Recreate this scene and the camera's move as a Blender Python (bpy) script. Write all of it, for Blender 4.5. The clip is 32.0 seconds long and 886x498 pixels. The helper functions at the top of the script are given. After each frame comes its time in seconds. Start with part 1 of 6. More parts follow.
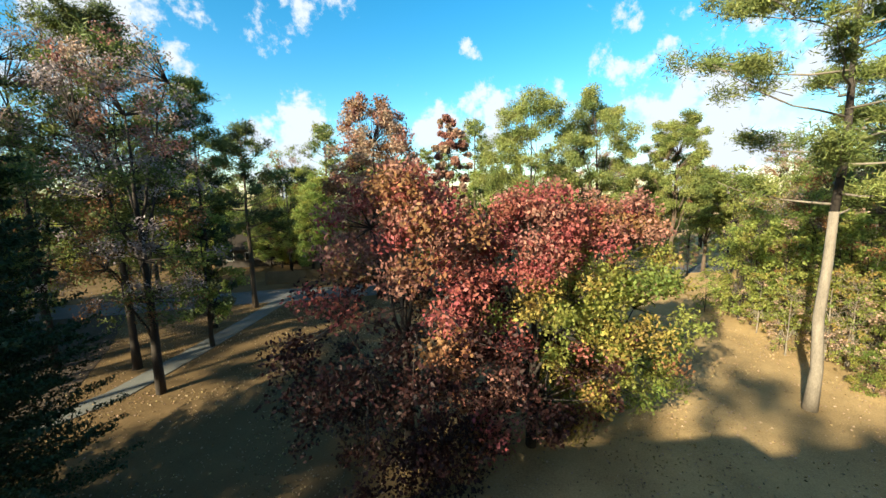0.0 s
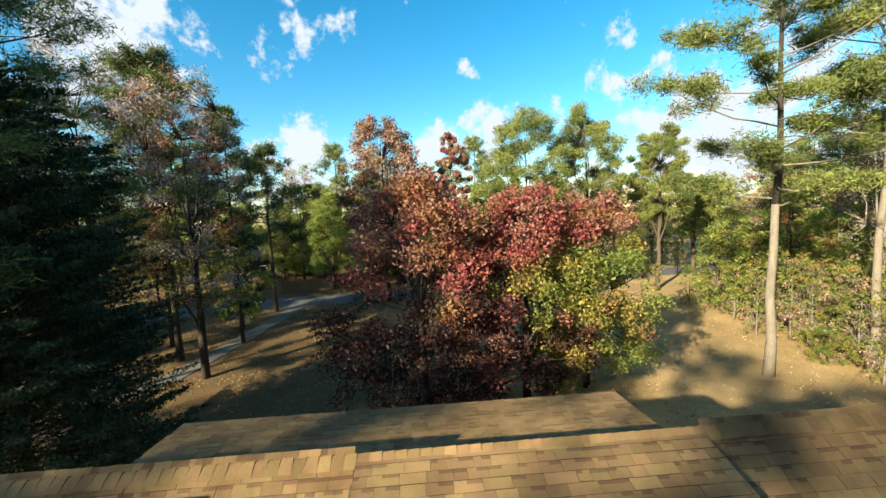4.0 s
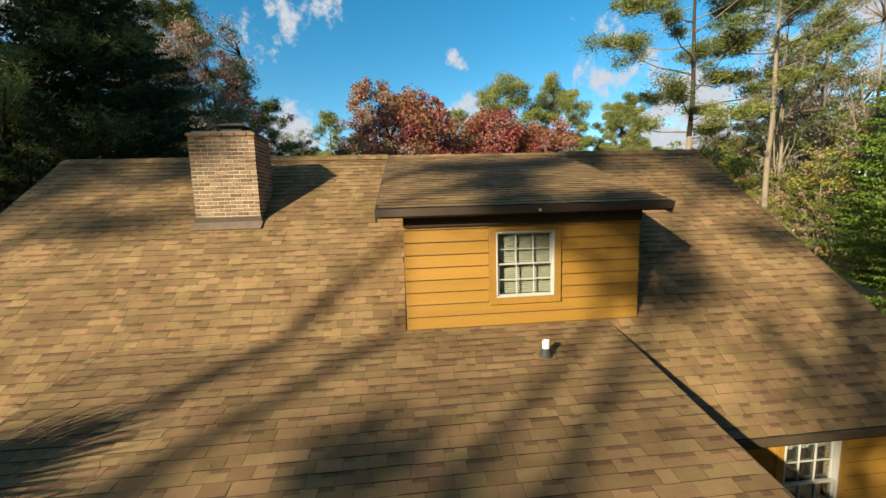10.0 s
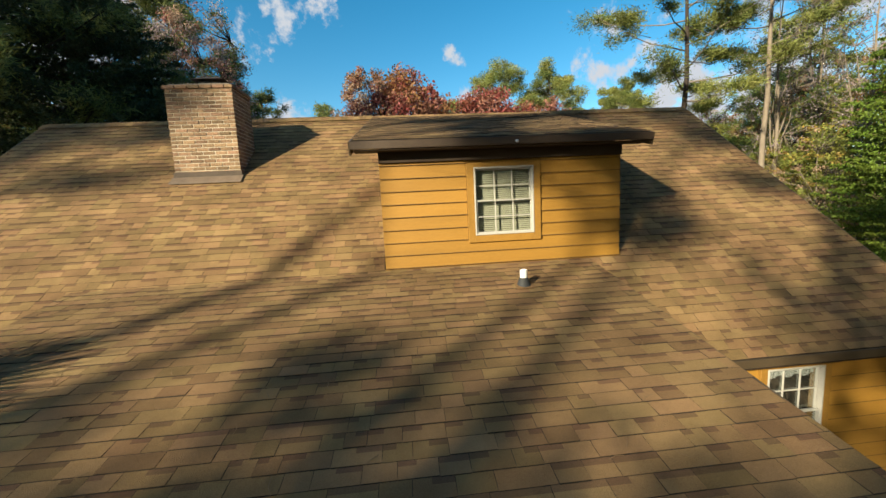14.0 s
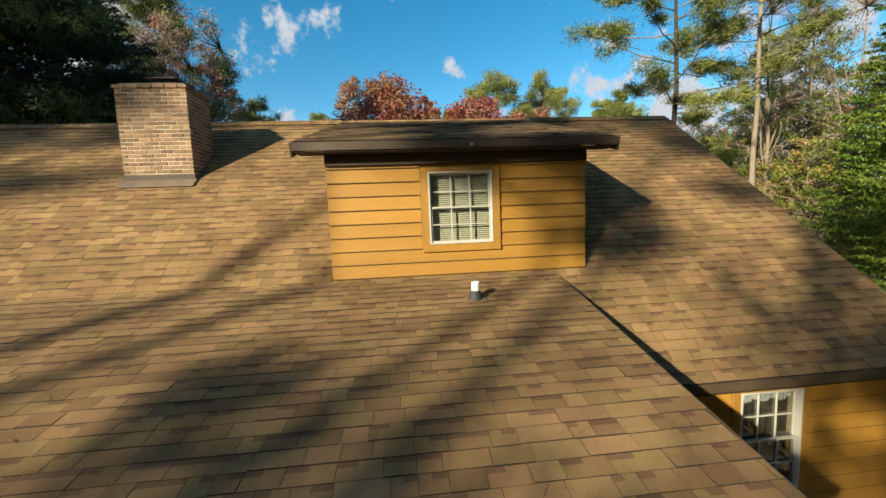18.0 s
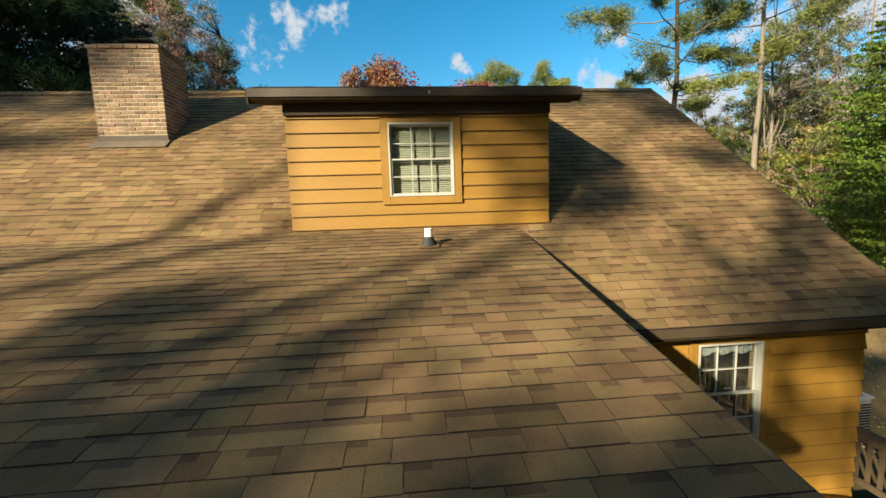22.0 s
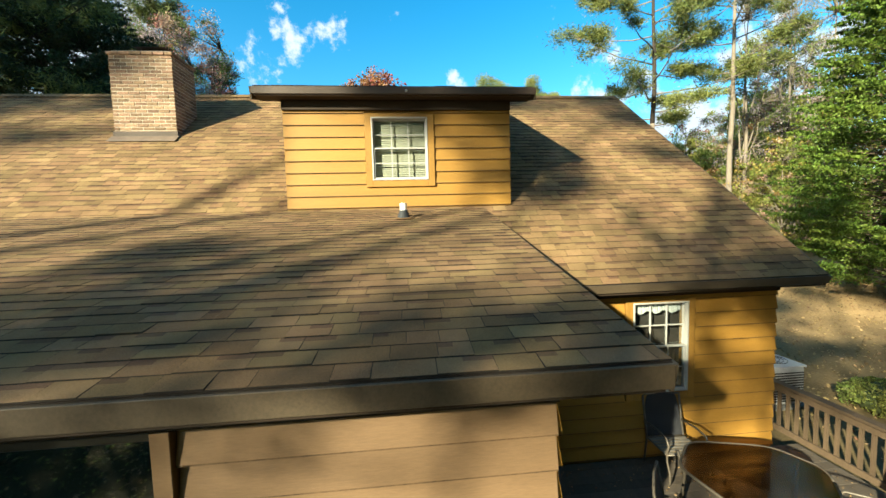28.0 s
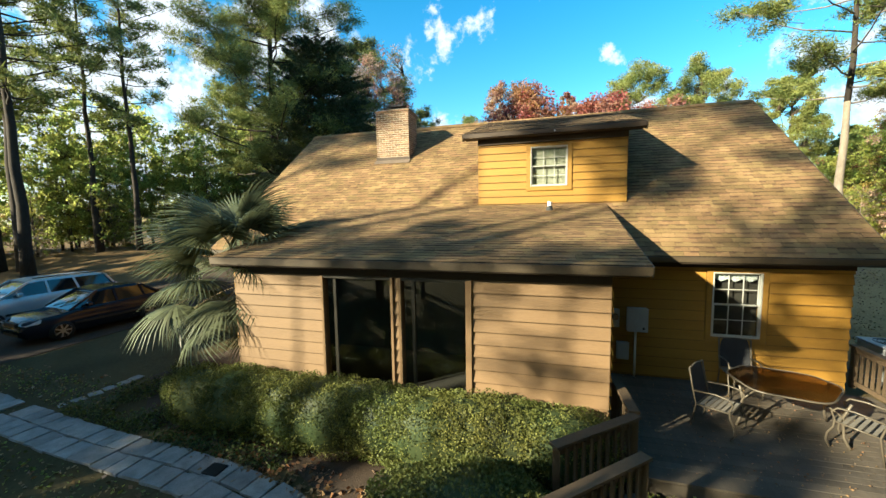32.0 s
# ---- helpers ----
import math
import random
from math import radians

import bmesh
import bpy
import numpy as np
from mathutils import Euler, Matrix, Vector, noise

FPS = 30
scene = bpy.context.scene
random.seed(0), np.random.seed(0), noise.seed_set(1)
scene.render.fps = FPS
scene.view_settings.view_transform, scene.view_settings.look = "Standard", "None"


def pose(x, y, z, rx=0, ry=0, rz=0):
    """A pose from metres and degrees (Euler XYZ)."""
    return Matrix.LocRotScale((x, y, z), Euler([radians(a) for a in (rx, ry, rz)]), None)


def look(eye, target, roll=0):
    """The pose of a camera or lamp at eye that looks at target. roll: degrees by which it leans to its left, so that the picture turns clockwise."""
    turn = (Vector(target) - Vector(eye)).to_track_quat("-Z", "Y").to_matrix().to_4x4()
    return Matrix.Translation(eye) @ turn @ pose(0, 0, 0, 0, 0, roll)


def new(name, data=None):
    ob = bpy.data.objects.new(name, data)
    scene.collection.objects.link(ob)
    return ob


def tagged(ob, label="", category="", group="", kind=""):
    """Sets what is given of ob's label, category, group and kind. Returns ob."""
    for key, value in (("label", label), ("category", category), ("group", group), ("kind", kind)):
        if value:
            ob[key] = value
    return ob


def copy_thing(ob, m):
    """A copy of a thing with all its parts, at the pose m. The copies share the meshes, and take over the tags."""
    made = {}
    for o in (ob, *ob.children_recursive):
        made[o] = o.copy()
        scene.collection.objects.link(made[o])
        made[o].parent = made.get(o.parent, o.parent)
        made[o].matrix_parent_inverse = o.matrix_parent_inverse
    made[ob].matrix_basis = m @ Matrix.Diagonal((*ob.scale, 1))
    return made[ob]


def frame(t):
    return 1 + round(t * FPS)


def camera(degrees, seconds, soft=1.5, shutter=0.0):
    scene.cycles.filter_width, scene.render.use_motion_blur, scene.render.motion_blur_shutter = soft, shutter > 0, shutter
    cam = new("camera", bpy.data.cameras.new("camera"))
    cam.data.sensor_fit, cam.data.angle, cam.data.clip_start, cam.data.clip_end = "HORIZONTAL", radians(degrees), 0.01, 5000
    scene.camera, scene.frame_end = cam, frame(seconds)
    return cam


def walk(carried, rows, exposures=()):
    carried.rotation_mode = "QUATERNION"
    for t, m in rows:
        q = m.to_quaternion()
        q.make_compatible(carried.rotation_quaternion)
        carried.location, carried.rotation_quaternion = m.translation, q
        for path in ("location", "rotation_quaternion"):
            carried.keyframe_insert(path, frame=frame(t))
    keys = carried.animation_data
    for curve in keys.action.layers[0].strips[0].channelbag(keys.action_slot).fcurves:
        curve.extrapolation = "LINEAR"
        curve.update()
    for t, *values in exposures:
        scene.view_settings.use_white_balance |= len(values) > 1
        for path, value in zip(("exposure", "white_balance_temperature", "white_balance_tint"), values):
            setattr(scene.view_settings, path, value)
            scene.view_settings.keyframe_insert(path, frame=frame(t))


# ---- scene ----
cam = camera(100.6, 32.0)
PATH = [
    (0, (0.394, 0.862, 10.741), (0.515, 2.839, 10.464), -1.3),
    (0.5, (0.382, 0.548, 10.259), (0.538, 2.515, 9.938), -2.3),
    (1, (0.325, 0.357, 10.13), (0.444, 2.348, 9.977), -2.8),
    (1.5, (0.338, 0.089, 10.165), (0.448, 2.085, 10.116), -3.5),
    (2, (0.314, -0.311, 10.223), (0.457, 1.684, 10.187), -2.3),
    (2.5, (0.156, -0.752, 10.43), (0.281, 1.239, 10.287), -2.5),
    (3, (0.252, -1.477, 10.498), (0.367, 0.51, 10.302), -2.8),
    (3.5, (0.138, -1.793, 10.394), (0.243, 0.193, 10.184), -2.9),
    (5.5, (-0.311, -4.188, 9.063), (-0.164, -2.195, 8.984), -1.5),
    (6, (-0.251, -4.846, 8.958), (-0.112, -2.869, 8.688), -1.3),
    (6.5, (-0.213, -5.504, 8.808), (-0.106, -3.528, 8.52), -2.4),
    (7, (-0.235, -5.996, 8.557), (-0.101, -4.02, 8.283), -3.5),
    (7.5, (-0.291, -6.402, 8.191), (-0.147, -4.423, 7.936), -1.6),
    (8, (-0.331, -6.708, 7.778), (-0.219, -4.722, 7.57), -2.2),
    (8.5, (-0.411, -6.97, 7.277), (-0.273, -4.989, 7.041), -1.9),
    (9, (-0.467, -7.115, 6.809), (-0.383, -5.134, 6.545), -1.5),
    (9.5, (-0.487, -7.237, 6.385), (-0.331, -5.257, 6.149), -1.5),
    (10, (-0.522, -7.278, 6.01), (-0.34, -5.3, 5.776), -1.7),
    (10.5, (-0.561, -7.291, 5.828), (-0.47, -5.302, 5.639), -3.2),
    (11, (-0.504, -7.277, 5.743), (-0.418, -5.29, 5.535), -2.3),
    (11.5, (-0.463, -7.291, 5.622), (-0.341, -5.304, 5.429), -1.8),
    (12, (-0.389, -7.261, 5.404), (-0.227, -5.275, 5.224), -1.0),
    (12.5, (-0.361, -7.236, 5.219), (-0.212, -5.25, 5.037), -1.9),
    (13, (-0.308, -7.244, 5.145), (-0.151, -5.257, 4.983), -2.0),
    (13.5, (-0.302, -7.283, 5.098), (-0.141, -5.302, 4.872), -3.3),
    (14, (-0.227, -7.345, 5.114), (-0.049, -5.369, 4.863), -2.8),
    (14.5, (-0.161, -7.382, 5.094), (0.014, -5.403, 4.863), -2.2),
    (16.5, (0.118, -7.281, 5.037), (0.281, -5.304, 4.776), -2.7),
    (17, (0.189, -7.23, 5.035), (0.357, -5.253, 4.787), -2.9),
    (17.5, (0.323, -7.128, 5.038), (0.505, -5.151, 4.8), -2.8),
    (18, (0.446, -7.047, 5.042), (0.636, -5.066, 4.844), -2.2),
    (18.5, (0.57, -7.017, 5.04), (0.77, -5.037, 4.843), -2.1),
    (19, (0.695, -7.027, 5.042), (0.886, -5.048, 4.822), -2.3),
    (19.5, (0.792, -7.041, 5.022), (0.96, -5.062, 4.786), -2.2),
    (20, (0.871, -7.075, 4.988), (1.055, -5.096, 4.768), -2.0),
    (20.5, (0.935, -7.121, 4.808), (1.127, -5.145, 4.566), -1.6),
    (21, (0.979, -7.152, 4.581), (1.139, -5.173, 4.338), -2.0),
    (21.5, (1.009, -7.133, 4.42), (1.149, -5.149, 4.207), -1.9),
    (22, (1.058, -7.138, 4.406), (1.215, -5.156, 4.192), -1.8),
    (22.5, (1.081, -7.168, 4.368), (1.289, -5.189, 4.161), -1.6),
    (23, (1.087, -7.277, 4.306), (1.315, -5.303, 4.079), -1.6),
    (23.5, (1.08, -7.378, 4.068), (1.297, -5.409, 3.792), -1.2),
    (24, (1.131, -7.316, 3.911), (1.275, -5.343, 3.621), -0.5),
    (24.5, (1.014, -7.44, 3.901), (1.209, -5.469, 3.624), -2.8),
    (25, (1.044, -7.376, 4.006), (1.231, -5.406, 3.714), -2.7),
    (25.5, (1.021, -7.399, 3.973), (1.23, -5.431, 3.685), -2.4),
    (26, (1.145, -7.246, 3.957), (1.374, -5.272, 3.733), -2.1),
    (26.5, (1.166, -7.351, 3.993), (1.412, -5.378, 3.776), -1.6),
    (28.5, (1.343, -8.378, 3.846), (1.511, -6.39, 3.714), -1.6),
    (29, (1.362, -8.907, 3.803), (1.482, -6.916, 3.658), -1.4),
    (29.5, (1.378, -9.635, 3.777), (0.843, -7.713, 3.635), -2.7),
    (30, (1.39, -10.185, 3.792), (0.625, -8.344, 3.637), -2.4),
    (30.5, (1.408, -10.683, 3.798), (0.649, -8.85, 3.541), -1.5),
    (31, (1.385, -11.089, 3.822), (0.687, -9.225, 3.632), -1.2),
    (31.5, (1.324, -11.464, 3.868), (0.573, -9.619, 3.691), -1.3),
    (32, (1.223, -11.775, 3.917), (0.672, -9.861, 3.731), -0.9),
]
walk(cam, [(t, look(eye, target, roll)) for t, eye, target, roll in PATH], [(0.0, 1.75, 6080, 4), (1.0, 1.88, 6220, 4), (2.0, 1.75, 6090, 3), (3.0, 1.78, 6140, 3), (5.5, 1.4, 6120, 3), (9.0, 1.2, 6280, 8), (21.0, 1.2, 6230, 7), (24.0, 1.75, 5950, 1), (26.0, 2.0, 5920, 1), (29.0, 1.8, 5800, 0), (30.0, 1.78, 5770, 0), (32.0, 2.0, 5950, 2)])

# ---- world and sun ----
SUN = Vector((-1.34, -1.30, 0.77)).normalized()
world = bpy.data.worlds.new("sky")
scene.world = world
world.use_nodes = True


def node(nt, kind, **values):
    n = nt.nodes.new(kind)
    for key, value in values.items():
        if key in n.inputs:
            n.inputs[key].default_value = value
    return n


def build_sky():
    nt = world.node_tree
    nt.nodes.clear()
    out = node(nt, "ShaderNodeOutputWorld")
    bg = node(nt, "ShaderNodeBackground", Strength=0.062)
    sky = node(nt, "ShaderNodeTexSky")
    sky.sky_type = "NISHITA"
    sky.sun_disc = False
    sky.sun_elevation = math.asin(SUN.z)
    sky.sun_rotation = math.atan2(SUN.x, SUN.y)
    sky.air_density, sky.dust_density, sky.ozone_density = 1.0, 0.4, 1.0
    hue = node(nt, "ShaderNodeHueSaturation", Saturation=1.48, Value=1.25, Hue=0.485)
    nt.links.new(sky.outputs[0], hue.inputs["Color"])
    tc = node(nt, "ShaderNodeTexCoord")
    noise_a = node(nt, "ShaderNodeTexNoise", Scale=13.0, Detail=8.0, Roughness=0.62)
    nt.links.new(tc.outputs["Generated"], noise_a.inputs["Vector"])
    total = None
    # small fair-weather clouds plus unseen fill, by direction (east, north, up), cosine of reach and sharpness
    for way, reach, gain in CLOUDS:
        dot = node(nt, "ShaderNodeVectorMath")
        dot.operation = "DISTANCE"
        dot.inputs[1].default_value = Vector(way).normalized()
        nt.links.new(tc.outputs["Generated"], dot.inputs[0])
        m = node(nt, "ShaderNodeMapRange")
        m.inputs["From Min"].default_value, m.inputs["From Max"].default_value = reach * 1.55, 0.0
        m.inputs["To Min"].default_value, m.inputs["To Max"].default_value = 0.0, gain
        nt.links.new(dot.outputs["Value"], m.inputs["Value"])
        if total is None:
            total = m.outputs[0]
        else:
            a = node(nt, "ShaderNodeMath")
            a.operation = "MAXIMUM"
            nt.links.new(total, a.inputs[0])
            nt.links.new(m.outputs[0], a.inputs[1])
            total = a.outputs[0]
    mul = node(nt, "ShaderNodeMath")
    mul.operation = "ADD"
    nt.links.new(total, mul.inputs[0])
    boost = node(nt, "ShaderNodeMath")
    boost.operation = "MULTIPLY_ADD"
    boost.inputs[1].default_value, boost.inputs[2].default_value = 2.4, -0.75
    nt.links.new(noise_a.outputs["Fac"], boost.inputs[0])
    nt.links.new(boost.outputs[0], mul.inputs[1])
    ramp = node(nt, "ShaderNodeMapRange")
    ramp.interpolation_type = "SMOOTHSTEP"
    ramp.inputs["From Min"].default_value, ramp.inputs["From Max"].default_value = 0.78, 1.12
    nt.links.new(mul.outputs[0], ramp.inputs["Value"])
    mix = node(nt, "ShaderNodeMix")
    mix.data_type = "RGBA"
    mix.inputs["B"].default_value = (1, 1, 1, 1)
    mix.inputs[7].default_value = (4.7, 4.8, 5.05, 1)
    nt.links.new(ramp.outputs[0], mix.inputs[0])
    nt.links.new(hue.outputs[0], mix.inputs[6])
    nt.links.new(mix.outputs[2], bg.inputs["Color"])
    nt.links.new(bg.outputs[0], out.inputs["Surface"])


CLOUDS = [
    ((-0.301, 0.876, 0.377), 0.075, 0.62), ((-0.242, 0.88, 0.408), 0.065, 0.60), ((-0.185, 0.88, 0.442), 0.07, 0.58), ((0.143, 0.932, 0.334), 0.035, 0.40), ((0.12, 0.925, 0.355), 0.03, 0.38),
    ((-0.59, 0.732, 0.36), 0.18, 0.80), ((-0.516, 0.775, 0.40), 0.10, 0.62), ((-0.487, 0.814, 0.315), 0.09, 0.5), ((-0.449, 0.771, 0.451), 0.05, 0.45),
    ((-0.30, 0.945, 0.135), 0.13, 0.85), ((0.175, 0.962, 0.205), 0.10, 0.65), ((0.034, 0.979, 0.17), 0.10, 0.6), ((0.62, 0.77, 0.13), 0.26, 0.8), ((0.70, 0.68, 0.22), 0.22, 0.62),
    ((-0.85, 0.50, 0.17), 0.40, 0.92), ((-0.78, 0.58, 0.30), 0.28, 0.80), ((-0.92, 0.1, 0.2), 0.3, 0.6), ((0.95, 0.2, 0.2), 0.3, 0.55), ((-0.76, 0.64, 0.36), 0.14, 0.6),
    # out of view behind and overhead: added for white fill in the shade
    ((-0.7, -0.6, 0.4), 0.34, 0.60), ((0.1, -0.2, 0.97), 0.30, 0.60), ((-0.3, 0.2, 0.93), 0.26, 0.57), ((0.5, -0.4, 0.75), 0.38, 0.60), ((-0.3, -0.5, 0.8), 0.36, 0.59), ((-0.75, -0.2, 0.6), 0.32, 0.57),
]
build_sky()
sun = new("sun", bpy.data.lights.new("sun", "SUN"))
sun.data.energy, sun.data.angle, sun.data.color = 5.0, radians(0.9), (1.0, 0.835, 0.56)
sun.matrix_world = look(SUN * 60, (0, 0, 0))


# ---- materials ----
def material(name, base, rough=0.8, metal=0.0, spec=0.4, bump=0.0, scale=6.0, dark=0.75, light=1.2, fine=60.0, vary="", spread=0.25, stretch=(1, 1, 1), hue=0.0):
    """A noise-worn surface. vary: 'object' or 'island' gives each piece its own tone."""
    m = bpy.data.materials.new(name)
    m.use_nodes = True
    nt = m.node_tree
    bsdf = nt.nodes["Principled BSDF"]
    bsdf.inputs["Roughness"].default_value = rough
    bsdf.inputs["Metallic"].default_value = metal
    bsdf.inputs["Specular IOR Level"].default_value = spec
    tc = node(nt, "ShaderNodeTexCoord")
    mp = node(nt, "ShaderNodeMapping")
    mp.inputs["Scale"].default_value = stretch
    geo = node(nt, "ShaderNodeNewGeometry")
    nt.links.new(geo.outputs["Position"], mp.inputs["Vector"])
    big = node(nt, "ShaderNodeTexNoise", Scale=scale, Detail=4.0, Roughness=0.6)
    small = node(nt, "ShaderNodeTexNoise", Scale=fine, Detail=3.0, Roughness=0.7)
    nt.links.new(mp.outputs[0], big.inputs["Vector"])
    nt.links.new(mp.outputs[0], small.inputs["Vector"])
    add = node(nt, "ShaderNodeMath")
    add.operation = "ADD"
    nt.links.new(big.outputs["Fac"], add.inputs[0])
    nt.links.new(small.outputs["Fac"], add.inputs[1])
    rng = node(nt, "ShaderNodeMapRange")
    rng.inputs["From Min"].default_value, rng.inputs["From Max"].default_value = 0.65, 1.35
    rng.inputs["To Min"].default_value, rng.inputs["To Max"].default_value = dark, light
    nt.links.new(add.outputs[0], rng.inputs["Value"])
    value = rng.outputs[0]
    hsv = node(nt, "ShaderNodeHueSaturation", Color=(*base, 1))
    if vary:
        src = node(nt, "ShaderNodeObjectInfo").outputs["Random"] if vary == "object" else geo.outputs["Random Per Island"]
        r2 = node(nt, "ShaderNodeMapRange")
        r2.inputs["To Min"].default_value, r2.inputs["To Max"].default_value = 1 - spread, 1 + spread
        nt.links.new(src, r2.inputs["Value"])
        mul = node(nt, "ShaderNodeMath")
        mul.operation = "MULTIPLY"
        nt.links.new(value, mul.inputs[0])
        nt.links.new(r2.outputs[0], mul.inputs[1])
        value = mul.outputs[0]
        if hue:
            wn = node(nt, "ShaderNodeTexWhiteNoise")
            wn.noise_dimensions = "1D"
            nt.links.new(src, wn.inputs["W"])
            r3 = node(nt, "ShaderNodeMapRange")
            r3.inputs["To Min"].default_value, r3.inputs["To Max"].default_value = 0.5 - hue, 0.5 + hue
            nt.links.new(wn.outputs["Value"], r3.inputs["Value"])
            nt.links.new(r3.outputs[0], hsv.inputs["Hue"])
    nt.links.new(value, hsv.inputs["Value"])
    nt.links.new(hsv.outputs[0], bsdf.inputs["Base Color"])
    if bump:
        b = node(nt, "ShaderNodeBump", Strength=bump, Distance=0.01)
        nt.links.new(add.outputs[0], b.inputs["Height"])
        nt.links.new(b.outputs[0], bsdf.inputs["Normal"])
    return m


def leaf_material(name, base, spread=0.45, hue=0.03, glow=0.35, clump=1.2):
    """Thin leaves that let some light through; every leaf has its own tone."""
    m = bpy.data.materials.new(name)
    m.use_nodes = True
    nt = m.node_tree
    nt.nodes.clear()
    out = node(nt, "ShaderNodeOutputMaterial")
    geo = node(nt, "ShaderNodeNewGeometry")
    hsv = node(nt, "ShaderNodeHueSaturation", Color=(*base, 1))
    r = node(nt, "ShaderNodeMapRange")
    r.inputs["To Min"].default_value, r.inputs["To Max"].default_value = 1 - spread, 1 + spread
    nt.links.new(geo.outputs["Random Per Island"], r.inputs["Value"])
    nz = node(nt, "ShaderNodeTexNoise", Scale=clump, Detail=2.0)
    nt.links.new(geo.outputs["Position"], nz.inputs["Vector"])
    r2 = node(nt, "ShaderNodeMapRange")
    r2.inputs["From Min"].default_value, r2.inputs["From Max"].default_value = 0.3, 0.7
    r2.inputs["To Min"].default_value, r2.inputs["To Max"].default_value = 0.5 - hue, 0.5 + hue
    nt.links.new(nz.outputs["Fac"], r2.inputs["Value"])
    nt.links.new(r2.outputs[0], hsv.inputs["Hue"])
    nt.links.new(r.outputs[0], hsv.inputs["Value"])
    bs = node(nt, "ShaderNodeBsdfPrincipled", Roughness=0.55)
    bs.inputs["Specular IOR Level"].default_value = 0.25
    tr = node(nt, "ShaderNodeBsdfTranslucent")
    nt.links.new(hsv.outputs[0], bs.inputs["Base Color"])
    nt.links.new(hsv.outputs[0], tr.inputs["Color"])
    mix = node(nt, "ShaderNodeMixShader", Fac=glow)
    nt.links.new(bs.outputs[0], mix.inputs[1])
    nt.links.new(tr.outputs[0], mix.inputs[2])
    nt.links.new(mix.outputs[0], out.inputs["Surface"])
    return m


def glass_material(name, tint=(0.9, 0.95, 0.95), amount=0.3, rough=0.02):
    m = bpy.data.materials.new(name)
    m.use_nodes = True
    nt = m.node_tree
    nt.nodes.clear()
    out = node(nt, "ShaderNodeOutputMaterial")
    gl = node(nt, "ShaderNodeBsdfGlossy", Roughness=rough)
    tp = node(nt, "ShaderNodeBsdfTransparent", Color=(*tint, 1))
    fr = node(nt, "ShaderNodeFresnel", IOR=1.5)
    mul = node(nt, "ShaderNodeMath")
    mul.operation = "MULTIPLY_ADD"
    mul.inputs[1].default_value, mul.inputs[2].default_value = 0.65, amount * 0.1
    nt.links.new(fr.outputs[0], mul.inputs[0])
    mix = node(nt, "ShaderNodeMixShader")
    nt.links.new(mul.outputs[0], mix.inputs[0])
    nt.links.new(tp.outputs[0], mix.inputs[1])
    nt.links.new(gl.outputs[0], mix.inputs[2])
    nt.links.new(mix.outputs[0], out.inputs["Surface"])
    return m


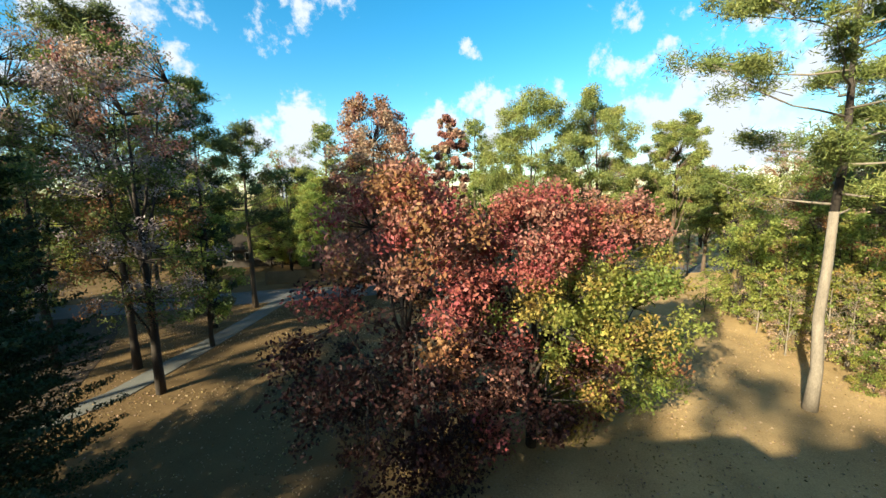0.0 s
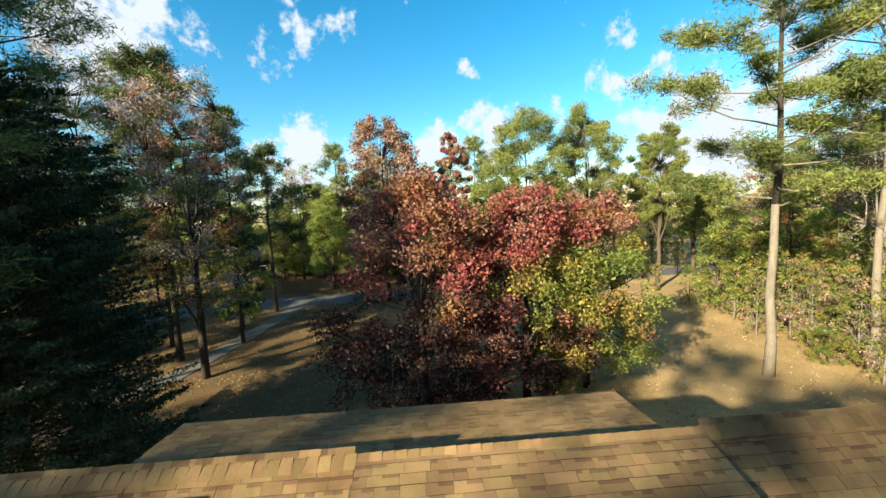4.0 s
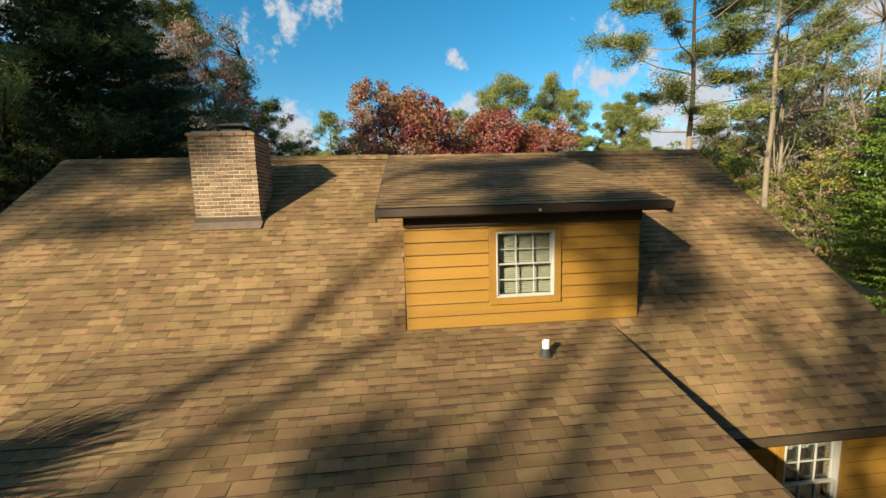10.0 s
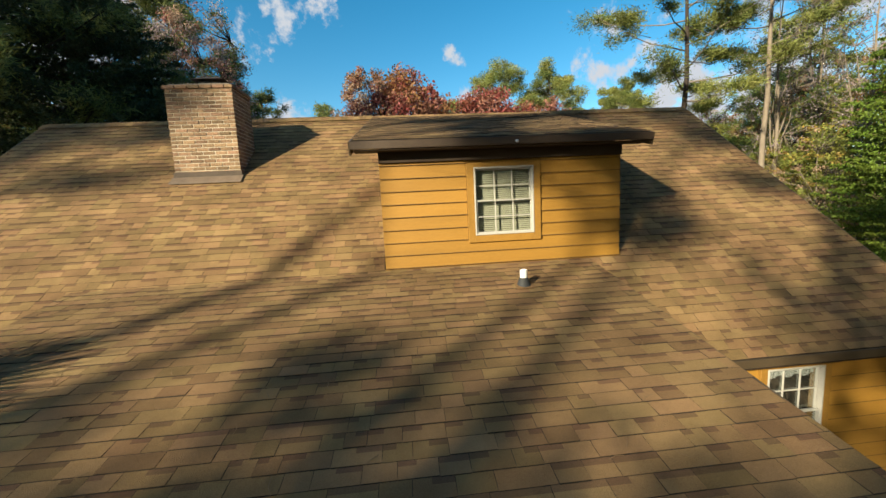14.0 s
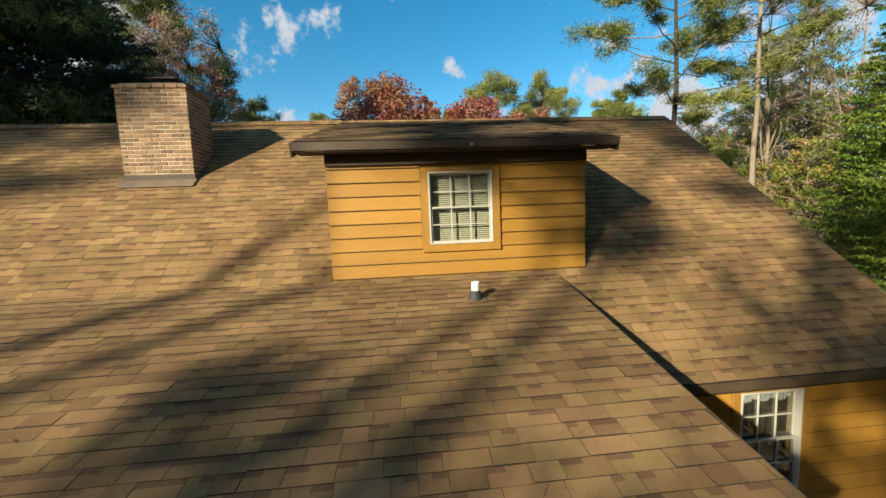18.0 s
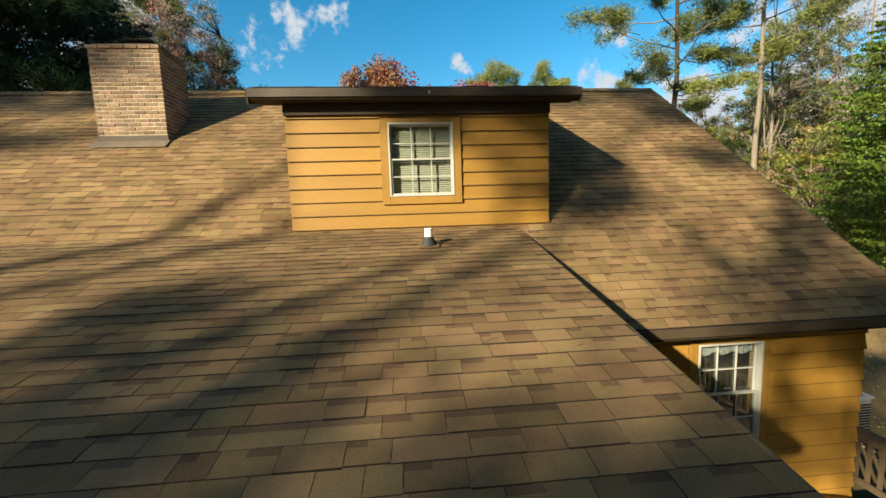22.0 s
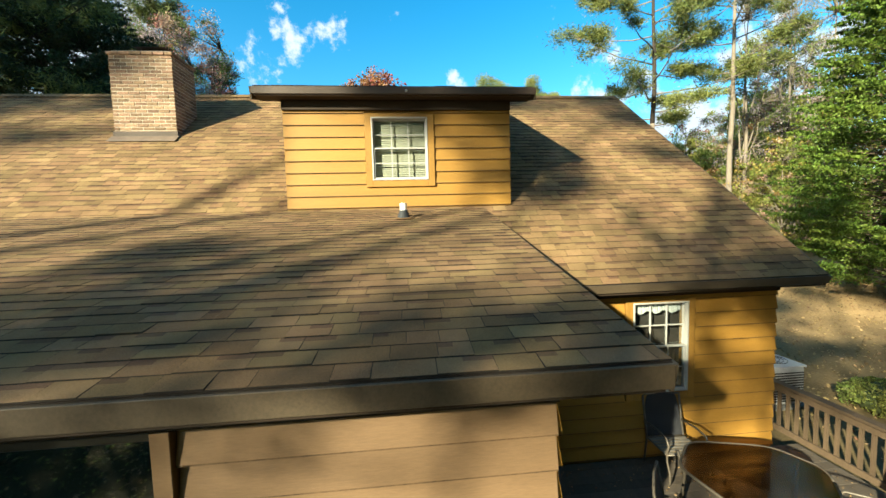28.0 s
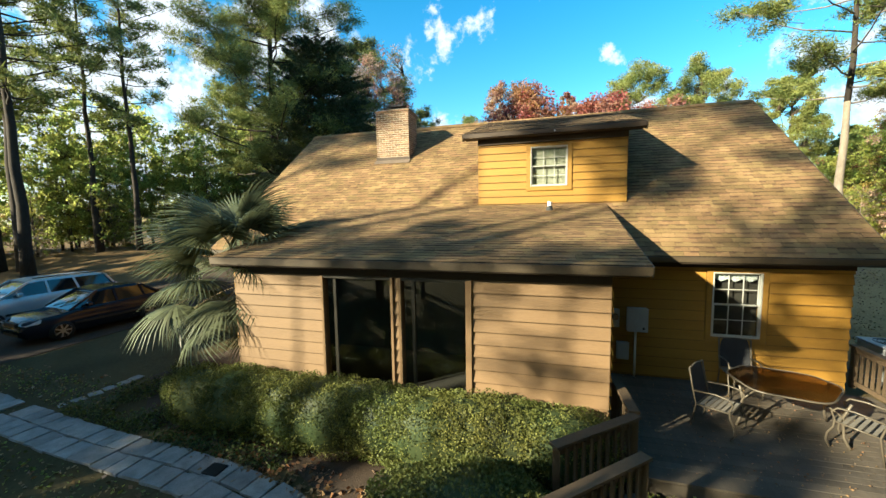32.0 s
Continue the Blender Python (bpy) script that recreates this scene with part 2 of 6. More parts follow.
SHINGLE = dict(rough=0.95, spec=0.15, bump=0.7, scale=1.3, fine=170.0, dark=0.48, light=1.46, spread=0.21, hue=0.010)
M = {
    "shingle": material("asphalt_shingle", (0.203, 0.131, 0.063), vary="object", **SHINGLE),
    "shingle_run": material("asphalt_shingle_run", (0.203, 0.131, 0.063), vary="island", **SHINGLE),
    "band": material("dark_granule_band", (0.128, 0.077, 0.043), vary="object", **SHINGLE),
    "band_run": material("dark_granule_band_run", (0.128, 0.077, 0.043), vary="island", **SHINGLE),
    "felt": material("cut_asphalt_edge", (0.020, 0.014, 0.010), 0.95),
    "ochre": material("ochre_lap_siding", (0.300, 0.159, 0.025), 0.6, bump=0.08, scale=2.0, fine=40, dark=0.85, light=1.12, stretch=(0.4, 0.4, 3), vary="object", spread=0.10),
    "ochre_trim": material("ochre_trim_paint", (0.28, 0.150, 0.026), 0.6, scale=3.0),
    "faded": material("faded_tan_siding", (0.168, 0.104, 0.052), 0.7, bump=0.12, scale=1.6, fine=40, dark=0.82, light=1.12, stretch=(0.4, 0.4, 3), vary="object", spread=0.10),
    "dark_edge": material("dark_board_edge", (0.085, 0.050, 0.022), 0.8, scale=9, dark=0.5, light=1.5),
    "fascia": material("brown_fascia_paint", (0.070, 0.051, 0.030), 0.6, scale=2.0, bump=0.05, dark=0.7, light=1.3),
    "fascia_dark": material("dark_brown_fascia_paint", (0.056, 0.038, 0.026), 0.6, scale=2.0, bump=0.05, dark=0.7, light=1.3),
    # soffit and frieze: near-black, with shade under the eaves put into the colour
    "soffit": material("soffit_in_shade", (0.028, 0.017, 0.009), 0.8),
    "white": material("white_vinyl", (0.40, 0.395, 0.37), 0.45, scale=8, dark=0.9, light=1.05),
    "blind": material("blind_slat", (0.36, 0.34, 0.26), 0.6, dark=0.9, light=1.08),
    # near-black room surfaces: the unlit interior is put into the colour
    "unlit_room": material("unlit_room_wall", (0.0348, 0.029, 0.0232), 0.9),
    "curtain": material("white_curtain", (0.55, 0.55, 0.53), 0.8),
    "bronze": material("dark_bronze_frame", (0.0261, 0.0232, 0.0174), 0.45, scale=5),
    "glass": glass_material("window_glass"),
    "brick": material("weathered_brick", (0.225, 0.146, 0.090), 0.9, bump=0.9, scale=16, fine=60, dark=0.5, light=1.4, vary="object", spread=0.42, hue=0.012),
    "brick_run": material("weathered_brick_run", (0.225, 0.146, 0.090), 0.9, bump=0.9, scale=16, fine=60, dark=0.5, light=1.4, vary="island", spread=0.42, hue=0.012),
    "rust_flash": material("rusty_brown_metal", (0.052, 0.036, 0.025), 0.7, bump=0.3, scale=6, fine=40, dark=0.6, light=1.4),
    "crown": material("mortar_crown", (0.17, 0.145, 0.12), 0.95, bump=0.6, scale=7, fine=40, dark=0.5, light=1.4),
    "apron": material("brown_painted_metal", (0.150, 0.112, 0.082), 0.6, bump=0.2, scale=5, dark=0.6, light=1.25),
    "mortar": material("mortar", (0.46, 0.405, 0.32), 0.95, bump=0.4, scale=9),
    "flashing": material("metal_flashing", (0.20, 0.185, 0.165), 0.55, 0.3, scale=5, dark=0.5, light=1.2),
    "black_metal": material("black_metal", (0.0174, 0.0174, 0.0174), 0.5, 0.5),
    "pvc": material("white_pvc_pipe", (0.8, 0.8, 0.78), 0.4),
    "rubber": material("dark_rubber_boot", (0.029, 0.0319, 0.0348), 0.7),
    "grey_box": material("grey_enamel", (0.40, 0.41, 0.43), 0.45, scale=4, dark=0.85, light=1.1),
    "deck": material("weathered_deck_board", (0.082, 0.066, 0.049), 0.85, bump=0.3, scale=2.0, fine=30, stretch=(6, 0.6, 1), vary="object", spread=0.2),
    "rail": material("aged_brown_timber", (0.086, 0.058, 0.033), 0.8, bump=0.3, scale=3.0, fine=35, stretch=(4, 4, 0.8), vary="object", spread=0.15),
    "chair_metal": material("tan_powder_coat", (0.105, 0.088, 0.066), 0.45, 0.2),
    "sling": material("grey_sling_fabric", (0.026, 0.027, 0.031), 0.8, bump=0.2, fine=250),
    "slat": material("pale_sling_strap", (0.17, 0.15, 0.12), 0.8),
    "table_glass": glass_material("bronze_table_glass", (0.66, 0.52, 0.38), 0.1, 0.10),
    "stone": material("pale_paving_stone", (0.268, 0.254, 0.250), 0.85, bump=0.5, scale=5, fine=70, dark=0.5, light=1.25, vary="object", spread=0.2),
    "soil": material("leaf_mulch", (0.0493, 0.0319, 0.0203), 0.95, bump=1.0, scale=7, fine=45, dark=0.5, light=1.4),
    "bark": material("pine_bark", (0.0928, 0.0667, 0.0464), 0.95, bump=1.0, scale=5, fine=30, dark=0.5, light=1.4, stretch=(1, 1, 0.3)),
    "bark_pale": material("pale_pine_bark", (0.20, 0.168, 0.132), 0.95, bump=1.0, scale=5, fine=30, dark=0.6, light=1.3, stretch=(1, 1, 0.3)),
    "bark_dark": material("dark_bark", (0.0406, 0.0319, 0.0261), 0.95, bump=1.0, scale=5, fine=30, dark=0.5, light=1.4, stretch=(1, 1, 0.3)),
    "asphalt": material("grey_asphalt", (0.0986, 0.0986, 0.1015), 0.9, bump=0.2, scale=0.6, fine=40),
    "concrete": material("pale_concrete", (0.13, 0.128, 0.115), 0.85, bump=0.2, scale=0.8, fine=30),
    "paint_dark": material("dark_blue_grey_car_paint", (0.010, 0.014, 0.026), 0.14, 0.0, 0.25, dark=0.95, light=1.05),
    "paint_silver": material("silver_blue_car_paint", (0.55, 0.57, 0.60), 0.25, 0.25, 0.6, dark=0.95, light=1.05),
    "car_glass": material("dark_car_glass", (0.012, 0.014, 0.016), 0.05, 0.0, 0.8),
    "tyre": material("tyre_rubber", (0.02, 0.02, 0.02), 0.85),
    "rim": material("alloy_rim", (0.45, 0.46, 0.48), 0.3, 0.8),
    "lamp": material("headlight_lens", (0.6, 0.62, 0.64), 0.15),
    "tail": material("red_tail_lamp", (0.174, 0.0116, 0.0116), 0.25),
    "plastic": material("black_trim_plastic", (0.0145, 0.0145, 0.0157), 0.6),
    "shed_wood": material("dark_stained_timber", (0.029, 0.022, 0.0174), 0.8),
    "fence_wood": material("tan_fence_board", (0.1914, 0.1276, 0.0696), 0.85, scale=2),
}
L = {
    "pine": leaf_material("pine_needle", (0.142, 0.170, 0.048), hue=0.025),
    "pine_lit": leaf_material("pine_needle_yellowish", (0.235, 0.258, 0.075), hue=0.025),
    "pine_dark": leaf_material("pine_needle_dark", (0.058, 0.074, 0.027), hue=0.02),
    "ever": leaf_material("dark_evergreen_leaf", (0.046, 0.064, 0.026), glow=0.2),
    "cypress": leaf_material("bright_conifer_spray", (0.104, 0.158, 0.022), hue=0.02, glow=0.25),
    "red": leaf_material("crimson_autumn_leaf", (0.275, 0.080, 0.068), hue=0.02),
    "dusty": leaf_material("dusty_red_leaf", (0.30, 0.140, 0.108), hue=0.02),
    # dark purple leaf, also painting the shade low in the maples
    "purple": leaf_material("shade_purple_leaf", (0.0358, 0.0132, 0.0121), hue=0.02, glow=0.2),
    "yellow": leaf_material("yellow_autumn_leaf", (0.28, 0.21, 0.055), hue=0.03),
    "lime": leaf_material("lime_autumn_leaf", (0.365, 0.375, 0.095), hue=0.03, glow=0.68),
    "rust": leaf_material("rust_autumn_leaf", (0.235, 0.118, 0.054), hue=0.02),
    "pale": leaf_material("pale_dry_leaf", (0.36, 0.25, 0.175), hue=0.02),
    "twig": leaf_material("greyish_mauve_twig_leaf", (0.31, 0.255, 0.255), hue=0.015),
    # paler than the other leaves: sunlight in the woods is put into this colour
    "sunlit": leaf_material("sunlit_translucent_leaf", (0.39, 0.43, 0.12), hue=0.03, glow=0.72),
    "green": leaf_material("woodland_leaf", (0.265, 0.320, 0.082), hue=0.03, glow=0.68),
    "hedge": leaf_material("hedge_leaf", (0.110, 0.124, 0.033), spread=0.32, hue=0.02, glow=0.28),
    "hedge_tip": leaf_material("young_hedge_leaf", (0.195, 0.205, 0.055), spread=0.32, hue=0.02, glow=0.35),
    "palm": leaf_material("palm_frond", (0.100, 0.116, 0.066), hue=0.02, glow=0.25),
    "litter": leaf_material("fallen_leaf", (0.1872, 0.1152, 0.0576), hue=0.03, glow=0.1),
    "grass": leaf_material("dry_grass_blade", (0.30, 0.215, 0.10), hue=0.02, glow=0.2),
}


# ---- building blocks ----
def mesh_of(name, verts, faces, mats, index=None, smooth=False):
    me = bpy.data.meshes.new(name)
    me.from_pydata([tuple(v) for v in verts], [], [tuple(f) for f in faces])
    for m in mats if isinstance(mats, (list, tuple)) else [mats]:
        me.materials.append(m)
    if index is not None:
        me.polygons.foreach_set("material_index", np.asarray(index, dtype=np.int32))
    if smooth:
        me.polygons.foreach_set("use_smooth", [True] * len(me.polygons))
    me.update()
    return me


def raw_mesh(name, verts, size, mats, index=None):
    """A mesh of many loose faces of equal size, straight from an array (n * size, 3)."""
    me = bpy.data.meshes.new(name)
    nv = len(verts)
    nf = nv // size
    me.vertices.add(nv)
    me.vertices.foreach_set("co", np.asarray(verts, dtype=np.float32).ravel())
    me.loops.add(nv)
    me.loops.foreach_set("vertex_index", np.arange(nv, dtype=np.int32))
    me.polygons.add(nf)
    me.polygons.foreach_set("loop_start", np.arange(0, nv, size, dtype=np.int32))
    for m in mats:
        me.materials.append(m)
    if index is not None:
        me.polygons.foreach_set("material_index", np.asarray(index, dtype=np.int32))
    me.update(calc_edges=True)
    me.validate()
    return me


def part(name, bm, mat, parent=None, label="", smooth=False):
    """Links a bmesh (or a ready mesh) as one mesh object under a thing or a part."""
    if isinstance(bm, bpy.types.Mesh):
        me = bm
    else:
        me = bpy.data.meshes.new(name)
        bm.to_mesh(me)
        bm.free()
        me.materials.append(mat)
        if smooth:
            me.polygons.foreach_set("use_smooth", [True] * len(me.polygons))
    ob = new(name, me)
    if parent is not None:
        ob.parent = parent
    if label:
        ob["label"] = label
    return ob


def thing(name, label, category, at=(0, 0, 0), turn=0.0, group="", kind=""):
    ob = new(name)
    ob.matrix_world = pose(*at, 0, 0, turn)
    ob.empty_display_size = 0.2
    return tagged(ob, label, category, group, kind)


def box(bm, x0, x1, y0, y1, z0, z1, bevel=0.0):
    vs = [bm.verts.new(p) for p in ((x0, y0, z0), (x1, y0, z0), (x1, y1, z0), (x0, y1, z0), (x0, y0, z1), (x1, y0, z1), (x1, y1, z1), (x0, y1, z1))]
    fs = [bm.faces.new([vs[i] for i in f]) for f in ((3, 2, 1, 0), (4, 5, 6, 7), (0, 1, 5, 4), (1, 2, 6, 5), (2, 3, 7, 6), (3, 0, 4, 7))]
    if bevel:
        edges = {e for f in fs for e in f.edges}
        bmesh.ops.bevel(bm, geom=list(edges), offset=bevel, segments=1, affect="EDGES")
    return bm


def boxed(x0, x1, y0, y1, z0, z1, bevel=0.0):
    return box(bmesh.new(), x0, x1, y0, y1, z0, z1, bevel)


def beam(bm, a, b, w, h, up=(0, 0, 1)):
    """A square bar from a to b."""
    a, b = Vector(a), Vector(b)
    d = (b - a).normalized()
    u = d.cross(Vector(up))
    u = (u if u.length > 1e-4 else Vector((1, 0, 0))).normalized()
    v = u.cross(d)
    vs = [bm.verts.new(p + u * sx * w / 2 + v * sy * h / 2) for p in (a, b) for sx, sy in ((-1, -1), (1, -1), (1, 1), (-1, 1))]
    for f in ((0, 1, 2, 3), (7, 6, 5, 4), (0, 4, 5, 1), (1, 5, 6, 2), (2, 6, 7, 3), (3, 7, 4, 0)):
        bm.faces.new([vs[i] for i in f])
    bmesh.ops.recalc_face_normals(bm, faces=bm.faces)
    return bm


def tube(points, radii, sides=8):
    """Verts and faces of a tapered tube along points."""
    verts, faces = [], []
    n = len(points)
    ref = Vector((0.31, 0.9, 0.2))
    for i, p in enumerate(points):
        d = (Vector(points[min(i + 1, n - 1)]) - Vector(points[max(i - 1, 0)])).normalized()
        u = d.cross(ref)
        u = (u if u.length > 0.05 else d.cross(Vector((1, 0, 0)))).normalized()
        v = d.cross(u)
        for k in range(sides):
            a = 2 * math.pi * k / sides
            verts.append(Vector(p) + (u * math.cos(a) + v * math.sin(a)) * radii[i])
    for i in range(n - 1):
        for k in range(sides):
            k2 = (k + 1) % sides
            faces.append((i * sides + k, i * sides + k2, (i + 1) * sides + k2, (i + 1) * sides + k))
    faces.append(tuple(range(sides))[::-1])
    faces.append(tuple(range((n - 1) * sides, n * sides)))
    return verts, faces


def tubes(name, runs, mat, parent, label="", sides=8):
    """Several tapered tubes as one mesh part."""
    verts, faces = [], []
    for pts, radii in runs:
        v, f = tube(pts, radii, sides)
        o = len(verts)
        verts += v
        faces += [tuple(i + o for i in q) for q in f]
    return part(name, mesh_of(name, verts, faces, mat, smooth=True), None, parent, label)


def smooth01(t):
    t = min(1.0, max(0.0, t))
    return t * t * (3 - 2 * t)


def ground_z(x, y):
    """The lie of the land: the yard behind the house is lower than the one in front."""
    rise = 1.2 * smooth01((y - 2.0) / 9.0)
    return rise + 0.10 * (noise.noise((x * 0.11, y * 0.11, 0.3))) * smooth01((abs(x) + abs(y) - 8) / 8)


# ---- ground ----
def build_ground():
    def axis(lo, hi):
        near = list(np.arange(lo, hi, 1.0))
        far = [1.3 ** k * 4 for k in range(1, 19)]
        return [lo - f for f in far[::-1]] + near + [hi + f for f in far]
    xs, ys = axis(-46, 46), axis(-24, 60)
    verts = [(x, y, ground_z(x, y)) for y in ys for x in xs]
    w = len(xs)
    faces = [(j * w + i, j * w + i + 1, (j + 1) * w + i + 1, (j + 1) * w + i) for j in range(len(ys) - 1) for i in range(w - 1)]
    m = material("dry_lawn", (0.18, 0.13, 0.06), 0.95, spec=0.1, bump=0.8, scale=0.45, fine=18, dark=0.55, light=1.3)
    nt = m.node_tree
    hsv = next(n for n in nt.nodes if n.type == "HUE_SAT")
    geo = next(n for n in nt.nodes if n.type == "NEW_GEOMETRY")
    # greener, darker turf behind the house
    sep = node(nt, "ShaderNodeSeparateXYZ")
    nt.links.new(geo.outputs["Position"], sep.inputs[0])
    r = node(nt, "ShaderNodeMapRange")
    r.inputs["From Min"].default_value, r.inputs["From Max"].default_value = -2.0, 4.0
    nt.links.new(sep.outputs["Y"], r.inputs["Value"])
    nz = node(nt, "ShaderNodeTexNoise", Scale=0.16, Detail=5.0)
    nt.links.new(geo.outputs["Position"], nz.inputs["Vector"])
    ad = node(nt, "ShaderNodeMath")
    ad.operation = "MULTIPLY_ADD"
    ad.inputs[1].default_value, ad.inputs[2].default_value = 1.0, -0.45
    nt.links.new(nz.outputs["Fac"], ad.inputs[0])
    ad2 = node(nt, "ShaderNodeMath")
    ad2.operation = "ADD"
    ad2.use_clamp = True
    nt.links.new(ad.outputs[0], ad2.inputs[0])
    nt.links.new(r.outputs[0], ad2.inputs[1])
    mix = node(nt, "ShaderNodeMix")
    mix.data_type = "RGBA"
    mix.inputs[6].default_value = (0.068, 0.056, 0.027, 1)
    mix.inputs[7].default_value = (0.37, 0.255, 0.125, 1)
    nt.links.new(ad2.outputs[0], mix.inputs[0])
    # browner ground to the west: pine straw, darkened further for the tree shade
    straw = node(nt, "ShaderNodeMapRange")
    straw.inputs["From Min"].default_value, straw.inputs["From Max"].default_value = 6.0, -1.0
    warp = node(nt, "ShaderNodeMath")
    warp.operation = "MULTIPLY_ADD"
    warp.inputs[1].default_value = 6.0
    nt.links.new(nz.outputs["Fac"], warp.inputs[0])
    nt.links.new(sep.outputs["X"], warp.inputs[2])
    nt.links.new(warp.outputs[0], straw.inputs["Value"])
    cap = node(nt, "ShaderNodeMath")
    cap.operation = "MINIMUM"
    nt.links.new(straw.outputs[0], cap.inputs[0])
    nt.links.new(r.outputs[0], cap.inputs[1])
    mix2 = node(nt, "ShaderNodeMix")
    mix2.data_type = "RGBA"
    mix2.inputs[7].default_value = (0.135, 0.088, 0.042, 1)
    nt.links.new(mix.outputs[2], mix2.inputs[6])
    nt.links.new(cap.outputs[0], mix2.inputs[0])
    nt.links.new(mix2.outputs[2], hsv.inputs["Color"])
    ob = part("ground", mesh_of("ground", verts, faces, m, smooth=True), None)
    tagged(ob, "dry tan lawn with patches of green and fallen leaves", "ground", kind="structure")


build_ground()


def ribbon(name, line, width, mat, label, category, lift=0.03):
    """A strip of paving along a line of (x, y)."""
    pts = [Vector((x, y, 0)) for x, y in line]
    fine = []
    for a, b in zip(pts, pts[1:]):
        k = max(2, int((b - a).length / 1.0))
        fine += [a.lerp(b, i / k) for i in range(k)]
    fine.append(pts[-1])
    verts, faces = [], []
    for i, p in enumerate(fine):
        d = (fine[min(i + 1, len(fine) - 1)] - fine[max(i - 1, 0)]).normalized()
        s = Vector((-d.y, d.x, 0)) * width / 2
        for q in (p + s, p - s):
            z = ground_z(q.x, q.y)
            verts += [(q.x, q.y, z + lift), (q.x, q.y, z - 0.25)]
    for i in range(len(fine) - 1):
        a, b = 4 * i, 4 * i + 4
        faces += [(a, b, b + 2, a + 2), (a + 1, a, a + 2, a + 3) if i == 0 else (a + 2, b + 2, b + 3, a + 3), (a + 1, b + 1, b, a)]
    ob = part(name, mesh_of(name, verts, faces, mat), None)
    return tagged(ob, label, category, kind="structure")


ribbon("road", [(-90, 26), (-45, 33), (-14, 38.5), (6, 41), (28, 44), (60, 47), (110, 50)], 5.0, M["asphalt"], "grey asphalt road beyond the front lawn", "road")
ribbon("front_path", [(-17.5, 15.5), (-15.2, 19.3), (-14.3, 24.5), (-13.6, 30.0), (-13.2, 36.5)], 1.5, M["concrete"], "pale concrete front path in tree shade", "path", 0.04)
ribbon("driveway", [(-16.8, -6.5), (-17.0, 2), (-19, 14), (-24, 24), (-30, 34)], 7.5, M["soil"], "brown leaf-strewn dirt driveway beside the house", "driveway", 0.02)

# ---- the house: shell and roofs ----
RIDGE_Y, RIDGE_Z = 2.045, 7.235
EAVE_Y, EAVE_Z = -3.36, 3.0
ROOF_L, ROOF_R = -8.3, 7.21
SUN_Y, SUN_Z, SUN_L, SUN_R = -6.37, 3.19, -4.9, 2.56
BREAK_Y, BREAK_Z = -2.03, 4.10
DORM_Y, DORM_Z, DORM_L, DORM_R = -2.165, 5.99, -0.95, 3.37
DECK_Z = 0.30
EXPOSE = 0.142
TAB_WIDTHS = [0.16 + 0.021 * i for i in range(11)]
TAB_THICK = (0.006, 0.009, 0.012)


def tab_verts(w, t):
    """A shingle tab in its own axes: along the eave, up the slope, off the roof."""
    top = EXPOSE + 0.03
    g = 0.0018
    return [(g, 0, 0), (w - g, 0, 0), (w - g, 0.003, t), (g, 0.003, t), (w - g, EXPOSE * 0.70, t * 0.36), (g, EXPOSE * 0.70, t * 0.36), (w - g, top, 0.0015), (g, top, 0.0015), (w * 0.46, EXPOSE * 0.70, t * 0.36), (w * 0.46, top, 0.0015)]


TAB_FACES = [(0, 1, 2, 3), (3, 2, 4, 8, 5), (5, 8, 9, 7), (8, 4, 6, 9), (0, 3, 5, 7), (1, 6, 4, 2)]
TAB_TONES = ([1, 0, 0, 0, 1, 1], [1, 0, 2, 2, 1, 1], [1, 0, 2, 0, 1, 1], [1, 0, 0, 2, 1, 1])
TAB_MESH = {}
for w_i, w_ in enumerate(TAB_WIDTHS):
    for t_i, t_ in enumerate(TAB_THICK):
        for b_i in range(4):
            TAB_MESH[w_i, t_i, b_i] = mesh_of("shingle", tab_verts(w_, t_), TAB_FACES, [M["shingle"], M["felt"], M["band"]], TAB_TONES[b_i])


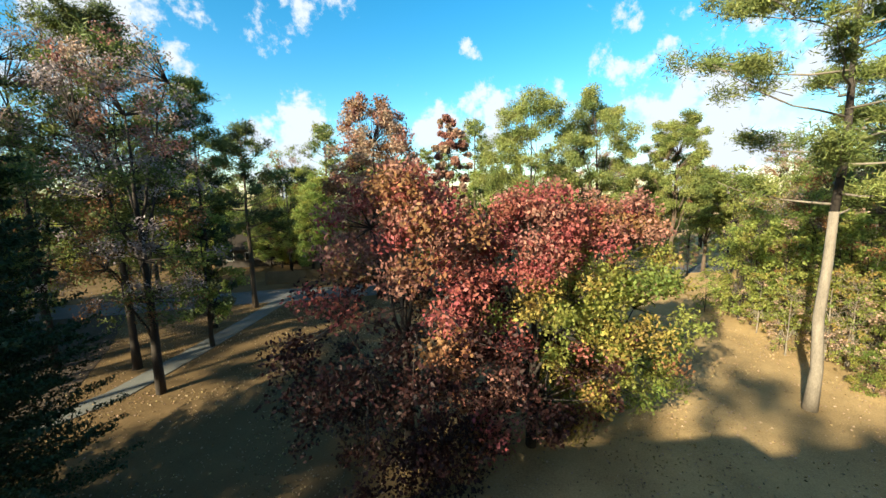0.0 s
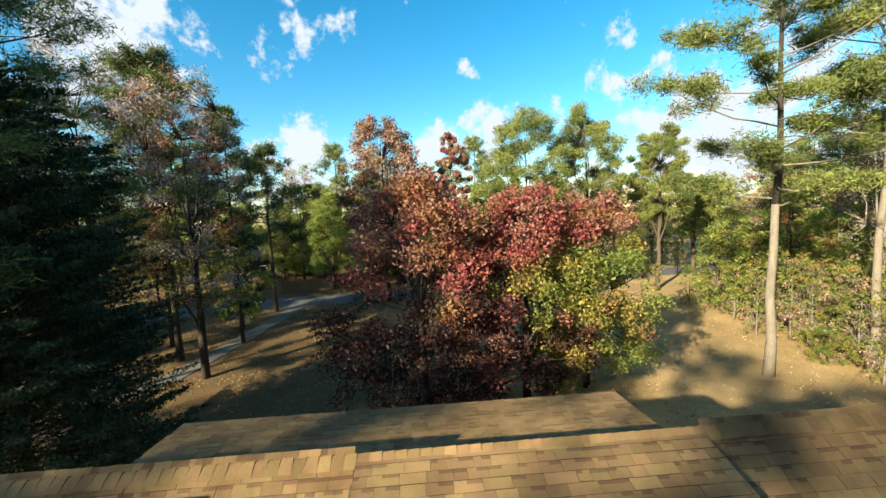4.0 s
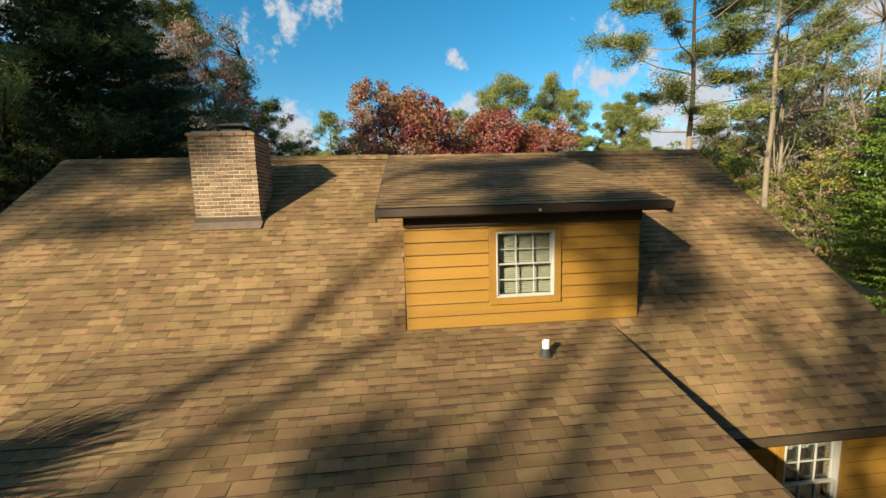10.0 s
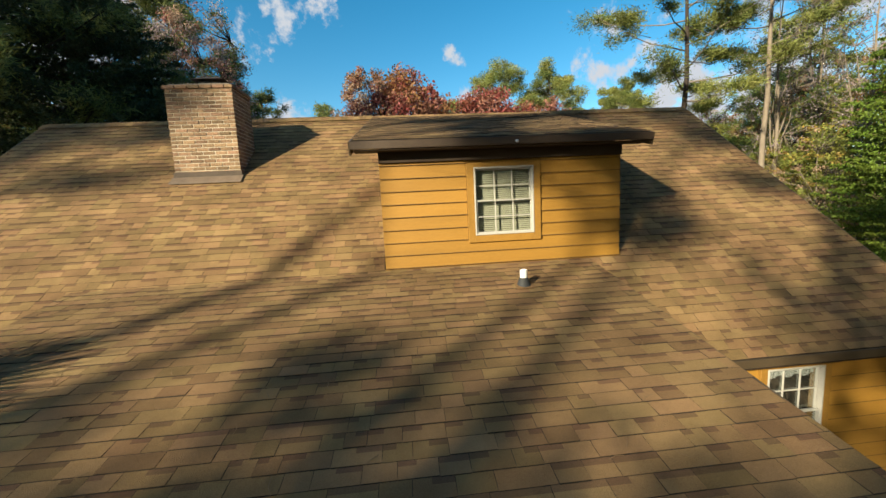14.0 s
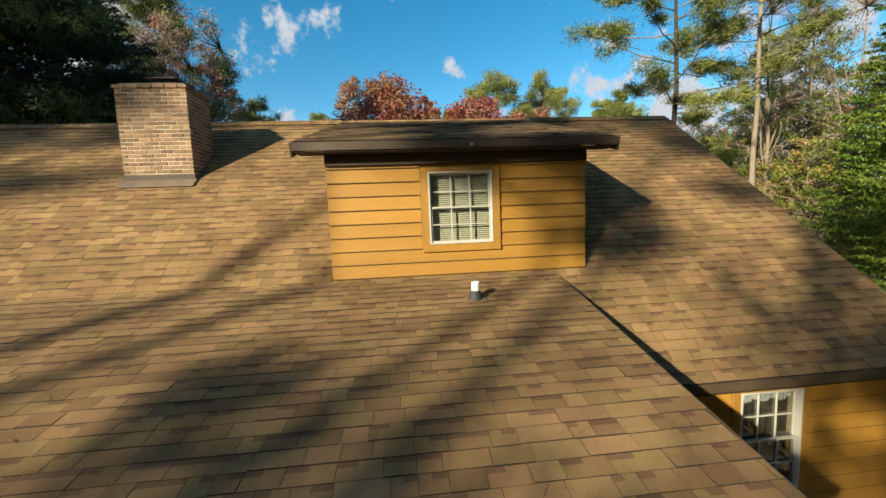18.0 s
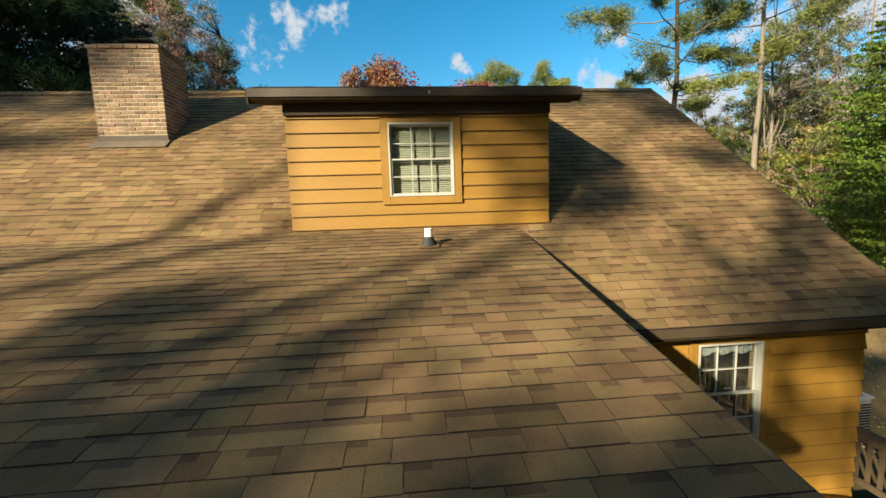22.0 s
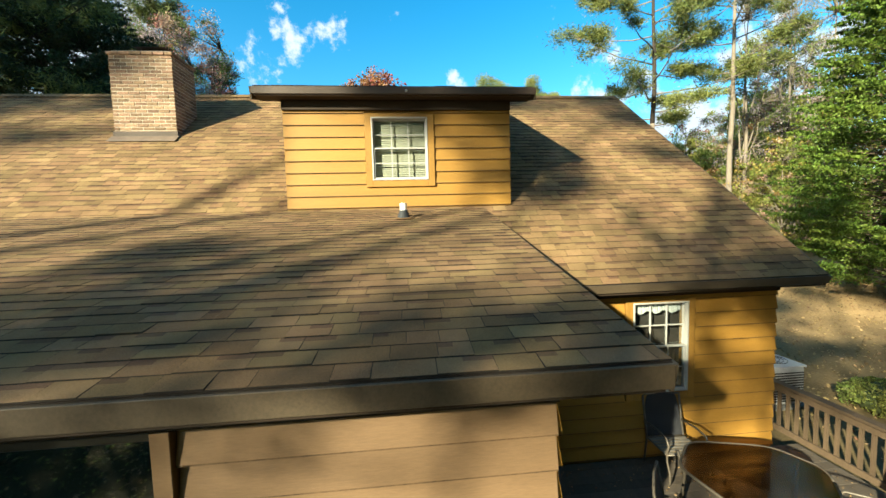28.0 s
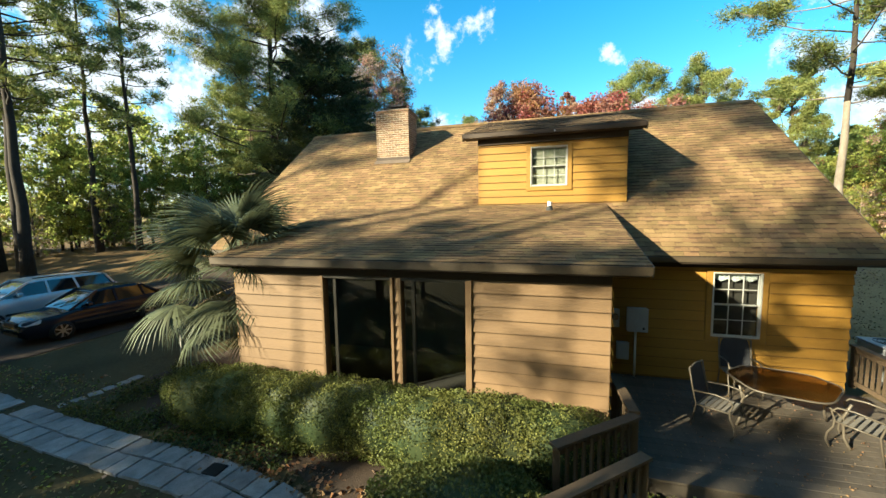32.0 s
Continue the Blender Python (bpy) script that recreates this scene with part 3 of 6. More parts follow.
def shingled(name, label, o, u, v, length, rise, spans, near, seed):
    """A roof plane: slab and shingle tabs. spans(v) gives the (u0, u1) stretches of a course; near(u, v) picks single tabs."""
    rnd = random.Random(seed)
    o, u, v = Vector(o), Vector(u).normalized(), Vector(v).normalized()
    n = u.cross(v).normalized()
    roof = new(name)
    tagged(roof, label, "roof", kind="structure")
    rows = int(rise / EXPOSE) + 1
    joined, singles = [], 0
    for r in range(rows):
        s0 = r * EXPOSE
        for u0, u1 in spans(min(s0 + 0.05, rise - 0.01)):
            x = u0 - rnd.random() * 0.2
            while x < u1:
                wi = rnd.randrange(len(TAB_WIDTHS))
                w = TAB_WIDTHS[wi]
                a, b = max(x, u0), min(x + w, u1)
                ti = rnd.choice((0, 0, 1, 1, 2))
                lift = 0.003 + 0.002 * rnd.random()
                droop = rnd.choice((-0.003, 0.0, 0.0, 0.002)) + rnd.uniform(-0.0015, 0.0015)
                band = rnd.choice((0, 0, 0, 0, 1, 2, 2, 3, 3))
                if b - a > 0.03:
                    if near(a, s0) and singles < 300 and b - a > w - 1e-6:
                        m = Matrix((u, v, n)).transposed().to_4x4()
                        m.translation = o + u * a + v * (s0 + droop) + n * lift
                        ob = new("shingle", TAB_MESH[wi, ti, band])
                        ob.parent = roof
                        ob.matrix_world = m
                        singles += 1
                    else:
                        joined.append((a, b - a, s0 + droop, TAB_THICK[ti], lift, band))
                x += w
    verts, faces = [], []
    tones = []
    for a, w, s0, t, lift, band in joined:
        tones += TAB_TONES[band]
        base = len(verts)
        for p in tab_verts(w, t):
            verts.append(o + u * (a + p[0]) + v * (s0 + p[1]) + n * (p[2] + lift))
        faces += [tuple(i + base for i in f) for f in TAB_FACES]
    run = part("shingle_field", mesh_of("shingle_field", verts, faces, [M["shingle_run"], M["felt"], M["band_run"]], tones), None, roof)
    tagged(run, kind="stuff")
    return roof, o, u, v, n


def slab(name, parent, corners, thick, mat):
    """A roof deck under its shingles: a polygon with thickness, straight down."""
    n = len(corners)
    verts = [Vector(c) - Vector((0, 0, 0.004)) for c in corners] + [Vector(c) - Vector((0, 0, thick)) for c in corners]
    faces = [tuple(range(n)), tuple(range(2 * n - 1, n - 1, -1))] + [(i, i + n, (i + 1) % n + n, (i + 1) % n) for i in range(n)]
    return part(name, mesh_of(name, verts, faces, mat), None, parent)


SLOPE = (RIDGE_Z - EAVE_Z) / (RIDGE_Y - EAVE_Y)
RISE = math.hypot(RIDGE_Z - EAVE_Z, RIDGE_Y - EAVE_Y)
COS = (RIDGE_Y - EAVE_Y) / RISE
SUN_RISE = math.hypot(BREAK_Z - SUN_Z, BREAK_Y - SUN_Y)
DORM_RISE = math.hypot(RIDGE_Z - DORM_Z, RIDGE_Y - DORM_Y)
CHIM = (-4.56, -3.37, 0.20, 0.98, 7.49)


def main_spans(s):
    """The main slope, less the sunroom roof, the dormer and the chimney."""
    y = EAVE_Y + s * COS
    cuts = []
    if y < BREAK_Y:
        cuts.append((SUN_L, SUN_R - 0.02))
    elif y < DORM_Y + 0.25:
        pass
    else:
        cuts.append((-0.62, 3.05))
        over = DORM_Z + (y - DORM_Y) * (RIDGE_Z - DORM_Z) / (RIDGE_Y - DORM_Y)
        if over - (EAVE_Z + (y - EAVE_Y) * SLOPE) < 0.12:
            cuts = [(DORM_L - 0.02, DORM_R + 0.02)]
    if CHIM[2] - 0.02 < y < CHIM[3]:
        cuts.append((CHIM[0], CHIM[1]))
    out, x = [], ROOF_L
    for a, b in sorted(cuts):
        out.append((x - ROOF_L, a - ROOF_L))
        x = b
    out.append((x - ROOF_L, ROOF_R - ROOF_L))
    return out


main_roof = shingled("main_roof", "steep tan asphalt shingle roof of the house", (ROOF_L, EAVE_Y, EAVE_Z), (1, 0, 0), (0, COS, SLOPE * COS), ROOF_R - ROOF_L, RISE,
                     main_spans, lambda a, s: 10.9 < a < 13.6 and s < 3.2, 3)[0]
slab("roof_deck", main_roof, [(ROOF_L, EAVE_Y, EAVE_Z), (ROOF_R, EAVE_Y, EAVE_Z), (ROOF_R, RIDGE_Y, RIDGE_Z), (ROOF_L, RIDGE_Y, RIDGE_Z)], 0.12, M["felt"])
NORTH_Y = 2 * RIDGE_Y - EAVE_Y
slab("north_slope", main_roof, [(ROOF_L, RIDGE_Y, RIDGE_Z), (ROOF_R, RIDGE_Y, RIDGE_Z), (ROOF_R, NORTH_Y, EAVE_Z), (ROOF_L, NORTH_Y, EAVE_Z)], 0.12, M["shingle_run"])
# ridge caps
cap_rnd = random.Random(5)
cap_v = [(0, -0.14, -0.085), (0.16, -0.14, -0.085), (0.16, 0, 0.024), (0, 0, 0.012), (0.16, 0.14, -0.085), (0, 0.14, -0.085)]
cap_mesh = mesh_of("ridge_cap", cap_v, [(0, 1, 2, 3), (3, 2, 4, 5), (1, 4, 2), (0, 3, 5)], M["shingle"])
x_ = ROOF_L
while x_ < ROOF_R - 0.1:
    c_ = new("ridge_cap", cap_mesh)
    c_.parent = main_roof
    c_.matrix_world = pose(x_, RIDGE_Y, RIDGE_Z + 0.022 + cap_rnd.uniform(0, 0.006), cap_rnd.uniform(-1, 1), 0, 0)
    x_ += 0.15

sun_roof = shingled("sunroom_roof", "low-pitched tan shingle roof over the sunroom", (SUN_L, SUN_Y, SUN_Z), (1, 0, 0), (0, BREAK_Y - SUN_Y, BREAK_Z - SUN_Z), SUN_R - SUN_L, SUN_RISE,
                    lambda s: [(0, SUN_R - SUN_L)], lambda a, s: 2.6 < a and s < 1.55, 4)[0]
slab("roof_deck", sun_roof, [(SUN_L, SUN_Y, SUN_Z), (SUN_R, SUN_Y, SUN_Z), (SUN_R, BREAK_Y, BREAK_Z), (SUN_L, BREAK_Y, BREAK_Z)], 0.10, M["felt"])

dorm_roof = shingled("dormer_roof", "shed dormer roof of brown asphalt shingles", (DORM_L, DORM_Y, DORM_Z), (1, 0, 0), (0, RIDGE_Y - DORM_Y, RIDGE_Z - DORM_Z), DORM_R - DORM_L, DORM_RISE,
                     lambda s: [(0, DORM_R - DORM_L)], lambda a, s: s < 1.6, 6)[0]
slab("roof_deck", dorm_roof, [(DORM_L, DORM_Y, DORM_Z), (DORM_R, DORM_Y, DORM_Z), (DORM_R, RIDGE_Y - 0.01, RIDGE_Z - 0.01), (DORM_L, RIDGE_Y - 0.01, RIDGE_Z - 0.01)], 0.10, M["felt"])

# shed dormer on the far side of the ridge
WING_L, WING_R, WING_Y, WING_Z = -4.69, 3.68, 4.69, 6.385
JOIN_Y, JOIN_Z = 2.96, 6.52
wing_v = Vector((0, JOIN_Y - WING_Y, JOIN_Z - WING_Z))
wing_roof = shingled("front_dormer_roof", "wide low shingle roof of the front shed dormer", (WING_R, WING_Y, WING_Z), (-1, 0, 0), wing_v, WING_R - WING_L, wing_v.length - 0.05,
                     lambda s: [(0, WING_R - WING_L)], lambda a, s: s < 1.0, 7)[0]
slab("roof_deck", wing_roof, [(WING_L, JOIN_Y, JOIN_Z), (WING_L, WING_Y, WING_Z), (WING_R, WING_Y, WING_Z), (WING_R, JOIN_Y, JOIN_Z)][::-1], 0.12, M["felt"])


# fascias, rake boards, soffits
def trim(name, x0, x1, y0, y1, z0, z1, mat="fascia", label="brown painted fascia board"):
    ob = part(name, boxed(x0, x1, y0, y1, z0, z1, 0.004), M[mat])
    return tagged(ob, label, "trim", kind="structure")


def rake(name, a, b, w, h, label="brown painted rake board"):
    ob = part(name, beam(bmesh.new(), a, b, w, h), M["fascia"])
    return tagged(ob, label, "trim", kind="structure")


trim("trim_eave", SUN_R + 0.02, ROOF_R, EAVE_Y - 0.025, EAVE_Y - 0.002, EAVE_Z - 0.115, EAVE_Z - 0.006)
trim("trim_eave_west", ROOF_L, SUN_L - 0.02, EAVE_Y - 0.025, EAVE_Y - 0.002, EAVE_Z - 0.13, EAVE_Z - 0.006)
trim("trim_sunroom", SUN_L, SUN_R, SUN_Y - 0.025, SUN_Y - 0.002, SUN_Z - 0.13, SUN_Z - 0.006)
trim("trim_dormer", DORM_L, DORM_R, DORM_Y - 0.025, DORM_Y - 0.002, DORM_Z - 0.115, DORM_Z - 0.006, "fascia_dark", "dark brown fascia board of the dormer")
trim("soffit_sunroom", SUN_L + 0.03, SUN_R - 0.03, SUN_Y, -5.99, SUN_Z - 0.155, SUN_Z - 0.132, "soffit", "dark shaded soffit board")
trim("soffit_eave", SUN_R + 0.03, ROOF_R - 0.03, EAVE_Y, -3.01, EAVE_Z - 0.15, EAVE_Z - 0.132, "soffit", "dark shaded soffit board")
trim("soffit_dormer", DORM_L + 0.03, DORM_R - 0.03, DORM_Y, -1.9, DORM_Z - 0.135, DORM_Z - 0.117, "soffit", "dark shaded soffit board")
for nm, a_, b_ in (("trim_rake_sunroom_east", (SUN_R + 0.012, SUN_Y, SUN_Z - 0.085), (SUN_R + 0.012, BREAK_Y, BREAK_Z - 0.085)),
                   ("trim_rake_sunroom_west", (SUN_L - 0.012, SUN_Y, SUN_Z - 0.085), (SUN_L - 0.012, BREAK_Y, BREAK_Z - 0.085)),
                   ("trim_rake_dormer_east", (DORM_R + 0.012, DORM_Y, DORM_Z - 0.10), (DORM_R + 0.012, RIDGE_Y - 0.3, RIDGE_Z - 0.19)),
                   ("trim_rake_dormer_west", (DORM_L - 0.012, DORM_Y, DORM_Z - 0.10), (DORM_L - 0.012, RIDGE_Y - 0.3, RIDGE_Z - 0.19)),
                   ("trim_rake_main_east", (ROOF_R + 0.012, EAVE_Y, EAVE_Z - 0.09), (ROOF_R + 0.012, RIDGE_Y, RIDGE_Z - 0.09)),
                   ("trim_rake_main_west", (ROOF_L - 0.012, EAVE_Y, EAVE_Z - 0.09), (ROOF_L - 0.012, RIDGE_Y, RIDGE_Z - 0.09))):
    rake(nm, a_, b_, 0.022, 0.15 if "dormer" not in nm else 0.18)


# ---- walls with lap siding ----
def siding(wall, axis, a0, a1, z0, z1, plane, out, mat, holes=(), expose=0.213, lip=0.040):
    """Lap boards on a wall that runs along axis; out is the outward sign; holes are (a0, a1, z0, z1)."""
    z = z0
    while z < z1 - 0.01:
        top = min(z + expose, z1)
        runs = [(a0, a1)]
        for h0, h1, hz0, hz1 in holes:
            if hz0 < (z + top) / 2 < hz1:
                runs = [r for q in runs for r in ((q[0], min(q[1], h0)), (max(q[0], h1), q[1])) if r[1] - r[0] > 0.02]
        for r0, r1 in runs:
            d0, d1 = lip, 0.003
            upper = min(top + 0.016, z1)
            toned = d0 + (d1 - d0) * 0.008 / (upper - z)
            sec = [(0, z + 0.011), (d0, z + 0.009), (toned, z + 0.017), (d1, upper), (0, upper)]
            bm = bmesh.new()
            ends = []
            for e in (r0, r1):
                ring = []
                for d, zz in sec:
                    p = (e, plane + out * d, zz) if axis == "x" else (plane + out * d, e, zz)
                    ring.append(bm.verts.new(p))
                ends.append(ring)
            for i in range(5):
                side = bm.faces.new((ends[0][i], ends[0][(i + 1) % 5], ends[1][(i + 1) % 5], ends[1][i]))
                # the underside and a thin strip above it take the darker edge tone
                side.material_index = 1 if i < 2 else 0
            bm.faces.new(ends[0][::-1])
            bm.faces.new(ends[1])
            bmesh.ops.recalc_face_normals(bm, faces=bm.faces)
            part("siding_board", bm, M[mat], wall).data.materials.append(M["dark_edge"])
        z = top


def wall(name, label, x0, x1, y0, y1, z0, z1, mat, holes=(), axis="x"):
    """A thick wall with openings cut through it, built of blocks round them."""
    bm = bmesh.new()
    a0, a1 = (x0, x1) if axis == "x" else (y0, y1)
    cuts = sorted({a0, a1, *[h[0] for h in holes], *[h[1] for h in holes]})
    for c0, c1 in zip(cuts, cuts[1:]):
        zs = [(z0, z1)]
        for h0, h1, hz0, hz1 in holes:
            if h0 < (c0 + c1) / 2 < h1:
                zs = [(z0, hz0), (hz1, z1)]
        for q0, q1 in zs:
            if q1 - q0 > 0.005:
                if axis == "x":
                    box(bm, c0, c1, y0, y1, q0, q1)
                else:
                    box(bm, x0, x1, c0, c1, q0, q1)
    ob = part(name, bm, M[mat])
    return tagged(ob, label, "wall", kind="structure")


LW = (4.50, 5.36, 1.30, 2.65)
w_s = wall("wall_south", "ochre painted lap siding wall in part shade", 2.3, 6.80, -3.0, -2.86, 0.0, 2.88, "ochre_trim", [LW])
siding(w_s, "x", 2.3, 6.80, 0.32, 2.86, -3.0, -1, "ochre", [(LW[0] - 0.12, LW[1] + 0.12, LW[2] - 0.12, LW[3] + 0.10)])
w_e = wall("wall_east", "ochre lap siding gable end wall", 6.66, 6.80, -2.86, 6.9, 0.0, 2.9, "ochre_trim", axis="y")
siding(w_e, "y", -2.99, 6.9, 0.32, 2.9, 6.80, 1, "ochre")
wall("wall_west", "ochre gable end wall", -7.85, -7.71, -3.0, 6.9, 0.0, 2.9, "ochre_trim", axis="y")
wall("wall_north", "ochre front wall of the house", -7.71, 6.66, 6.76, 6.9, 0.0, 2.9, "ochre_trim")
wall("wall_southwest", "ochre back wall beside the sunroom", -7.71, -4.75, -3.0, -2.86, 0.0, 2.88, "ochre_trim")
for gx, gname in ((6.73, "gable_east"), (-7.78, "gable_west")):
    gv = [(gx - 0.06, -3.0, 2.9), (gx - 0.06, 6.9, 2.9), (gx - 0.06, RIDGE_Y, 6.95), (gx + 0.06, -3.0, 2.9), (gx + 0.06, 6.9, 2.9), (gx + 0.06, RIDGE_Y, 6.95)]
    g_ = part(gname, mesh_of(gname, gv, [(0, 1, 2), (5, 4, 3), (0, 3, 4, 1), (1, 4, 5, 2), (2, 5, 3, 0)], M["ochre_trim"]), None)
    tagged(g_, "ochre painted gable under the roof", "wall", kind="structure")
wall("wall_front_dormer", "ochre front wall of the wide shed dormer", WING_L + 0.25, WING_R - 0.25, 4.45, 4.55, 4.9, WING_Z - 0.02, "ochre_trim")

# sunroom
SUNW = (-4.72, 2.12)
G1 = (-2.72, -1.36, 0.42, 2.86)
G2 = (-1.20, -0.04, 0.42, 2.86)
w_r = wall("wall_sunroom", "faded tan lap siding wall of the sunroom", SUNW[0], SUNW[1], -6.0, -5.88, 0.0, 2.99, "ochre_trim", [G1, G2])
siding(w_r, "x", SUNW[0], G1[0] - 0.032, 0.30, 2.98, -6.0, -1, "faded")
siding(w_r, "x", G1[1] + 0.033, G2[0] - 0.033, 0.30, 2.98, -6.0, -1, "faded")
siding(w_r, "x", G2[1] + 0.085, SUNW[1], 0.30, 2.98, -6.0, -1, "faded")
w_re = wall("wall_sunroom_east", "shaded ochre side wall of the sunroom", 2.0, 2.12, -5.88, -3.0, 0.0, 3.2, "ochre_trim", axis="y")
siding(w_re, "y", -6.0, -3.0, 0.30, 3.2, 2.12, 1, "ochre")
w_rw = wall("wall_sunroom_west", "ochre side wall of the sunroom", -4.72, -4.60, -5.88, -3.0, 0.0, 3.2, "ochre_trim", axis="y")
siding(w_rw, "y", -6.0, -3.0, 0.30, 3.2, -4.72, -1, "ochre")

# dormer
DW = (0.762, 1.662, 4.60, 5.60)
w_d = wall("wall_dormer", "sunlit ochre lap siding front of the dormer", -0.60, 3.03, -1.90, -1.80, 4.02, 5.85, "ochre_trim", [DW])
siding(w_d, "x", -0.60, 3.03, 4.16, 5.77, -1.90, -1, "ochre", [(DW[0] - 0.11, DW[1] + 0.11, DW[2] - 0.09, DW[3] + 0.12)], 0.187, 0.026)
for dx, nm, sg in ((-0.60, "wall_dormer_west", 1), (3.03, "wall_dormer_east", -1)):
    zz = lambda y: EAVE_Z + (y - EAVE_Y) * SLOPE - 0.1
    zt = lambda y: DORM_Z + (y - DORM_Y) * (RIDGE_Z - DORM_Z) / (RIDGE_Y - DORM_Y) - 0.10
    ya, yb = -1.79, 1.7
    dv = [(dx, ya, zz(ya)), (dx, yb, zz(yb)), (dx, yb, zt(yb)), (dx, ya, zt(ya))]
    dv += [(x + sg * 0.1, y, z) for x, y, z in dv]
    d_ = part(nm, mesh_of(nm, dv, [(0, 1, 2, 3), (7, 6, 5, 4), (0, 4, 5, 1), (1, 5, 6, 2), (2, 6, 7, 3), (3, 7, 4, 0)], M["ochre"]), None)
    tagged(d_, "ochre cheek wall of the dormer", "wall", kind="structure")


# dark frieze boards between siding and soffit, coloured to carry the eave shade
trim("trim_shade_dormer", -0.60, 3.03, -1.965, -1.902, 5.705, 5.855, "soffit", "dark strip painting the shade under the dormer eave")
trim("trim_frieze_sunroom", SUNW[0], SUNW[1], -6.068, -6.002, 2.865, 3.03, "soffit", "near-black frieze board deepening the shade under the sunroom eave")
trim("trim_frieze_main", 2.3, 6.80, -3.068, -3.002, 2.745, 2.865, "soffit", "near-black frieze board deepening the shade under the main eave")


# ---- windows ----
def sash_window(name, label, x0, x1, z0, z1, y, trim_mat, blinds, rows=2, cols=3):
    """A double-hung window: casing, white frame, two sashes with bars, panes, and what hangs behind."""
    win = new(name)
    tagged(win, label, "window", kind="structure")
    cw, hd = 0.105, 0.055
    for nm, b in (("casing_side", (x0 - cw, x0, z0 - cw, z1 + hd)), ("casing_side", (x1, x1 + cw, z0 - cw, z1 + hd)), ("casing_head", (x0, x1, z1, z1 + hd)), ("casing_sill", (x0, x1, z0 - cw, z0))):
        part(nm, boxed(b[0], b[1], y - 0.045, y + 0.02, b[2], b[3], 0.004), M[trim_mat], win)
    f = 0.024
    for nm, b in (("frame_side", (x0, x0 + f, z0, z1)), ("frame_side", (x1 - f, x1, z0, z1)), ("frame_head", (x0 + f, x1 - f, z1 - f, z1)), ("frame_sill", (x0 + f, x1 - f, z0, z0 + f))):
        part(nm, boxed(b[0], b[1], y - 0.055, y + 0.05, b[2], b[3], 0.004), M["white"], win, "white vinyl window frame")
    mid = (z0 + z1) / 2
    for nm, s0, s1, d in (("upper_sash", mid - 0.02, z1 - f, 0.02), ("lower_sash", z0 + f, mid + 0.02, -0.015)):
        sash = new(nm)
        sash.parent = win
        t = 0.022
        bm = bmesh.new()
        for b in ((x0 + f, x0 + f + t, s0, s1), (x1 - f - t, x1 - f, s0, s1), (x0 + f + t, x1 - f - t, s1 - t, s1), (x0 + f + t, x1 - f - t, s0, s0 + t)):
            box(bm, b[0], b[1], y + d - 0.018, y + d + 0.018, b[2], b[3])
        part("sash_frame", bm, M["white"], sash)
        xa, xb, za, zb = x0 + f + t, x1 - f - t, s0 + t, s1 - t
        for c in range(1, cols):
            xc = xa + (xb - xa) * c / cols
            part("glazing_bar", boxed(xc - 0.0065, xc + 0.0065, y + d - 0.01, y + d + 0.008, za, zb), M["white"], sash)
        for r in range(1, rows):
            zc = za + (zb - za) * r / rows
            part("glazing_bar", boxed(xa, xb, y + d - 0.012, y + d + 0.006, zc - 0.0065, zc + 0.0065), M["white"], sash)
        p = part("pane", boxed(xa, xb, y + d + 0.010, y + d + 0.014, za, zb), M["glass"], sash)
        p.visible_shadow = False
    if blinds:
        z = z0 + f + 0.02
        while z < z1 - f - 0.02:
            part("blind_slat", boxed(x0 + f, x1 - f, y + 0.07, y + 0.095, z, z + 0.022), M["blind"], win)
            z += 0.030
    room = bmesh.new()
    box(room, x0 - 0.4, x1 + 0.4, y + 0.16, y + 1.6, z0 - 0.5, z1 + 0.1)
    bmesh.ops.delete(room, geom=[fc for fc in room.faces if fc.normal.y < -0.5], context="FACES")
    part("unlit_interior", room, M["unlit_room"], win)
    return win


sash_window("window_1", "white double-hung dormer window with half-closed blinds", *DW, -1.90, "ochre_trim", True)
w2 = sash_window("window_2", "white six-over-six window with a lace valance inside", *LW, -3.0, "ochre_trim", False)
for i in range(3):
    cv = bmesh.new()
    for k in range(7):
        xa = LW[0] + 0.06 + i * 0.25 + k * 0.035
        box(cv, xa, xa + 0.032, -2.945 + 0.012 * (k % 2), -2.935 + 0.012 * (k % 2), LW[3] - 0.20 + 0.016 * abs(k - 3), LW[3] - 0.055)
    part("valance", cv, M["curtain"], w2, "white lace valance")


def glass_door(name, label, x0, x1, z0, z1):
    d = new(name)
    tagged(d, label, "glass door", kind="structure")
    for nm, b in (("jamb", (x0 - 0.03, x0 + 0.02, z0, z1)), ("jamb", (x1 - 0.02, x1 + (0.08 if x1 > -1 else 0.03), z0, z1))):
        part(nm, boxed(b[0], b[1], -6.065, -5.90, b[2], b[3], 0.004), M["faded"], d, "tan painted door jamb")
    part("head", boxed(x0 + 0.02, x1 - 0.02, -6.05, -5.90, z1 - 0.05, z1, 0.004), M["bronze"], d)
    part("sill", boxed(x0 + 0.02, x1 - 0.02, -6.05, -5.90, z0, z0 + 0.05, 0.004), M["bronze"], d)
    xm = x0 + 0.22
    part("stile", boxed(xm - 0.03, xm + 0.03, -6.0, -5.95, z0 + 0.05, z1 - 0.05, 0.004), M["bronze"], d, "dark bronze door stile")
    for xa, xb in ((x0 + 0.02, xm - 0.03), (xm + 0.03, x1 - 0.02)):
        p = part("pane", boxed(xa, xb, -5.978, -5.972, z0 + 0.05, z1 - 0.05), M["glass"], d)
        p.visible_shadow = False
    return d


glass_door("door_1", "tall dark sliding glass door in bronze frame", *G1)
glass_door("door_2", "tall dark sliding glass door in bronze frame", *G2)
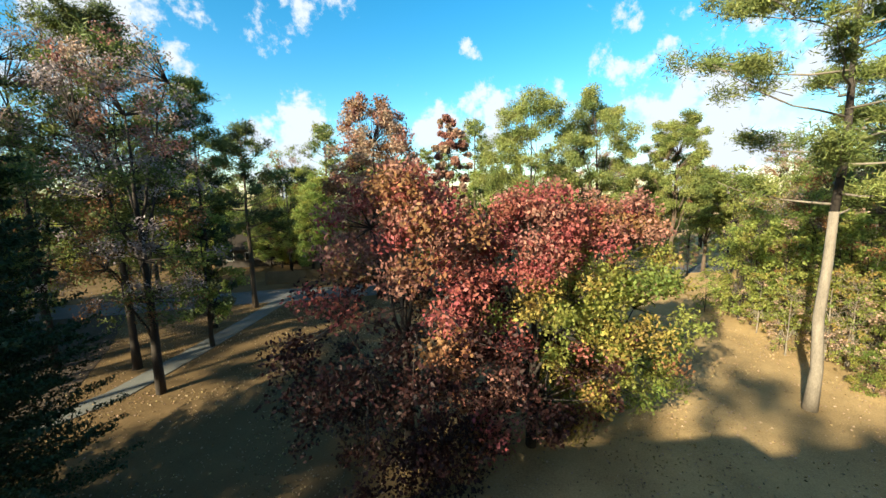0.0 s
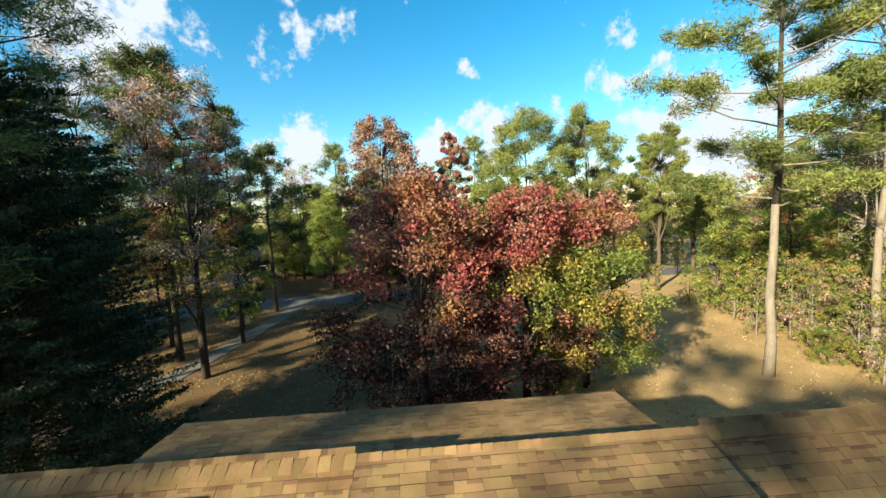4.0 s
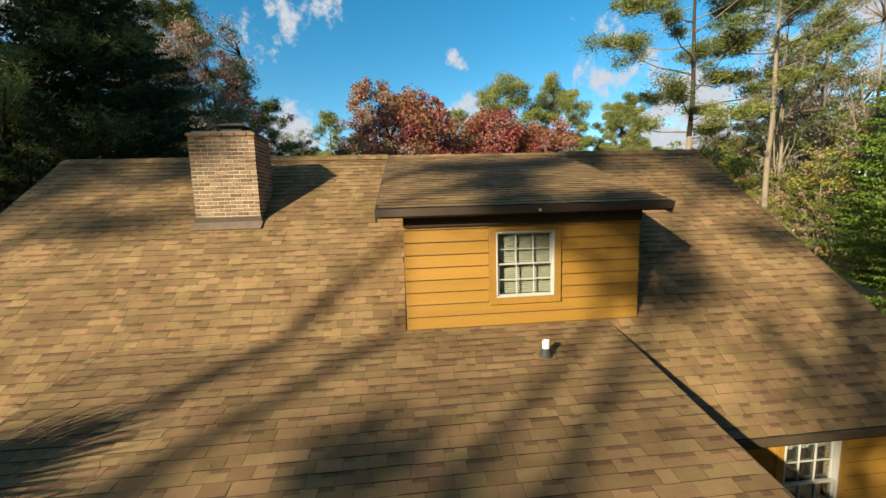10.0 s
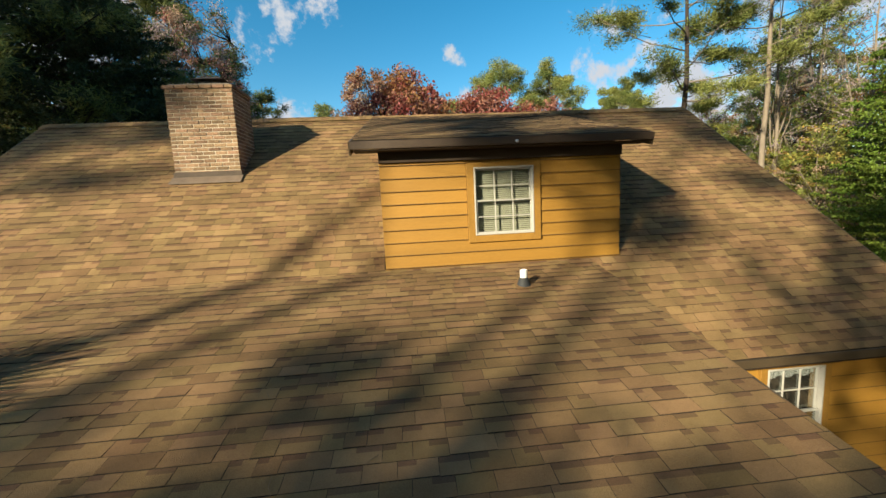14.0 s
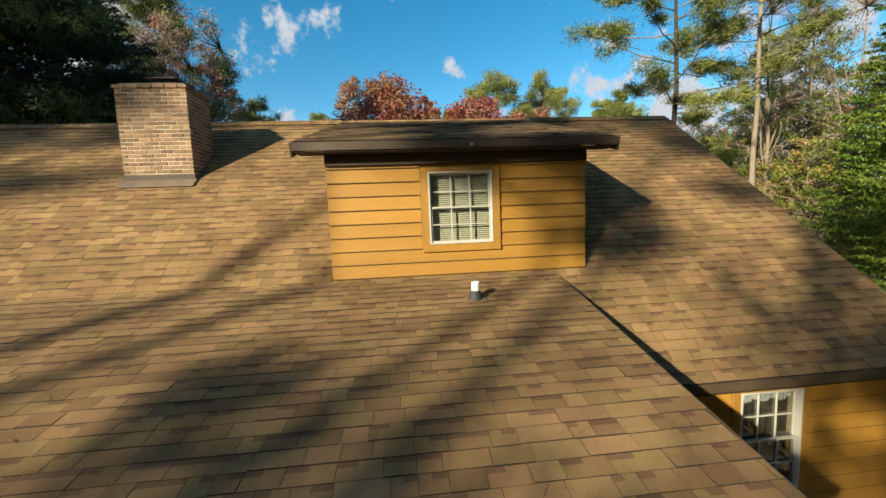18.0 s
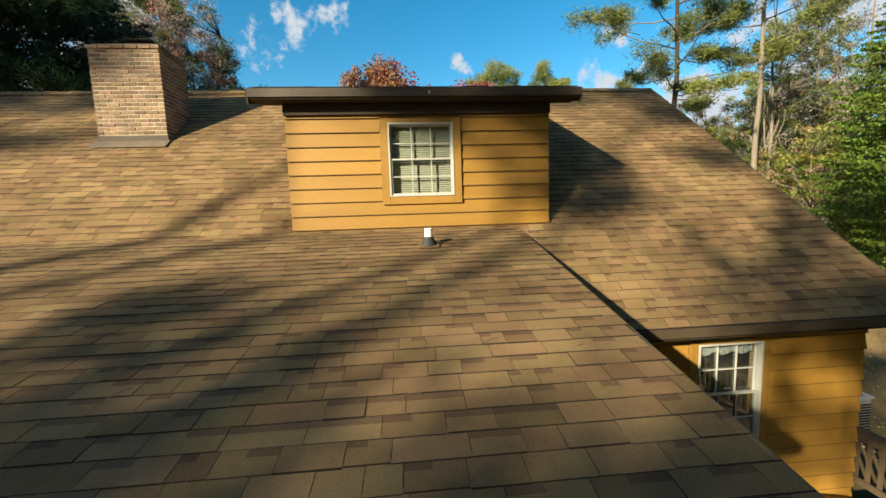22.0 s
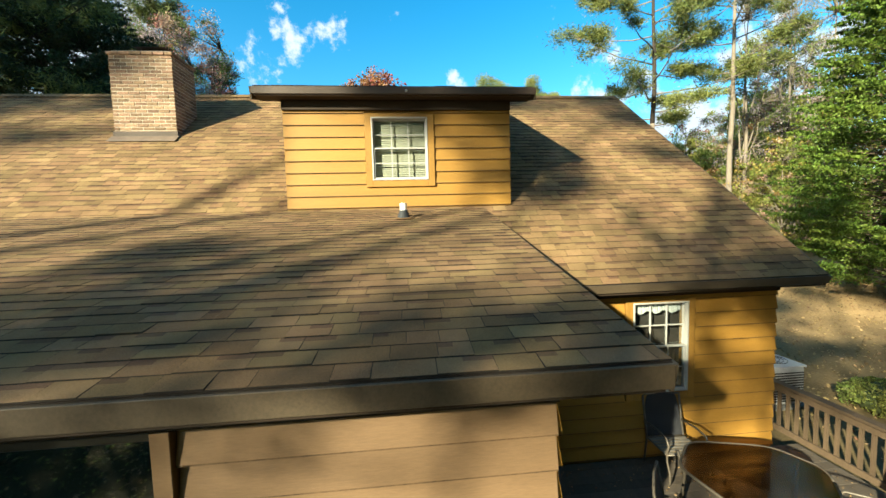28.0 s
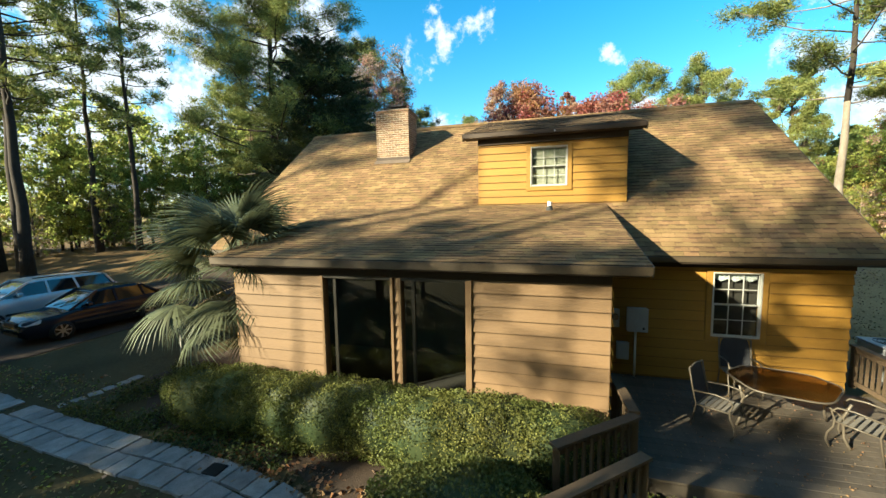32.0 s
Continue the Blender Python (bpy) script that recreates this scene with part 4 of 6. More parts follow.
inside = part("sunroom_floor", boxed(-4.6, 2.0, -5.88, -3.0, 0.02, 0.40), M["unlit_room"])
tagged(inside, "near-black sunroom floor for the unlit room behind the glass", "floor", kind="structure")
back = part("wall_sunroom_inner", boxed(-4.6, 2.0, -3.06, -3.0, 0.4, 3.3), M["unlit_room"])
tagged(back, "near-black inner wall for the unlit sunroom", "wall", kind="structure")
ceil = part("ceiling", boxed(-4.58, 1.98, -5.86, -3.1, 2.95, 2.99), M["unlit_room"])
tagged(ceil, "near-black ceiling for the unlit sunroom", "ceiling", kind="structure")


# ---- chimney ----
def build_chimney():
    x0, x1, y0, y1, top = CHIM
    ch = thing("chimney", "weathered brown brick chimney with metal cap on the shingle roof", "chimney", ((x0 + x1) / 2, y0, 5.5))
    inv = ch.matrix_world.inverted()
    bm = boxed(x0 + 0.001, x1 - 0.001, y0 + 0.001, y1 - 0.001, 5.2, top - 0.03)
    bm.transform(inv)
    part("mortar_core", bm, M["mortar"], ch)
    foot = EAVE_Z + (y0 - EAVE_Y) * SLOPE
    bm = boxed(x0 - 0.026, x1 + 0.026, y0 - 0.026, y0 + 0.02, foot - 0.2, foot + 0.125, 0.003)
    bm.transform(inv)
    part("flashing", bm, M["rust_flash"], ch, "brown metal flashing at the chimney foot")
    run, drop = 0.17, 0.17 * SLOPE
    av = [inv @ Vector((x, y, z)) for z_off in (0.030, 0.036) for x, y, z in ((x0 - 0.05, y0 - 0.02, foot + z_off), (x1 + 0.05, y0 - 0.02, foot + z_off), (x1 + 0.05, y0 - 0.02 - run, foot - drop + z_off), (x0 - 0.05, y0 - 0.02 - run, foot - drop + z_off))]
    part("apron", mesh_of("apron", av, [(0, 1, 2, 3), (7, 6, 5, 4), (0, 4, 5, 1), (1, 5, 6, 2), (2, 6, 7, 3), (3, 7, 4, 0)], M["apron"]), None, ch, "dull grey-brown metal apron on the shingles")
    rnd = random.Random(8)
    bl, bh, gap = 0.205, 0.057, 0.014
    meshes = {}

    def brick_mesh(l, d):
        key = (round(l, 3), round(d, 3))
        if key not in meshes:
            b = boxed(0, l, 0, d, 0, bh, 0.004)
            me = bpy.data.meshes.new("brick")
            b.to_mesh(me)
            b.free()
            me.materials.append(M["brick"])
            meshes[key] = me
        return meshes[key]

    joined = bmesh.new()
    count = 0
    rows = int((top - 5.82) / (bh + gap))
    for r in range(rows + 1):
        z = top - bh - r * (bh + gap)
        grow = 0.022 if r == 0 else 0.0
        for side in ("front", "east", "west", "north"):
            length = (x1 - x0 if side in ("front", "north") else y1 - y0) + 2 * grow
            start = (-(bl + gap) / 2 if r % 2 else 0.0)
            a = start
            while a < length - 0.02:
                s, e = max(a, 0), min(a + bl, length)
                a += bl + gap
                if e - s < 0.03:
                    continue
                out = rnd.uniform(0.003, 0.012) + grow
                if side == "front":
                    m = pose(x0 - grow + s, y0 - out, z)
                elif side == "north":
                    m = pose(x1 + grow - s, y1 + out, z, 0, 0, 180)
                elif side == "east":
                    m = pose(x1 + out, y0 - grow + s, z, 0, 0, 90)
                else:
                    m = pose(x0 - out, y1 + grow - s, z, 0, 0, -90)
                m = m @ pose(0, 0, 0, rnd.uniform(-0.6, 0.6), 0, rnd.uniform(-0.5, 0.5))
                if side in ("front", "east") and count < 300:
                    ob = new("brick", brick_mesh(e - s, 0.09))
                    ob.parent = ch
                    ob.matrix_world = m
                    count += 1
                else:
                    b = boxed(0, e - s, 0, 0.09, 0, bh)
                    b.transform(inv @ m)
                    me = bpy.data.meshes.new("brick_piece")
                    b.to_mesh(me)
                    b.free()
                    joined.from_mesh(me)
                    bpy.data.meshes.remove(me)
    tagged(part("brickwork", joined, M["brick_run"], ch), kind="stuff")
    bm = boxed(x0 + 0.04, x1 - 0.04, y0 + 0.04, y1 - 0.04, top - 0.02, top + 0.045, 0.01)
    bm.transform(inv)
    part("crown", bm, M["crown"], ch, "weathered grey-brown mortar crown")
    cx, cy = (x0 + x1) / 2 + 0.10, (y0 + y1) / 2
    bm = boxed(cx - 0.20, cx + 0.20, cy - 0.17, cy + 0.17, top + 0.04, top + 0.16, 0.008)
    bm.transform(inv)
    part("flue", bm, M["black_metal"], ch, "dark flue pipe")
    hv = [(cx - 0.30, cy - 0.26, top + 0.16), (cx + 0.30, cy - 0.26, top + 0.16), (cx + 0.30, cy + 0.26, top + 0.16), (cx - 0.30, cy + 0.26, top + 0.16),
          (cx - 0.13, cy - 0.06, top + 0.25), (cx + 0.13, cy - 0.06, top + 0.25), (cx + 0.13, cy + 0.06, top + 0.25), (cx - 0.13, cy + 0.06, top + 0.25)]
    hv = [inv @ Vector(p) for p in hv]
    part("rain_cap", mesh_of("rain_cap", hv, [(3, 2, 1, 0), (4, 5, 6, 7), (0, 1, 5, 4), (1, 2, 6, 5), (2, 3, 7, 6), (3, 0, 4, 7)], M["rust_flash"]), None, ch, "rusty brown metal rain cap")


build_chimney()


# ---- plants ----
def leaf_quads(centres, size, rng, ratio=0.6, flat=0.0):
    """Leaf quads about each centre: an array (n * 4, 3)."""
    n = len(centres)
    d = rng.normal(size=(n, 3))
    d[:, 2] *= 1 - flat
    d /= np.linalg.norm(d, axis=1, keepdims=True) + 1e-9
    e = rng.normal(size=(n, 3))
    e -= d * np.sum(d * e, axis=1, keepdims=True)
    e /= np.linalg.norm(e, axis=1, keepdims=True) + 1e-9
    s = size * rng.uniform(0.6, 1.3, size=(n, 1))
    a, b = d * s * 0.5, e * s * 0.5 * ratio
    c = np.asarray(centres)
    fold = np.cross(d, e) * s * 0.12
    return np.stack([c - a, c - b + fold, c + a, c + b + fold], axis=1).reshape(-1, 3)


def needle_tris(centres, length, width, rng, up=0.35):
    """Sprays of needles as thin triangles."""
    n = len(centres)
    d = rng.normal(size=(n, 3))
    d[:, 2] = d[:, 2] * 0.7 + up
    d /= np.linalg.norm(d, axis=1, keepdims=True) + 1e-9
    e = rng.normal(size=(n, 3))
    e -= d * np.sum(d * e, axis=1, keepdims=True)
    e /= np.linalg.norm(e, axis=1, keepdims=True) + 1e-9
    s = rng.uniform(0.7, 1.3, size=(n, 1))
    c = np.asarray(centres)
    return np.stack([c - e * width * s, c + e * width * s, c + d * length * s], axis=1).reshape(-1, 3)


def bend(a, b, rnd, k=5, wobble=0.06, lift=0.0):
    a, b = Vector(a), Vector(b)
    ln = (b - a).length
    return [a.lerp(b, i / k) + Vector((rnd.uniform(-1, 1), rnd.uniform(-1, 1), rnd.uniform(-0.5, 0.5))) * wobble * ln * (0.4 if 0 < i < k else 0) * 0.5
            + Vector((0, 0, lift * ln * math.sin(math.pi * i / k))) for i in range(k + 1)]


def pine(name, label, at, height, clear, reach, seed, mats=("pine", "pine_lit"), bark="bark", girth=0.26, branches=34, puffs=4, tufts=110, needle=0.30, width=0.022, lean=(0, 0), group="", upper_from=0.0, fluff=(0.60, 0.38)):
    """A tall pine: bare trunk, uneven whorls of limbs and flat puffs of needles."""
    rnd, rng = random.Random(seed), np.random.default_rng(seed)
    tr = thing(name, label, "pine tree", at, 0, group)
    top = Vector((lean[0], lean[1], height))
    trunk = bend((0, 0, -0.3), top, rnd, 10, 0.02)
    rad = [girth * (1 - 0.85 * (i / 10)) * (1.25 if i == 0 else 1) for i in range(11)]
    cut = int(round(upper_from * 10)) if upper_from else 10
    tubes("trunk", [(trunk[:cut + 1], rad[:cut + 1])], M[bark], tr, sides=10)
    # dark bark on the upper trunk carries the shade of the crown
    if cut < 10:
        tubes("upper_trunk", [(trunk[cut:], rad[cut:])], M["bark_dark"], tr, "upper trunk darkened for crown shade", sides=10)
    runs, centres, tone = [], [], []
    for b in range(branches):
        f = clear + (1 - clear) * ((b + rnd.random()) / branches) ** 0.9
        p = Vector((lean[0] * f, lean[1] * f, height * f))
        q = (f - clear) / (1 - clear)
        ln = reach * (0.45 + 0.75 * math.sin(math.pi * min(1, q * 0.85 + 0.16))) * rnd.uniform(0.55, 1.15) * (1 - 0.42 * q * q)
        az = b * 2.4 + rnd.uniform(-0.7, 0.7)
        up = rnd.uniform(-0.05, 0.35) + 0.5 * q
        tip = p + Vector((math.cos(az), math.sin(az), up)) * ln
        line = bend(p, tip, rnd, 5, 0.12, -0.06)
        runs.append((line, [max(0.012, girth * 0.26 * (1 - 0.8 * i / 5) * (1 - 0.5 * q)) for i in range(6)]))
        for k in range(puffs):
            g = 0.45 + 0.58 * (k + rnd.random() * 0.6) / puffs
            c = p.lerp(tip, min(g, 1.05)) + Vector((rnd.gauss(0, 0.16 * ln * 0.5), rnd.gauss(0, 0.16 * ln * 0.5), rnd.uniform(0.0, 0.25)))
            r = rnd.uniform(0.30, 0.62) * (0.6 + 0.12 * reach)
            n = int(tufts * r / 0.5)
            pts = rng.normal(size=(n, 3)) * (r * fluff[0], r * fluff[0], r * fluff[1]) + np.array(c)
            centres.append(pts)
            tone.append(np.full(n, 0 if rnd.random() < 0.55 else 1))
            if k % 2 == 0:
                runs.append((bend(p.lerp(tip, min(g, 1) * 0.8), c, rnd, 2, 0.1), [0.022, 0.014, 0.008]))
    tagged(tubes("branchwork", runs, M[bark], tr, sides=5), kind="stuff")
    c = np.concatenate(centres)
    part("crown", raw_mesh("crown", needle_tris(c, needle, width, rng), 3, [L[m] for m in mats], np.concatenate(tone)), None, tr)
    return tr


def broadleaf(name, label, at, height, spread, seed, mats, pick, leaves=14000, leaf=0.14, bark="bark_dark", girth=0.2, low=0.2, stems=7, clumps=130, tight=0.55, shape="round", trunk_to=0.45, group="", bare=0.0):
    """A broadleaf tree: forked trunk, limbs to every clump, and a crown of loose clumps. pick(p, rnd) names a leaf tone."""
    rnd, rng = random.Random(seed), np.random.default_rng(seed)
    tr = thing(name, label, "tree", at, 0, group)
    fork = Vector((rnd.uniform(-0.2, 0.2), rnd.uniform(-0.2, 0.2), height * trunk_to))
    tubes("trunk", [(bend((0, 0, -0.3), (fork.x * 0.5, fork.y * 0.5, height * 0.82), rnd, 7, 0.03), [girth * (1.2 - 1.05 * i / 7) for i in range(8)])], M[bark], tr, sides=9)
    runs, pts, tone = [], [], []
    hubs = []
    for s in range(stems):
        az = s * 6.283 / stems + rnd.uniform(-0.4, 0.4)
        z0 = height * rnd.uniform(low * 0.6, 0.5)
        p0 = Vector((fork.x, fork.y, 0)) * (z0 / height) + Vector((0, 0, z0))
        p1 = Vector((math.cos(az) * spread * rnd.uniform(0.3, 0.6), math.sin(az) * spread * rnd.uniform(0.3, 0.6), z0 + height * rnd.uniform(0.2, 0.42)))
        runs.append((bend(p0, p1, rnd, 5, 0.12), [girth * 0.42 * (1 - 0.75 * i / 5) for i in range(6)]))
        hubs.append(p1)
        hubs.append(p0.lerp(p1, 0.6))
    hubs.append(Vector((fork.x * 0.5, fork.y * 0.5, height * 0.8)))
    names = list(mats)
    for k in range(clumps):
        f = low + (1 - low) * (k + rnd.random()) / clumps
        q = (f - low) / (1 - low)
        if shape == "cone":
            rr = spread * (1.02 - q) * (0.85 + 0.3 * rnd.random())
        elif shape == "tall":
            rr = spread * (math.sin(math.pi * (0.12 + 0.80 * q)) ** 0.6)
        else:
            rr = spread * (math.sin(math.pi * (0.20 + 0.74 * q)) ** 0.7)
        az = rnd.uniform(0, 6.283)
        rad = rr * math.sqrt(rnd.uniform(0.18, 1.0)) * rnd.uniform(0.85, 1.12)
        c = Vector((math.cos(az) * rad, math.sin(az) * rad, height * f * rnd.uniform(0.96, 1.03)))
        hub = min(hubs, key=lambda h: (h - c).length + 0.6 * max(0, h.z - c.z))
        runs.append((bend(hub, c, rnd, 3, 0.1), [0.035 * girth / 0.2, 0.024 * girth / 0.2, 0.013, 0.006]))
        r = spread * rnd.uniform(0.13, 0.26)
        n = int(leaves / clumps * (r / (spread * 0.19)) ** 2 * (0 if rnd.random() < bare else 1))
        g = rng.normal(size=(n, 3))
        g = g / (np.linalg.norm(g, axis=1, keepdims=True) + 1e-9) * rng.uniform(0, 1, size=(n, 1)) ** tight * (r, r, r * 0.75)
        pts.append(g + np.array(c))
        tone.append(np.full(n, names.index(pick(c, rnd))))
    tagged(tubes("branchwork", runs, M[bark], tr, sides=5), kind="stuff")
    c = np.concatenate(pts)
    part("crown", raw_mesh("crown", leaf_quads(c, leaf, rng), 4, [L[m] for m in names], np.concatenate(tone)), None, tr)
    return tr


def put(x, y):
    return (x, y, ground_z(x, y))


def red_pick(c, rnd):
    """Crimson towards the top and +x; low and inside, dark purple stands in for shade."""
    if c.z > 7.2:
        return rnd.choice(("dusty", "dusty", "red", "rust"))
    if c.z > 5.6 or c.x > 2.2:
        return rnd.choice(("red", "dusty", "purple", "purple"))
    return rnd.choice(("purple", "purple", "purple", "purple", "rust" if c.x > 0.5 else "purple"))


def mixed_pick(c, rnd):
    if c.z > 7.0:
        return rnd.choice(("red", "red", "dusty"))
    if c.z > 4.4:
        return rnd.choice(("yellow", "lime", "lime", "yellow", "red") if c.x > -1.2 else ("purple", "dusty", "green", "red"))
    # low down the dark leaves carry the shade here too
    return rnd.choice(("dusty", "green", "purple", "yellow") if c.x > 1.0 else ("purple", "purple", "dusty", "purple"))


def green_pick(c, rnd):
    if c.z > 7.6:
        return rnd.choice(("dusty", "rust", "red"))
    return rnd.choice(("lime", "green", "lime", "rust" if c.z < 4 else "yellow"))


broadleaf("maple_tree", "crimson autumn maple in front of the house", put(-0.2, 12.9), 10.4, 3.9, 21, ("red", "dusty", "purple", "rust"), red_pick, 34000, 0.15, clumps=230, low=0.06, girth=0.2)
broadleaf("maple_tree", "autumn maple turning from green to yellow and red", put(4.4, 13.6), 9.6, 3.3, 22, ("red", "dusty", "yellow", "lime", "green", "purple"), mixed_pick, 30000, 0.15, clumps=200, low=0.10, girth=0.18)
broadleaf("maple_tree", "lime green maple with reddish upper leaves", put(7.8, 15.0), 9.4, 3.2, 23, ("dusty", "rust", "red", "lime", "green", "yellow"), green_pick, 26000, 0.15, clumps=180, low=0.14, girth=0.16)
pine("pine_tree", "tall straight pine with a pale trunk and open crown", put(17.1, 14.75), 22.0, 0.36, 5.3, 31, bark="bark_pale", girth=0.23, branches=36, puffs=6, tufts=300, needle=0.25, width=0.022, upper_from=0.4, fluff=(0.54, 0.34))
pine("pine_tree", "tall thin pine at the edge of the yard", put(22.4, 14.5), 24.0, 0.46, 4.4, 32, bark="bark_pale", girth=0.2, branches=29, puffs=6, tufts=270, needle=0.25, width=0.022, upper_from=0.7, fluff=(0.54, 0.34))
pine("pine_tree", "big dark pine on the west side of the house", put(-16.3, 9.2), 20.5, 0.22, 5.6, 33, ("pine", "pine_lit"), "bark_dark", 0.34, branches=60, puffs=6, tufts=320, needle=0.26, width=0.019)

# front yard trees on the west
for i_, (x_, y_, h_, s_) in enumerate(((-13.0, 19.3, 17.0, 3.4), (-18.9, 25.6, 20.0, 4.0), (-21.5, 23.0, 20.0, 4.0))):
    broadleaf("sweetgum_tree", "half-bare mauve and brown sweetgum with a dark trunk", put(x_, y_), h_, s_, 40 + i_, ("rust", "pine", "pine_lit", "pale", "dusty", "twig"),
              lambda c, r: r.choice(("twig", "pale", "twig", "dusty", "twig", "pine") if c.z > 11 else ("pine", "pine", "twig", "rust")), 19000, 0.13, clumps=210, low=0.24, shape="tall", girth=0.2, tight=0.8, group="front yard sweetgums")
pine("pine_tree", "green pine among the sweetgums of the front yard", put(-16.4, 22.4), 19.0, 0.30, 4.0, 48, ("pine", "pine_dark"), "bark_dark", 0.22, branches=40, puffs=5, tufts=170, needle=0.3, width=0.026)
pine("pine_tree", "slim green pine among the sweetgums of the front yard", put(-15.5, 29.0), 17.5, 0.34, 3.2, 49, ("pine", "pine_dark"), "bark_dark", 0.18, branches=34, puffs=4, tufts=150, needle=0.32, width=0.03)
broadleaf("small_tree", "small dark evergreen tree on the front lawn", put(-13.6, 25.2), 9.0, 2.2, 44, ("ever", "green"), lambda c, r: r.choice(("ever", "green")), 9000, 0.18, clumps=90, low=0.22, girth=0.14)
pine("pine_tree", "round-topped pine near the front road", put(-14.8, 34.5), 15.2, 0.40, 4.2, 45, ("pine_dark", "pine"), girth=0.24, branches=30, needle=0.4, width=0.035)
broadleaf("tall_tree", "tall pinkish orange autumn tree across the road", put(-3.8, 36.3), 18.3, 4.2, 46, ("pale", "dusty", "rust"), lambda c, r: r.choice(("pale", "pale", "dusty", "rust")), 34000, 0.24, clumps=230, low=0.2, shape="tall", girth=0.22)
broadleaf("tall_tree", "slim pinkish autumn tree across the road", put(3.4, 38.0), 17.2, 2.2, 47, ("pale", "dusty"), lambda c, r: r.choice(("pale", "dusty", "pale")), 16000, 0.26, clumps=90, low=0.3, shape="tall", girth=0.18)
for i_, (x_, y_, h_, r_) in enumerate(((10.3, 33.4, 17.9, 4.6), (17.1, 35.0, 18.5, 4.2), (24.6, 34.8, 16.2, 3.4), (34.0, 42.0, 11.5, 2.8))):
    broadleaf("pine_tree", "full round-crowned yellow-green pine across the road", put(x_, y_), h_, r_ * 0.95, 50 + i_, ("pine", "pine_lit"), lambda c, r: r.choice(("pine", "pine_lit", "pine_lit")), 70000, 0.13, clumps=110, low=0.46, girth=0.22, bark="bark", tight=0.7, trunk_to=0.6, group="pines across the road")
broadleaf("small_tree", "bright green bushy tree across the road", put(-11.4, 44.5), 12.0, 3.2, 140, ("green", "lime", "pine_lit"), lambda c, r: r.choice(("green", "lime", "green")), 16000, 0.2, clumps=110, low=0.2, girth=0.16)
# pines by the driveway, west
for i_, (x_, y_, h_) in enumerate(((-31.6, 3.7, 25), (-35.4, 5.3, 26), (-37.3, 4.9, 25), (-36.1, 10.5, 24), (-33.5, 12.0, 25), (-44.0, 6.5, 26))):
    pine("pine_tree", "tall dark-trunked pine behind the driveway", put(x_, y_), h_, 0.42, 3.9, 60 + i_, ("pine", "pine_lit"), "bark_dark", 0.34 if i_ < 3 else 0.24, branches=30, puffs=3, needle=0.42, width=0.04, group="driveway pines")
# the tall conifer east of the house
def cypress(name, label, at, height, spread, seed, leafage="cypress", taper=0.6, foot=0.15):
    rnd, rng = random.Random(seed), np.random.default_rng(seed)
    tr = thing(name, label, "conifer", at)
    tubes("trunk", [([(0, 0, -0.3), (0, 0, height * 0.5), (0, 0, height * 0.96)], [0.22, 0.14, 0.03])], M["bark"], tr)
    runs, pts = [], []
    for k in range(640):
        f = 0.03 + 0.96 * (k + rnd.random()) / 640
        rr = spread * (1 - f) ** taper * (0.62 + 0.38 * min(1, f / foot)) * rnd.uniform(0.74, 1.10)
        az = k * 2.39996 + rnd.uniform(-0.3, 0.3)
        d = Vector((math.cos(az), math.sin(az), 0))
        base = Vector((0, 0, height * f))
        tip = base + d * rr + Vector((0, 0, rr * rnd.uniform(0.05, 0.35)))
        runs.append((bend(base, base.lerp(tip, 0.8), rnd, 3, 0.06), [0.03, 0.02, 0.014, 0.006]))
        n = int(100 + 62 * rr)
        t = rng.uniform(0.40, 1.03, size=(n, 1))
        w = (0.11 + 0.065 * rr) * (1.2 - t)
        pts.append(np.array(base) + (np.array(tip) - np.array(base)) * t + rng.normal(size=(n, 3)) * np.concatenate([w, w, w * 0.45], axis=1))
    tagged(tubes("branchwork", runs, M["bark"], tr, sides=4), kind="stuff")
    part("crown", raw_mesh("crown", leaf_quads(np.concatenate(pts), 0.125, rng, 0.45), 4, [L[leafage]]), None, tr)
    return tr


cypress("cypress_tree", "bright green bushy conifer east of the house", put(20.3, 4.6), 17.0, 4.1, 71)

cypress("cedar_tree", "dense dark evergreen cone beside the house", put(-13.0, 9.6), 13.7, 4.75, 72, "ever", 0.30, 0.08)

# woodland all round: a few kinds, repeated
wood_a = broadleaf("woodland_tree", "leafy yellow-green woodland tree", (0, 0, 0), 13.0, 3.6, 81, ("green", "lime", "pine_lit"), lambda c, r: r.choice(("green", "green", "lime", "pine_lit")), 16000, 0.21, clumps=130, low=0.12, girth=0.18, group="woodland")
wood_b = broadleaf("woodland_tree", "half-bare tan woodland tree", (0, 0, 0), 14.0, 3.2, 82, ("pale", "rust", "green"), lambda c, r: r.choice(("pale", "rust", "green", "green")), 11000, 0.17, clumps=130, low=0.18, shape="tall", girth=0.16, group="woodland", bare=0.3)
wood_c = pine("woodland_pine", "tall woodland pine with a bare trunk", (0, 0, 0), 20.0, 0.45, 4.2, 83, ("pine", "pine_lit"), "bark", 0.24, branches=26, puffs=3, tufts=90, needle=0.45, width=0.045, group="woodland")
wood_d = broadleaf("understorey_shrub", "leafy yellow-green understorey shrub", (0, 0, 0), 4.2, 2.4, 84, ("lime", "green", "rust", "pale"), lambda c, r: r.choice(("lime", "green", "green", "lime", "pale")), 6500, 0.16, clumps=90, low=0.02, girth=0.08, group="woodland")
wood_e = broadleaf("woodland_tree", "lime and yellow autumn woodland tree", (0, 0, 0), 10.0, 2.8, 85, ("lime", "yellow", "green"), lambda c, r: r.choice(("lime", "lime", "green", "yellow", "green")), 13000, 0.18, clumps=110, low=0.12, girth=0.14, group="woodland")
